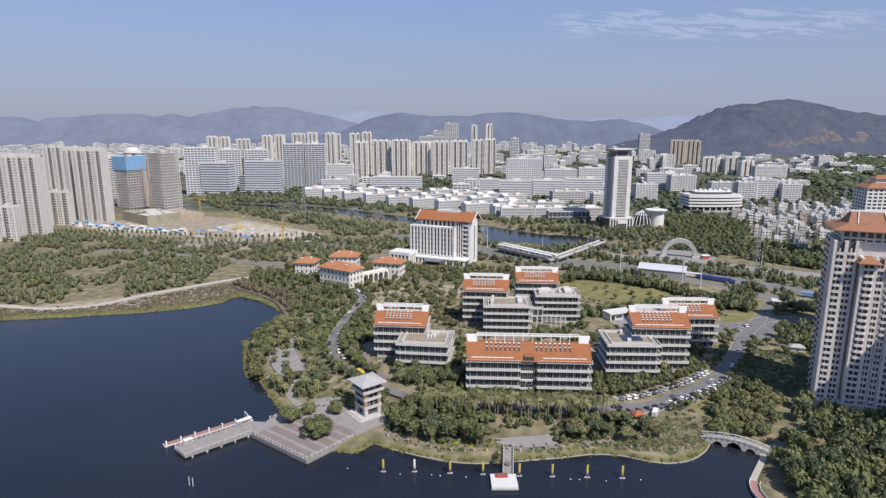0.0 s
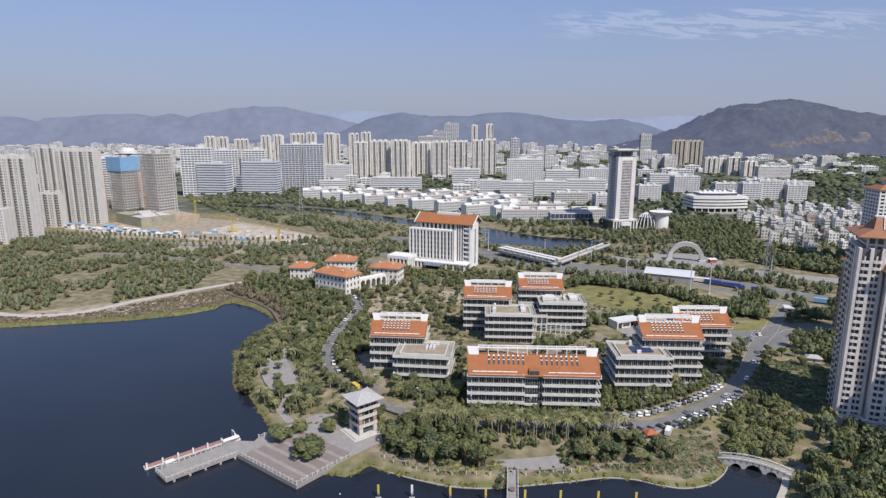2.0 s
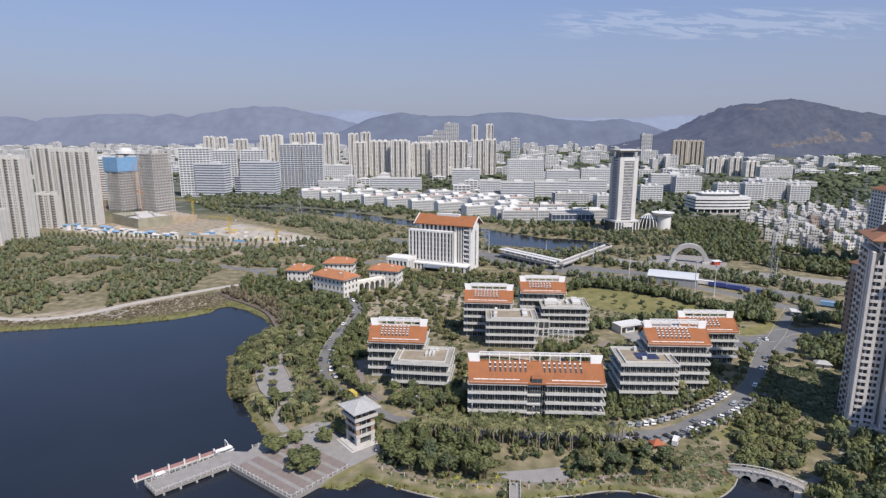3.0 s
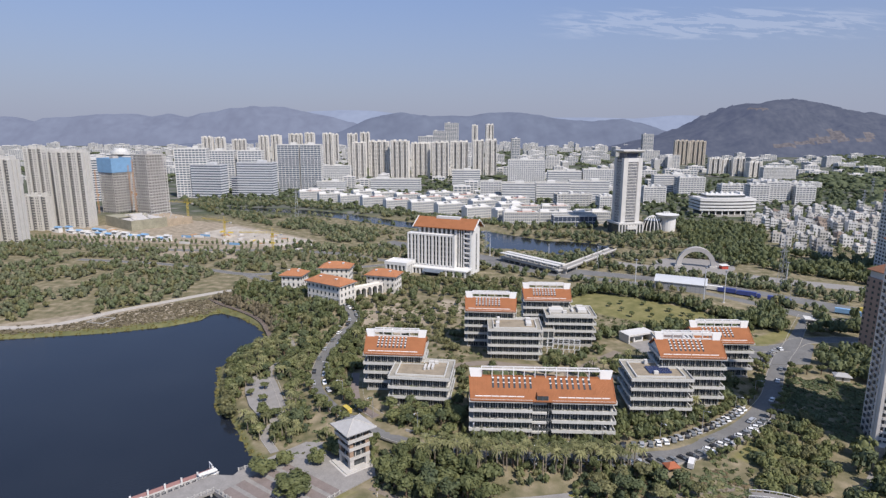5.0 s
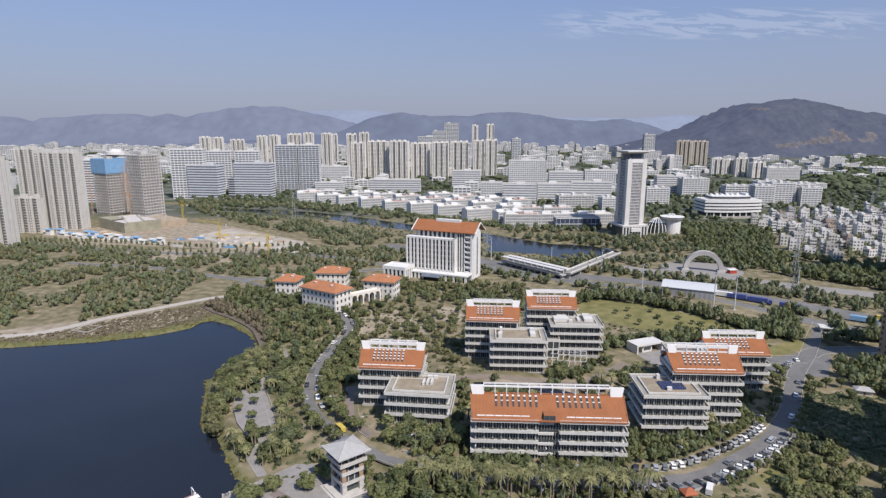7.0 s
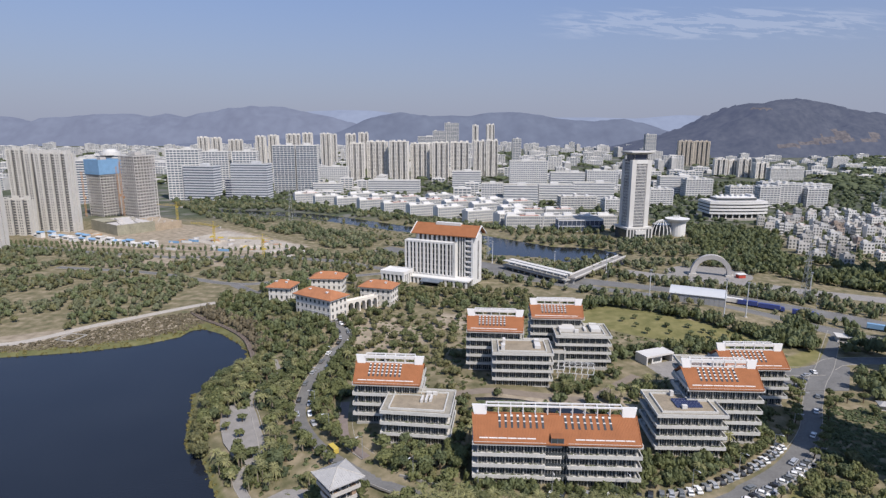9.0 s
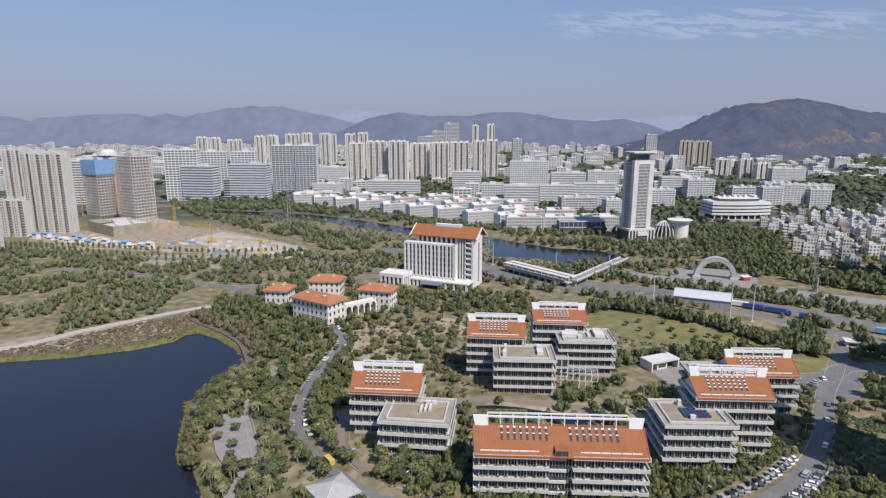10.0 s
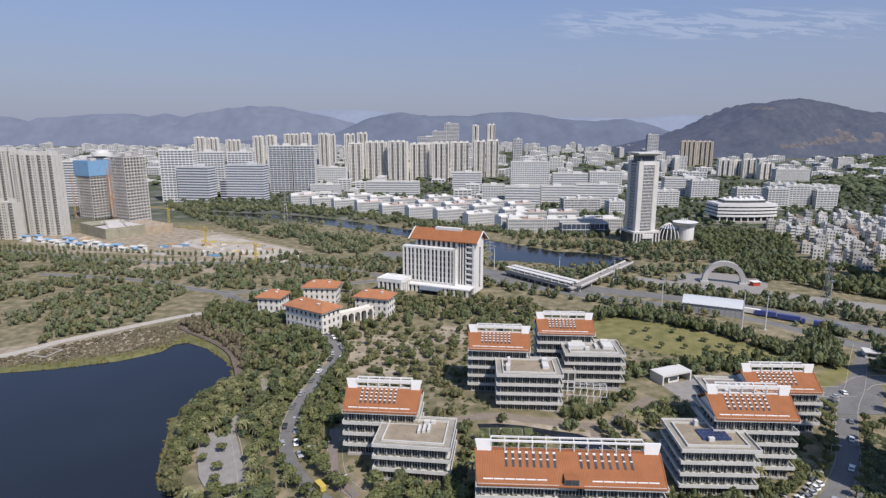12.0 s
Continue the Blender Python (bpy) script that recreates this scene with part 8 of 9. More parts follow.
TREES = {}
for kind, material, specs in (("broad", LEAF, [(1, 10, 430, 0.13, 1.1, 1.0), (2, 11, 440, 0.13, 1.25, 0.9), (3, 9, 420, 0.135, 1.0, 1.1)]),
                              ("dark", LEAFDARK, [(4, 10, 430, 0.13, 1.1, 1.0), (5, 12, 440, 0.13, 1.2, 1.1)]),
                              ("dry", LEAFDRY, [(6, 9, 520, 0.11, 1.1, 0.9), (7, 10, 520, 0.12, 1.2, 1.0)])):
    for seed, nb, cnt, size, sp, tl in specs:
        vs, fs = crown_arrays(seed, nb, cnt, size, sp, tl)
        TREES.setdefault(kind, []).append((to_mesh("crown", vs, fs, material), limb_mesh(seed, 1.0, 0.07, BARK)))


for seed in (8, 9):
    TREES.setdefault("dome", []).append((to_mesh("crown", *crown_arrays(seed, 16, 1900, 0.07, 1.0, 1.05), LEAF), limb_mesh(seed, 1.0, 0.07, BARK)))


def frond_crown(seed, n, length, droop, width):
    """Arching palm fronds, each a folded strip narrowing to its tip with notched edges."""
    r = random.Random(seed)
    vs, fs = [], []
    for i in range(n):
        a0 = 2 * math.pi * i / n * 2.4 + r.uniform(-0.2, 0.2)
        lift = r.uniform(0.1, 1.25)
        L = length * r.uniform(0.8, 1.1)
        dx, dy = math.cos(a0), math.sin(a0)
        prev = None
        for k in range(5):
            t = k / 4
            rad = L * t * math.cos(lift * (1 - t * 0.6)) * (0.9 if t < 1 else 0.85)
            z = L * (math.sin(lift) * t - droop * t * t)
            w = width * (0.35 + 1.2 * t) * (1 - t * t) + 0.04
            row = len(vs)
            vs += [(dx * rad - dy * w, dy * rad + dx * w, z - w * 0.5), (dx * rad, dy * rad, z), (dx * rad + dy * w, dy * rad - dx * w, z - w * 0.5)]
            if prev is not None:
                fs += [(prev, prev + 1, row + 1, row), (prev + 1, prev + 2, row + 2, row + 1)]
            prev = row
    return np.array(vs), np.array(fs)


PALMS = []
for seed, n, L, dr in ((21, 34, 3.0, 0.75), (22, 38, 2.7, 0.6), (23, 32, 3.2, 0.85)):
    vs, fs = frond_crown(seed, n, L, dr, 0.2)
    g = Geo().cyl(0, 0, -0.6, 1.0, 0.26, 0.2, 7)
    PALMS.append((to_mesh("fronds", vs, fs, PALMLEAF), meshed("trunk", g, PALEBARK)))
SHRUB = [to_mesh("shrub", *crown_arrays(s, 4, 150, 0.2, 0.9, 0.8), m) for s, m in ((31, LEAF), (32, LEAFDARK), (33, LEAFDRY))]

TREE_LABELS = {"dome": "clipped dome-shaped green tree on the plaza", "broad": "broad-leaved green park tree with rounded clumps", "dark": "dark green dense tree with full crown", "dry": "yellowish thin-leaved tree on dry grass"}


def tree(kind, x, y, r, h, rng, low=False):
    ob = thing("tree", TREE_LABELS[kind], "tree", x, y, None, rng.uniform(0, 360), group="park trees")
    crown, trunk = rng.choice(TREES[kind])
    t = part("trunk", trunk, None, ob)
    t.scale = (h * 0.8, h * 0.8, h * 0.62)
    c = part("crown", crown, None, ob)
    c.location, c.scale = (0, 0, h * (0.02 if low else 0.28)), (r, r, h * (0.68 if low else 0.5))


def palm(x, y, h, rng, s=1.2):
    ob = thing("palm_tree", "palm with arching fronds and pale trunk", "palm tree", x, y, None, rng.uniform(0, 360), group="palms by the lake")
    crown, trunk = rng.choice(PALMS)
    t = part("trunk", trunk, None, ob)
    t.scale = (s, s, h)
    c = part("fronds", crown, None, ob)
    c.location, c.scale = (0, 0, h), (s, s, s)


def free(x, y, pad):
    return not on_foot(x, y, pad) and not near_road(x, y, pad)


def spread(poly, step, rng, jitter=0.42):
    xs, ys = [p[0] for p in poly], [p[1] for p in poly]
    y = min(ys)
    row = 0
    while y < max(ys):
        x = min(xs) + (row % 2) * step / 2
        while x < max(xs):
            px, py = x + rng.uniform(-jitter, jitter) * step, y + rng.uniform(-jitter, jitter) * step
            if inside(poly, px, py):
                yield px, py
            x += step
        y += step * 0.87
        row += 1


rng = random.Random(5)
count = 0


MASSED = {"broad": [], "dark": [], "dry": []}


def plant(poly, step, mix, size, height, pad=2.0, chance=1.0, joined=False):
    """Trees and palms over an area; mix: kind and weight. joined: kept for the woods too dense to count."""
    global count
    kinds, weights = zip(*mix)
    for x, y in spread(poly, step, rng):
        if rng.random() > chance or not free(x, y, pad) or float(ground_z(x, y)) < -0.75:
            continue
        k = rng.choices(kinds, weights)[0]
        if joined and k != "palm":
            MASSED[k].append((x, y, rng.uniform(*size), rng.uniform(*height)))
            continue
        count += 1
        if k == "palm":
            palm(x, y, rng.uniform(*height) * 0.72, rng, rng.uniform(0.8, 1.12))
        else:
            tree(k, x, y, rng.uniform(*size), rng.uniform(*height), rng)


WEST = [(-66, 238), (-78, 252), (-90, 273), (-102, 300), (-108, 322), (-100, 342), (-90, 350), (-66, 340), (-67, 300), (-62, 275), (-52, 256), (-56, 243)]
plant(WEST, 3.8, [("palm", 6), ("broad", 2), ("dark", 1)], (2.2, 3.4), (5, 8), 0.5)
plant([(-52, 254), (-44, 242), (-24, 236), (0, 231), (30, 227), (30, 219), (-2, 222), (-14, 226), (-24, 236)], 5.0, [("palm", 5), ("broad", 3)], (2.4, 3.4), (6, 9), 1.6)
plant([(-22, 220), (-18, 207), (0, 201), (18, 201), (18, 218), (0, 222), (-14, 226)], 5.6, [("broad", 5), ("dark", 2)], (3.0, 4.4), (7, 10), 0.5)
plant([(-8, 224), (24, 219.5), (60, 219.5), (88, 228), (84, 230), (60, 226.6), (24, 226.6), (-6, 231)], 2.7, [("palm", 1)], (2.2, 3.0), (9.5, 12), 0.2)
plant([(46, 206), (62, 204), (84, 207), (90, 222), (72, 224), (50, 219)], 5.2, [("broad", 3), ("dark", 3), ("dry", 2)], (2.4, 3.8), (5, 8), 0.8, 0.75)
plant([(-52, 262), (-42, 262), (-40, 300), (-44, 345), (-50, 362), (-53, 345), (-55, 318), (-52, 292)], 5.0, [("broad", 4), ("palm", 1)], (1.8, 2.8), (4.5, 6.5), 1.2)
plant([(-34, 252), (-20, 245), (4, 235), (8, 239), (8, 262), (-22, 262)], 5.0, [("broad", 3), ("dark", 2)], (2.2, 3.4), (5, 7.5), 1.0)
plant([(8, 234.2), (64, 233.6), (64, 238), (8, 239)], 3.1, [("broad", 3), ("dark", 2)], (1.5, 2.3), (3.6, 5.6), 0.1, 0.9, joined=True)
plant([(68, 238), (88, 246), (120, 266), (140, 300), (122, 300), (104, 262), (78, 258), (66, 256)], 5.0, [("broad", 3), ("dark", 2), ("palm", 1)], (2.0, 3.2), (4, 7), 1.0, joined=True)
plant([(5, 262), (70, 262), (74, 306), (52, 306), (20, 304), (-6, 296), (0, 285)], 4.8, [("broad", 4), ("palm", 2), ("dry", 1), ("dark", 2)], (1.6, 2.8), (3.4, 6.0), 0.8, 0.85, joined=True)
plant([(48, 304), (52, 316), (80, 330), (106, 324), (92, 298)], 4.4, [("palm", 3), ("broad", 3), ("dark", 2)], (1.6, 2.6), (3.6, 6.5), 0.6, 0.9, joined=True)
plant([(-48, 306), (-34, 302), (8, 305), (10, 345), (42, 352), (46, 400), (10, 425), (-40, 410), (-62, 396), (-48, 370)], 7.0, [("dry", 6), ("broad", 3)], (2.0, 3.3), (3.4, 5.4), 0.8, 0.68, joined=True)
plant([(80, 338), (88, 360), (120, 366), (160, 374), (186, 374), (176, 356), (150, 356), (128, 358), (100, 352)], 6.0, [("dark", 4), ("broad", 3)], (2.6, 4.2), (5.5, 9), 1.0, joined=True)
plant([(76, 434), (111, 452), (130, 438), (168, 402), (192, 378), (210, 372), (196, 364), (182, 374), (163, 394), (122, 430), (108, 442), (84, 426)], 4.4, [("dark", 5), ("broad", 4), ("dry", 1)], (2.6, 4.0), (6, 9), 0.5, joined=True)
plant([(84, 414), (118, 424), (156, 390), (178, 374), (154, 370), (112, 390)], 9, [("dark", 2), ("broad", 2)], (1.4, 2.4), (2.6, 4.2), 0.5, 0.6)
plant([(104, 214), (118, 206), (130, 212), (150, 240), (150, 268), (138, 262), (118, 240)], 4.0, [("broad", 4), ("dry", 3), ("dark", 1)], (1.8, 3.4), (3, 6), 0.5, 0.85, joined=True)
plant([(108, 150), (120, 196), (134, 208), (152, 232), (162, 226), (172, 220), (186, 196), (196, 168), (188, 130), (120, 110)], 6.0, [("dark", 4), ("broad", 3)], (3.2, 5.0), (7, 12), 1.0, joined=True)
plant([(200, 292), (214, 280), (250, 330), (235, 332), (210, 330), (198, 338), (188, 312)], 6.5, [("dark", 4), ("broad", 2)], (3.2, 4.6), (7, 11), 1.0, joined=True)
plant([(176, 374), (196, 364), (206, 378), (222, 398), (206, 404), (190, 392)], 6.0, [("dark", 4), ("broad", 1)], (3.0, 4.4), (7, 10), 0.3, joined=True)
plant([(206, 358), (250, 356), (300, 330), (330, 340), (270, 385), (236, 392)], 7.5, [("dark", 4), ("broad", 2)], (3.4, 5.0), (7, 11), 1.5, joined=True)
plant([(-92, 352), (-66, 345), (-60, 380), (-78, 402), (-105, 435), (-135, 468), (-158, 470), (-150, 440), (-134, 416), (-112, 394), (-98, 370)], 6.0, [("broad", 4), ("dark", 3), ("dry", 2), ("palm", 1)], (2.4, 3.6), (5, 8), 1.0, joined=True)
plant([(-66, 405), (-48, 376), (-44, 405), (10, 432), (44, 412), (78, 440), (60, 480), (30, 486), (-20, 492), (-60, 500), (-70, 470), (-56, 448)], 7.4, [("broad", 4), ("dark", 2), ("dry", 4)], (2.4, 3.8), (4.5, 7.5), 1.2, 0.85, joined=True)
plant([(-132, 478), (-104, 445), (-88, 425), (-66, 408), (-60, 420), (-92, 455), (-100, 480), (-60, 505), (-110, 512)], 6.4, [("broad", 3), ("dark", 4)], (2.8, 4.0), (6, 9), 1.0, joined=True)
# street trees on both sides of the ring road
for off in (-4.9, 5.0):
    for x, y, r0 in along(ring, 60, 300, 4.6, off, 2.0):
        if y > 330 and not on_foot(x, y, 0.5):
            MASSED["broad"].append((x, y, rng.uniform(1.9, 2.8), rng.uniform(4.6, 6.6)))
        elif not on_foot(x, y, 0.5):
            tree("broad", x, y, rng.uniform(1.9, 2.8), rng.uniform(4.6, 6.6), rng)
for off in (-9.4, 9.6):
    for x, y, r0 in along(ring, 366, 480, 4.4, off, 2.0):
        if not on_foot(x, y, 0.5):
            tree("broad", x, y, rng.uniform(1.5, 2.2), rng.uniform(3.6, 5.2), rng)
for off in (-5.4, 5.6):
    for x, y, r0 in along(ring, 478, 545, 6.5, off, 2.5):
        if not on_foot(x, y, 0.5):
            tree("broad", x, y, rng.uniform(1.7, 2.5), rng.uniform(4.4, 6.4), rng)
# the round plaza trees and willows standing on the lake edge
for x, y, r, h in ((-48.5, 210.5, 8.2, 8.8), (-62, 221.5, 5.8, 7.4), (-56, 228, 4.2, 5.8), (-45, 228.5, 4.4, 6.4), (-37, 233, 4.6, 6.8), (-41, 236, 4.2, 6.4)):
    tree("dome", x, y, r, h, rng, True)
for x, y in ((150, 319), (156, 313), (147, 308), (170, 303), (177, 306), (184, 306), (196, 302), (203, 300), (180, 294), (163, 322), (141, 320)):
    tree("broad", x, y, 2.6, 5.6, rng)
for x, y in ((-88, 291), (-85, 281), (-81, 288), (-78, 276), (-76, 268)):
    tree("broad", x, y, 2.0, 4.6, rng)
for x, y, r, h in ((-88, 264, 3.6, 6.0), (-95, 282, 3.2, 5.4), (-102, 303, 3.6, 5.6), (-105, 318, 3.8, 5.6), (-101, 334, 3.4, 5.4)):
    tree("dry", x, y, r, h, rng)
for x, y in ((18.5, 192.5), (19.5, 195)):
    tree("dark", x, y, 1.5, 2.4, rng)
# staked white-trunk saplings along the shore
for x, y, r0 in along(smooth_line([(-22, 208.5), (-8, 202.5), (12, 198.5), (36, 199), (60, 203), (82, 199), (94, 203)], 2.0), 1, 130, 3.0, 0, 2.0):
    ob = thing("staked_sapling", "thin sapling held by pale stakes on the shore", "sapling", x, y + rng.uniform(-1, 1.5), None, rng.uniform(0, 90), group="saplings on the shore")
    part("stakes", Geo().beam((-0.28, 0.1, -0.2), (-0.06, 0, 1.5), 0.04, 4).beam((0.26, 0.15, -0.2), (0.06, 0, 1.4), 0.04, 4).beam((0, -0.1, -0.2), (0.03, 0, 2.4), 0.06, 4), CREAM, ob, "pale wooden stakes")
    c = part("crown", SHRUB[rng.randrange(3)], None, ob)
    c.location, c.scale = (0, 0, 1.9), (0.55, 0.55, 1.0)


def mass(name, label, points, kinds, material, seed):
    """Joined plants too many to count: copies of small crowns at points (x, y, radius, height)."""
    r = random.Random(seed)
    V, F, k = [], [], 0
    for x, y, rad, h in points:
        vs, fs = kinds[r.randrange(len(kinds))]
        a0 = r.uniform(0, 6.28)
        c, s = math.cos(a0), math.sin(a0)
        w = np.empty_like(vs)
        w[:, 0] = x + (vs[:, 0] * c - vs[:, 1] * s) * rad
        w[:, 1] = y + (vs[:, 0] * s + vs[:, 1] * c) * rad
        w[:, 2] = float(ground_z(x, y)) - 0.3 + vs[:, 2] * h * 0.72
        V.append(w), F.append(fs + k)
        k += len(vs)
    if not V:
        return
    V, F = np.concatenate(V), np.concatenate(F)
    m = bpy.data.meshes.new(name)
    m.vertices.add(len(V)), m.loops.add(F.size), m.polygons.add(len(F))
    m.vertices.foreach_set("co", V.astype(np.float32).ravel())
    m.loops.foreach_set("vertex_index", F.astype(np.int32).ravel())
    m.polygons.foreach_set("loop_start", np.arange(0, F.size, 4, dtype=np.int32))
    m.polygons.foreach_set("use_smooth", np.ones(len(F), bool))
    m.update(calc_edges=True)
    m.materials.append(material)
    tagged(new(name, m), label, "trees", kind="stuff")


LOW = [crown_arrays(s, 5, 36, 0.24, 1.1, 1.0, 3, 5, 3, 0.94) for s in (41, 42, 43, 44)]
TINY = [crown_arrays(s, 2, 7, 0.4, 1.0, 0.9, 2, 5, 3, 1.0) for s in (51, 52)]
UNDER = [crown_arrays(s, 3, 22, 0.4, 1.1, 0.6, 1, 5, 3) for s in (61, 62)]


def area(poly, step, size, height, pad=2.0, chance=1.0, patch=0.0, seed=0.0):
    out = []
    for x, y in spread(poly, step, rng, 0.5):
        if rng.random() > chance or float(ground_z(x, y)) < -0.6 or not free(x, y, pad):
            continue
        if patch and noise.noise(Vector((x / 38, y / 38, seed))) < patch - 0.5:
            continue
        k = rng.random()
        out.append((x, y, size[0] + (size[1] - size[0]) * k, height[0] + (height[1] - height[0]) * rng.uniform(0.5 * k, 1)))
    return out


def split(points, shares):
    out = [[] for _ in shares]
    for p in points:
        out[rng.choices(range(len(shares)), shares)[0]].append(p)
    return out


MID = [crown_arrays(s, 8, 118, 0.175, 1.1, 1.0, 5, 5, 3, 0.9) for s in (45, 46, 47)]
FINE = [crown_arrays(s, 11, 240, 0.155, 1.15, 1.0, 5, 6, 3) for s in (81, 82, 83)]
for k, material, label, seed in (("broad", LEAF, "green trees on the bank beside the residential tower", 25), ("dark", LEAFDARK, "dark trees on the bank beside the residential tower", 26), ("dry", LEAFDRY, "yellowish trees on the bank below the car park", 27)):
    mass("bank_trees", label, [p for p in MASSED[k] if p[0] > 100 and p[1] < 270], FINE, material, seed)
    MASSED[k] = [p for p in MASSED[k] if not (p[0] > 100 and p[1] < 270)]
mass("grove", "green trees between the villas and the offices", MASSED["broad"], MID, LEAF, 21)
mass("grove", "dark trees between the villas and the offices", MASSED["dark"], MID, LEAFDARK, 22)
mass("grove", "yellowish orchard trees on dry ground", MASSED["dry"], MID, LEAFDRY, 23)
PARK = [(-520, 640), (-430, 640), (-340, 612), (-250, 590), (-165, 592), (-100, 578), (-40, 548), (-60, 510), (-120, 520), (-160, 500), (-150, 470), (-170, 440), (-200, 420), (-225, 396), (-262, 382), (-330, 386), (-560, 372)]
a1, a2, a3 = split(area(PARK, 6.6, (1.9, 3.7), (3.5, 7.0), 1.5, 0.85, 0.36, 2.0), (5, 4, 3))
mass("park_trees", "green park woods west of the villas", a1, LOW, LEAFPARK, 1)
mass("park_trees", "dark park woods west of the villas", a2, LOW, LEAFDARK, 2)
mass("park_trees", "yellowish park trees west of the villas", a3, LOW, LEAFDRY, 3)
NORTH = [(-165, 592), (-100, 578), (-40, 548), (-30, 520), (30, 516), (60, 500), (90, 480), (120, 466), (150, 440), (190, 420), (240, 400), (262, 420), (230, 500), (260, 540), (250, 640), (262, 672), (160, 735), (70, 745), (-30, 830), (-140, 905), (-230, 960), (-330, 1000), (-420, 980), (-330, 860), (-240, 770), (-120, 660)]
# the canal's near bank carries only low scrub, so that the water shows
NEARBANK = [(-345, 900), (-191, 842), (-137, 800), (-57, 738), (2, 700), (38, 668), (50, 640), (100, 600), (112, 560), (60, 575), (20, 610), (-20, 660), (-80, 710), (-160, 775), (-240, 830), (-345, 880)]
belt = [(x, y, r0 * 0.6, 1.8) if inside(NEARBANK, x, y) else (x, y, r0, h) for x, y, r0, h in area(NORTH, 7.5, (2.3, 4.2), (4, 8), 2.0, 0.93, 0.26, 5.0)]
b1, b2, b3 = split(belt, (4, 4, 2))
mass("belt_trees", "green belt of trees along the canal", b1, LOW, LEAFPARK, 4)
mass("belt_trees", "dark belt of trees along the canal", b2, LOW, LEAFDARK, 5)
mass("belt_trees", "yellowish trees along the canal", b3, LOW, LEAFDRY, 6)
EASTW = [(232, 560), (262, 540), (290, 500), (330, 460), (420, 410), (560, 420), (560, 560), (460, 545), (400, 540), (345, 555), (312, 590), (345, 660), (372, 715), (330, 770), (290, 760), (262, 690)]
c1, c2 = split(area(EASTW, 6.6, (2.0, 5.4), (4, 10), 2.0, 0.92, 0.2, 9.0), (3, 2))
mass("east_woods", "green woods on the slope beside the village", c1, LOW, LEAF, 7)
mass("east_woods", "dark woods on the slope beside the village", c2, LOW, LEAFDARK, 8)
EASTH = [(200, 470), (215, 440), (232, 402), (262, 396), (300, 372), (420, 320), (440, 400), (340, 445), (262, 500), (236, 500)]
f1, f2 = split(area(EASTH, 6.0, (1.8, 3.4), (4, 7.5), 1.0, 0.8, 0.22, 3.0), (2, 3))
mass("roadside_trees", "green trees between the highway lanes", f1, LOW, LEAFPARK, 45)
mass("roadside_trees", "dark trees between the highway lanes", f2, LOW, LEAFDARK, 46)
mass("village_trees", "dark trees between the village houses", area(VILLAGE, 10, (2.2, 3.6), (4.5, 7.5), 0.6, 0.7), LOW, LEAFDARK, 9)
TOWNTREES = [(-420, 985), (-230, 965), (-30, 850), (150, 780), (300, 780), (420, 800), (470, 840), (620, 830), (900, 1100), (800, 1350), (500, 1300), (300, 1320), (-200, 1330), (-500, 1250)]
mass("town_trees", "dark street trees between the town blocks", area(TOWNTREES, 17, (4, 7), (6, 11), 2.0, 0.8), TINY, LEAFDARK, 10)
FOREST = [(560, 830), (700, 1000), (800, 1380), (860, 1480), (1000, 1500), (1300, 2100), (1500, 2380), (2300, 2380), (1900, 1500), (1200, 800), (800, 640), (640, 700)]
mass("hill_forest", "dark forest at the foot of the hill", area(FOREST, 31, (11, 19), (9, 16), 2.0, 0.9), TINY, LEAFDARK, 11)
FARG = [(-1900, 1400), (-600, 1250), (300, 1330), (700, 1420), (1000, 2300), (1500, 3200), (-2800, 3200)]
mass("distant_trees", "distant tree clumps among the town", area(FARG, 72, (12, 24), (8, 14), 4.0, 0.8), TINY, LEAFDARK, 12)
row = [(x, y, rng.uniform(1.2, 2.2), rng.uniform(4, 7)) for off in (-7, 7) for x, y, r0 in along(smooth_line([(-430, 655), (-340, 622), (-250, 600), (-165, 600), (-100, 585), (-60, 560)], 4.0), 0, 420, 6.5, off, 2.0)]
row += [(x, y, rng.uniform(1.2, 2.2), rng.uniform(4, 7)) for x, y, r0 in along(smooth_line([(-470, 668), (-380, 660), (-290, 640), (-210, 628), (-150, 640)], 4.0), 0, 360, 5.0, 0, 2.0)]
mass("street_trees", "rows of small dark street trees along the park road", row, LOW, LEAFDARK, 24)
row = [(x + rng.uniform(-3, 3), y + rng.uniform(-3, 3), rng.uniform(2.4, 4.0), rng.uniform(6, 10)) for off in (7, 12) for x, y, r0 in along(smooth_line([(-235, 975), (-192, 950), (-40, 842), (66, 762), (76, 745), (200, 742)], 4.0), 0, 520, 7.5, off, 4.0)]
mass("canal_trees", "dark trees in front of the white shop houses", row, LOW, LEAFDARK, 44)
# understorey that fills the planted strips between the single trees
STRIPS = [WEST, [(-52, 254), (-44, 242), (-24, 236), (0, 231), (60, 227), (84, 230), (84, 208), (40, 204), (0, 203), (-20, 210), (-26, 232)], [(-54, 262), (-40, 262), (-36, 300), (-42, 352), (-52, 366), (-55, 318)], [(-34, 252), (4, 235), (64, 233), (90, 246), (124, 268), (140, 300), (66, 256), (8, 262)]]
u1, u2, u3 = split([q for p in STRIPS for q in area(p, 3.4, (1.2, 2.2), (2.0, 4.4), 0.4, 0.7)], (4, 3, 1))
mass("understorey", "green bushes between the lakeside trees", u1, LOW, LEAF, 31)
mass("understorey", "dark bushes between the lakeside trees", u2, LOW, LEAFDARK, 32)
mass("understorey", "yellowish bushes between the lakeside trees", u3, LOW, LEAFDRY, 33)
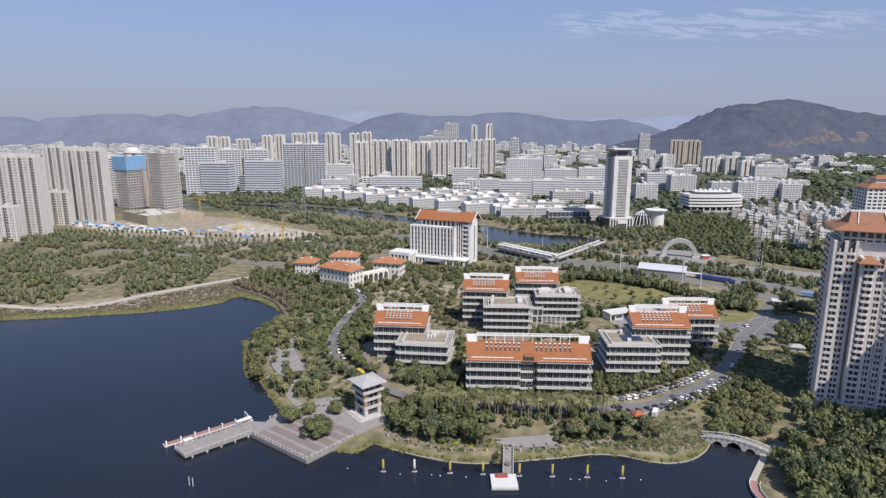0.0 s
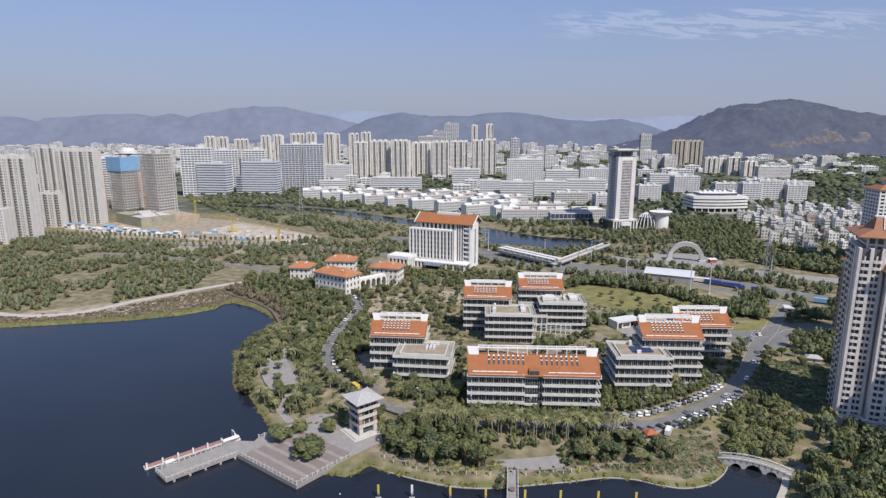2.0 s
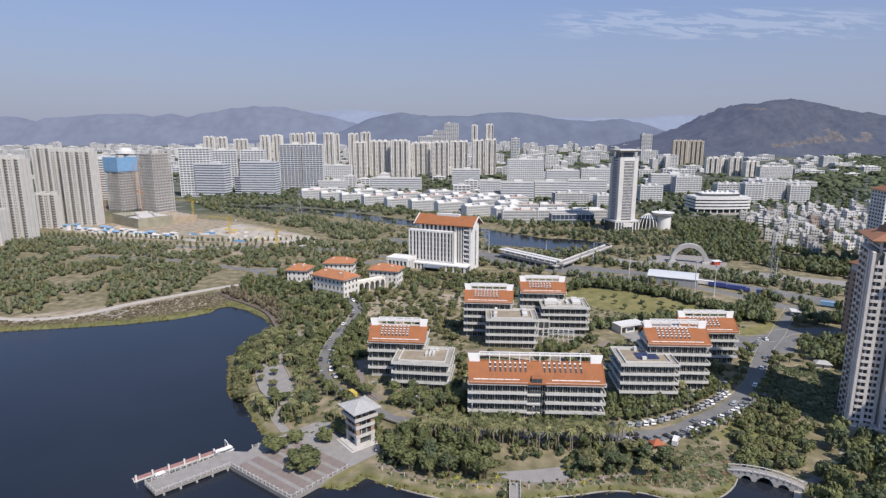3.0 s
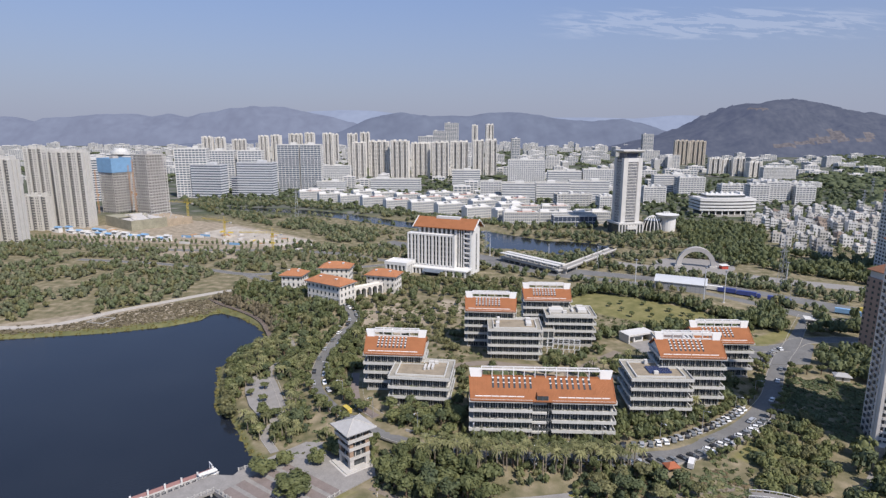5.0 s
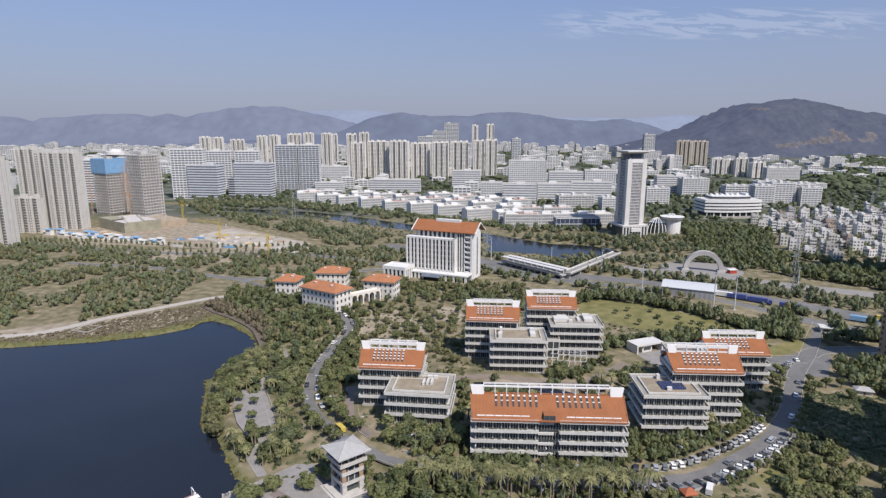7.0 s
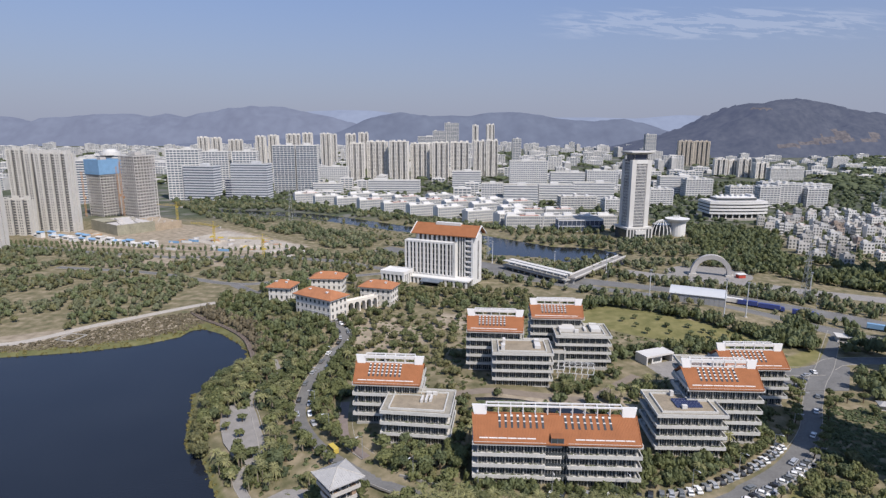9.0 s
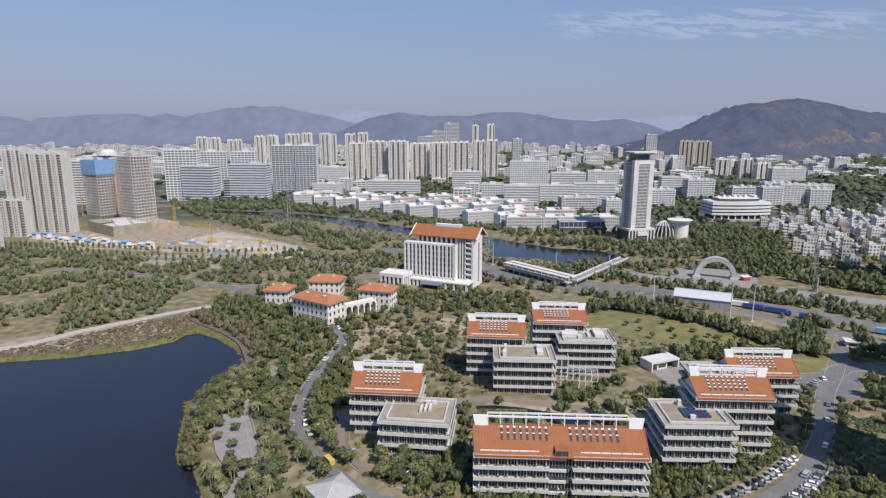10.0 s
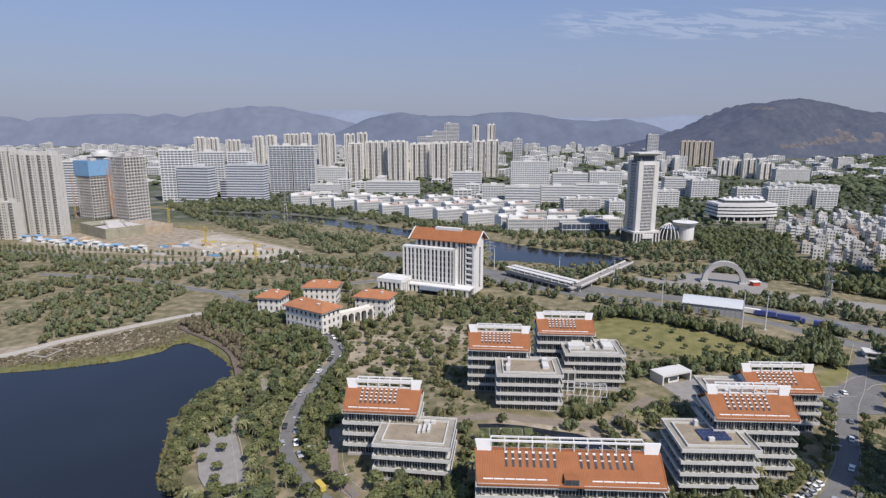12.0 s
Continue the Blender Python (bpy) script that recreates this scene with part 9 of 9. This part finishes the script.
# low shrubs and ground cover near the lake
NEARG = [(-110, 322), (-98, 280), (-70, 240), (-24, 216), (0, 198), (100, 204), (130, 215), (150, 280), (190, 380), (120, 450), (40, 430), (-60, 410), (-120, 470), (-100, 365)]
d1, d2, d3 = split([(x, y, r0, h) for x, y, r0, h in area(NEARG, 4.4, (0.8, 1.9), (0.9, 2.0), 0.7, 0.8) if not inside(LAWN[0], x, y)], (4, 3, 2))
shore = [(-88, 264), (-92, 270), (-96, 280), (-99, 291), (-103, 304), (-106, 316), (-104, 326), (-100, 338), (-97, 350)]
wil = [(x + rng.uniform(-1.5, 2.5), y + rng.uniform(-2, 2), rng.uniform(2.0, 3.2), rng.uniform(3.4, 5.6)) for x, y, r0 in along(smooth_line(shore, 2.0), 0, 95, 2.6, 0.0)]
mass("shore_willows", "olive bushes hanging over the lake edge", wil, MID, LEAFDRY, 17)
SHOREBED = [(-20, 207), (0, 199.5), (40, 199), (60, 202.5), (84, 197.5), (97, 203), (106, 212), (100, 224), (72, 224), (60, 213), (30, 207), (0, 206)]
e1, e2, e3, e4 = split(area(SHOREBED, 1.8, (1.0, 1.8), (0.6, 1.2), 0.0, 0.92), (5, 3, 1, 1))
mass("shore_shrubs", "low dark shrubs on the lake shore", e1, UNDER, LEAFDARK, 19)
mass("shore_shrubs", "low yellowish shrubs on the lake shore", e2, UNDER, LEAFDRY, 20)
FLOWER = mat("yellow_flowers", (0.3, 0.27, 0.05), 0.8, vary=0.25, scale=0.3, grain=1.5, second=(0.42, 0.38, 0.09), island=0.3, leaf=0.25)
RUSSET = mat("russet_leaves", (0.155, 0.12, 0.07), 0.8, vary=0.3, scale=0.2, grain=1.0, second=(0.23, 0.175, 0.1), island=0.3, leaf=0.25)
mass("flower_bed", "yellow flowering shrubs near the jetty", [p for p in e3 if p[0] < 52], UNDER, FLOWER, 47)
mass("russet_shrubs", "russet dry shrubs on the lake shore", [p for p in e3 if p[0] >= 52] + [p for p in e4 if p[0] > 30], UNDER, RUSSET, 48)
hollow = area([(138, 262), (150, 246), (162, 240), (190, 262), (202, 292), (168, 304), (150, 284)], 2.6, (1.2, 2.2), (1.0, 2.2), 0.5, 0.9)
mass("shrubs", "low dark scrub in the shaded hollow", hollow, UNDER, LEAFDARK, 18)
mass("shrubs", "low green shrubs under the park trees", d1, UNDER, LEAF, 13)
mass("shrubs", "low dark shrubs under the park trees", d2, UNDER, LEAFDARK, 14)
mass("shrubs", "low yellowish shrubs under the park trees", d3, UNDER, LEAFDRY, 15)
BROWNLEAF = mat("brown_scrub", (0.15, 0.13, 0.085), 0.9, vary=0.3, scale=0.12, grain=0.9, second=(0.24, 0.2, 0.13), island=0.3, leaf=0.2)
scrub = area([(-300, 356), (-240, 364), (-200, 373), (-168, 388), (-153, 400), (-146, 414), (-158, 436), (-185, 421), (-205, 403), (-226, 382), (-300, 372)], 2.3, (1.0, 1.9), (0.8, 1.8), 0.3, 0.9, 0.12, 4.0)
mass("bank_scrub", "brown dry scrub on the lake bank", scrub, UNDER, BROWNLEAF, 41)
thicket = [(x + rng.uniform(-2, 2), y + rng.uniform(-2, 2), rng.uniform(1.8, 2.8), rng.uniform(4, 6.5)) for off in (-3.4, -6.5, -10) for x, y, r0 in along(bw, 2, 90, 3.6, off)]
mass("bay_thicket", "brown leafless bushes behind the boardwalk", thicket, LOW, BROWNLEAF, 42)
# reeds along the water's edge
pts = []
for i in range(len(LAKE) - 12):
    (x0, y0), (x1, y1) = LAKE[i], LAKE[i + 1]
    L = math.hypot(x1 - x0, y1 - y0)
    if (x0, y0) in ((-41, 202), (-49, 192.5)):
        continue
    wide = 9 if x0 < -118 else 1.5
    for k in range(int(L * (1.4 if x0 < -118 else 0.7))):
        t = rng.random()
        nx_, ny_ = -(y1 - y0) / L, (x1 - x0) / L
        o = rng.uniform(-0.6, wide) * -1
        pts.append((x0 + (x1 - x0) * t + nx_ * o, y0 + (y1 - y0) * t + ny_ * o, rng.uniform(0.5, 1.1), rng.uniform(0.9, 1.7)))
pts = [(x, y, r0, h) if float(ground_z(x, y)) > -1.6 else (x, y, r0, h + 0.6) for x, y, r0, h in pts]
mass("reeds", "yellow-green reeds along the lake edge", pts, UNDER, REED, 16)
# hedge beds behind the long block
for k in range(5):
    ob = thing("hedge_bed", "square clipped green hedge bed", "hedge", 16.4 + k * 4.1, 291.6, None, -3, group="hedge beds")
    vs, fs = leaf_cloud(random.Random(70 + k), [(0, 0, 0.5, 1.5, 0.5)], 120, 0.3)
    hm = to_mesh("hedge", vs, fs, LEAF)
    part("hedge", Geo().box(-1.6, -3, -0.3, 1.6, 3, 0.9), LEAFDARK, ob)
    part("leaves", hm, None, ob).scale = (1.05, 1.9, 1.0)
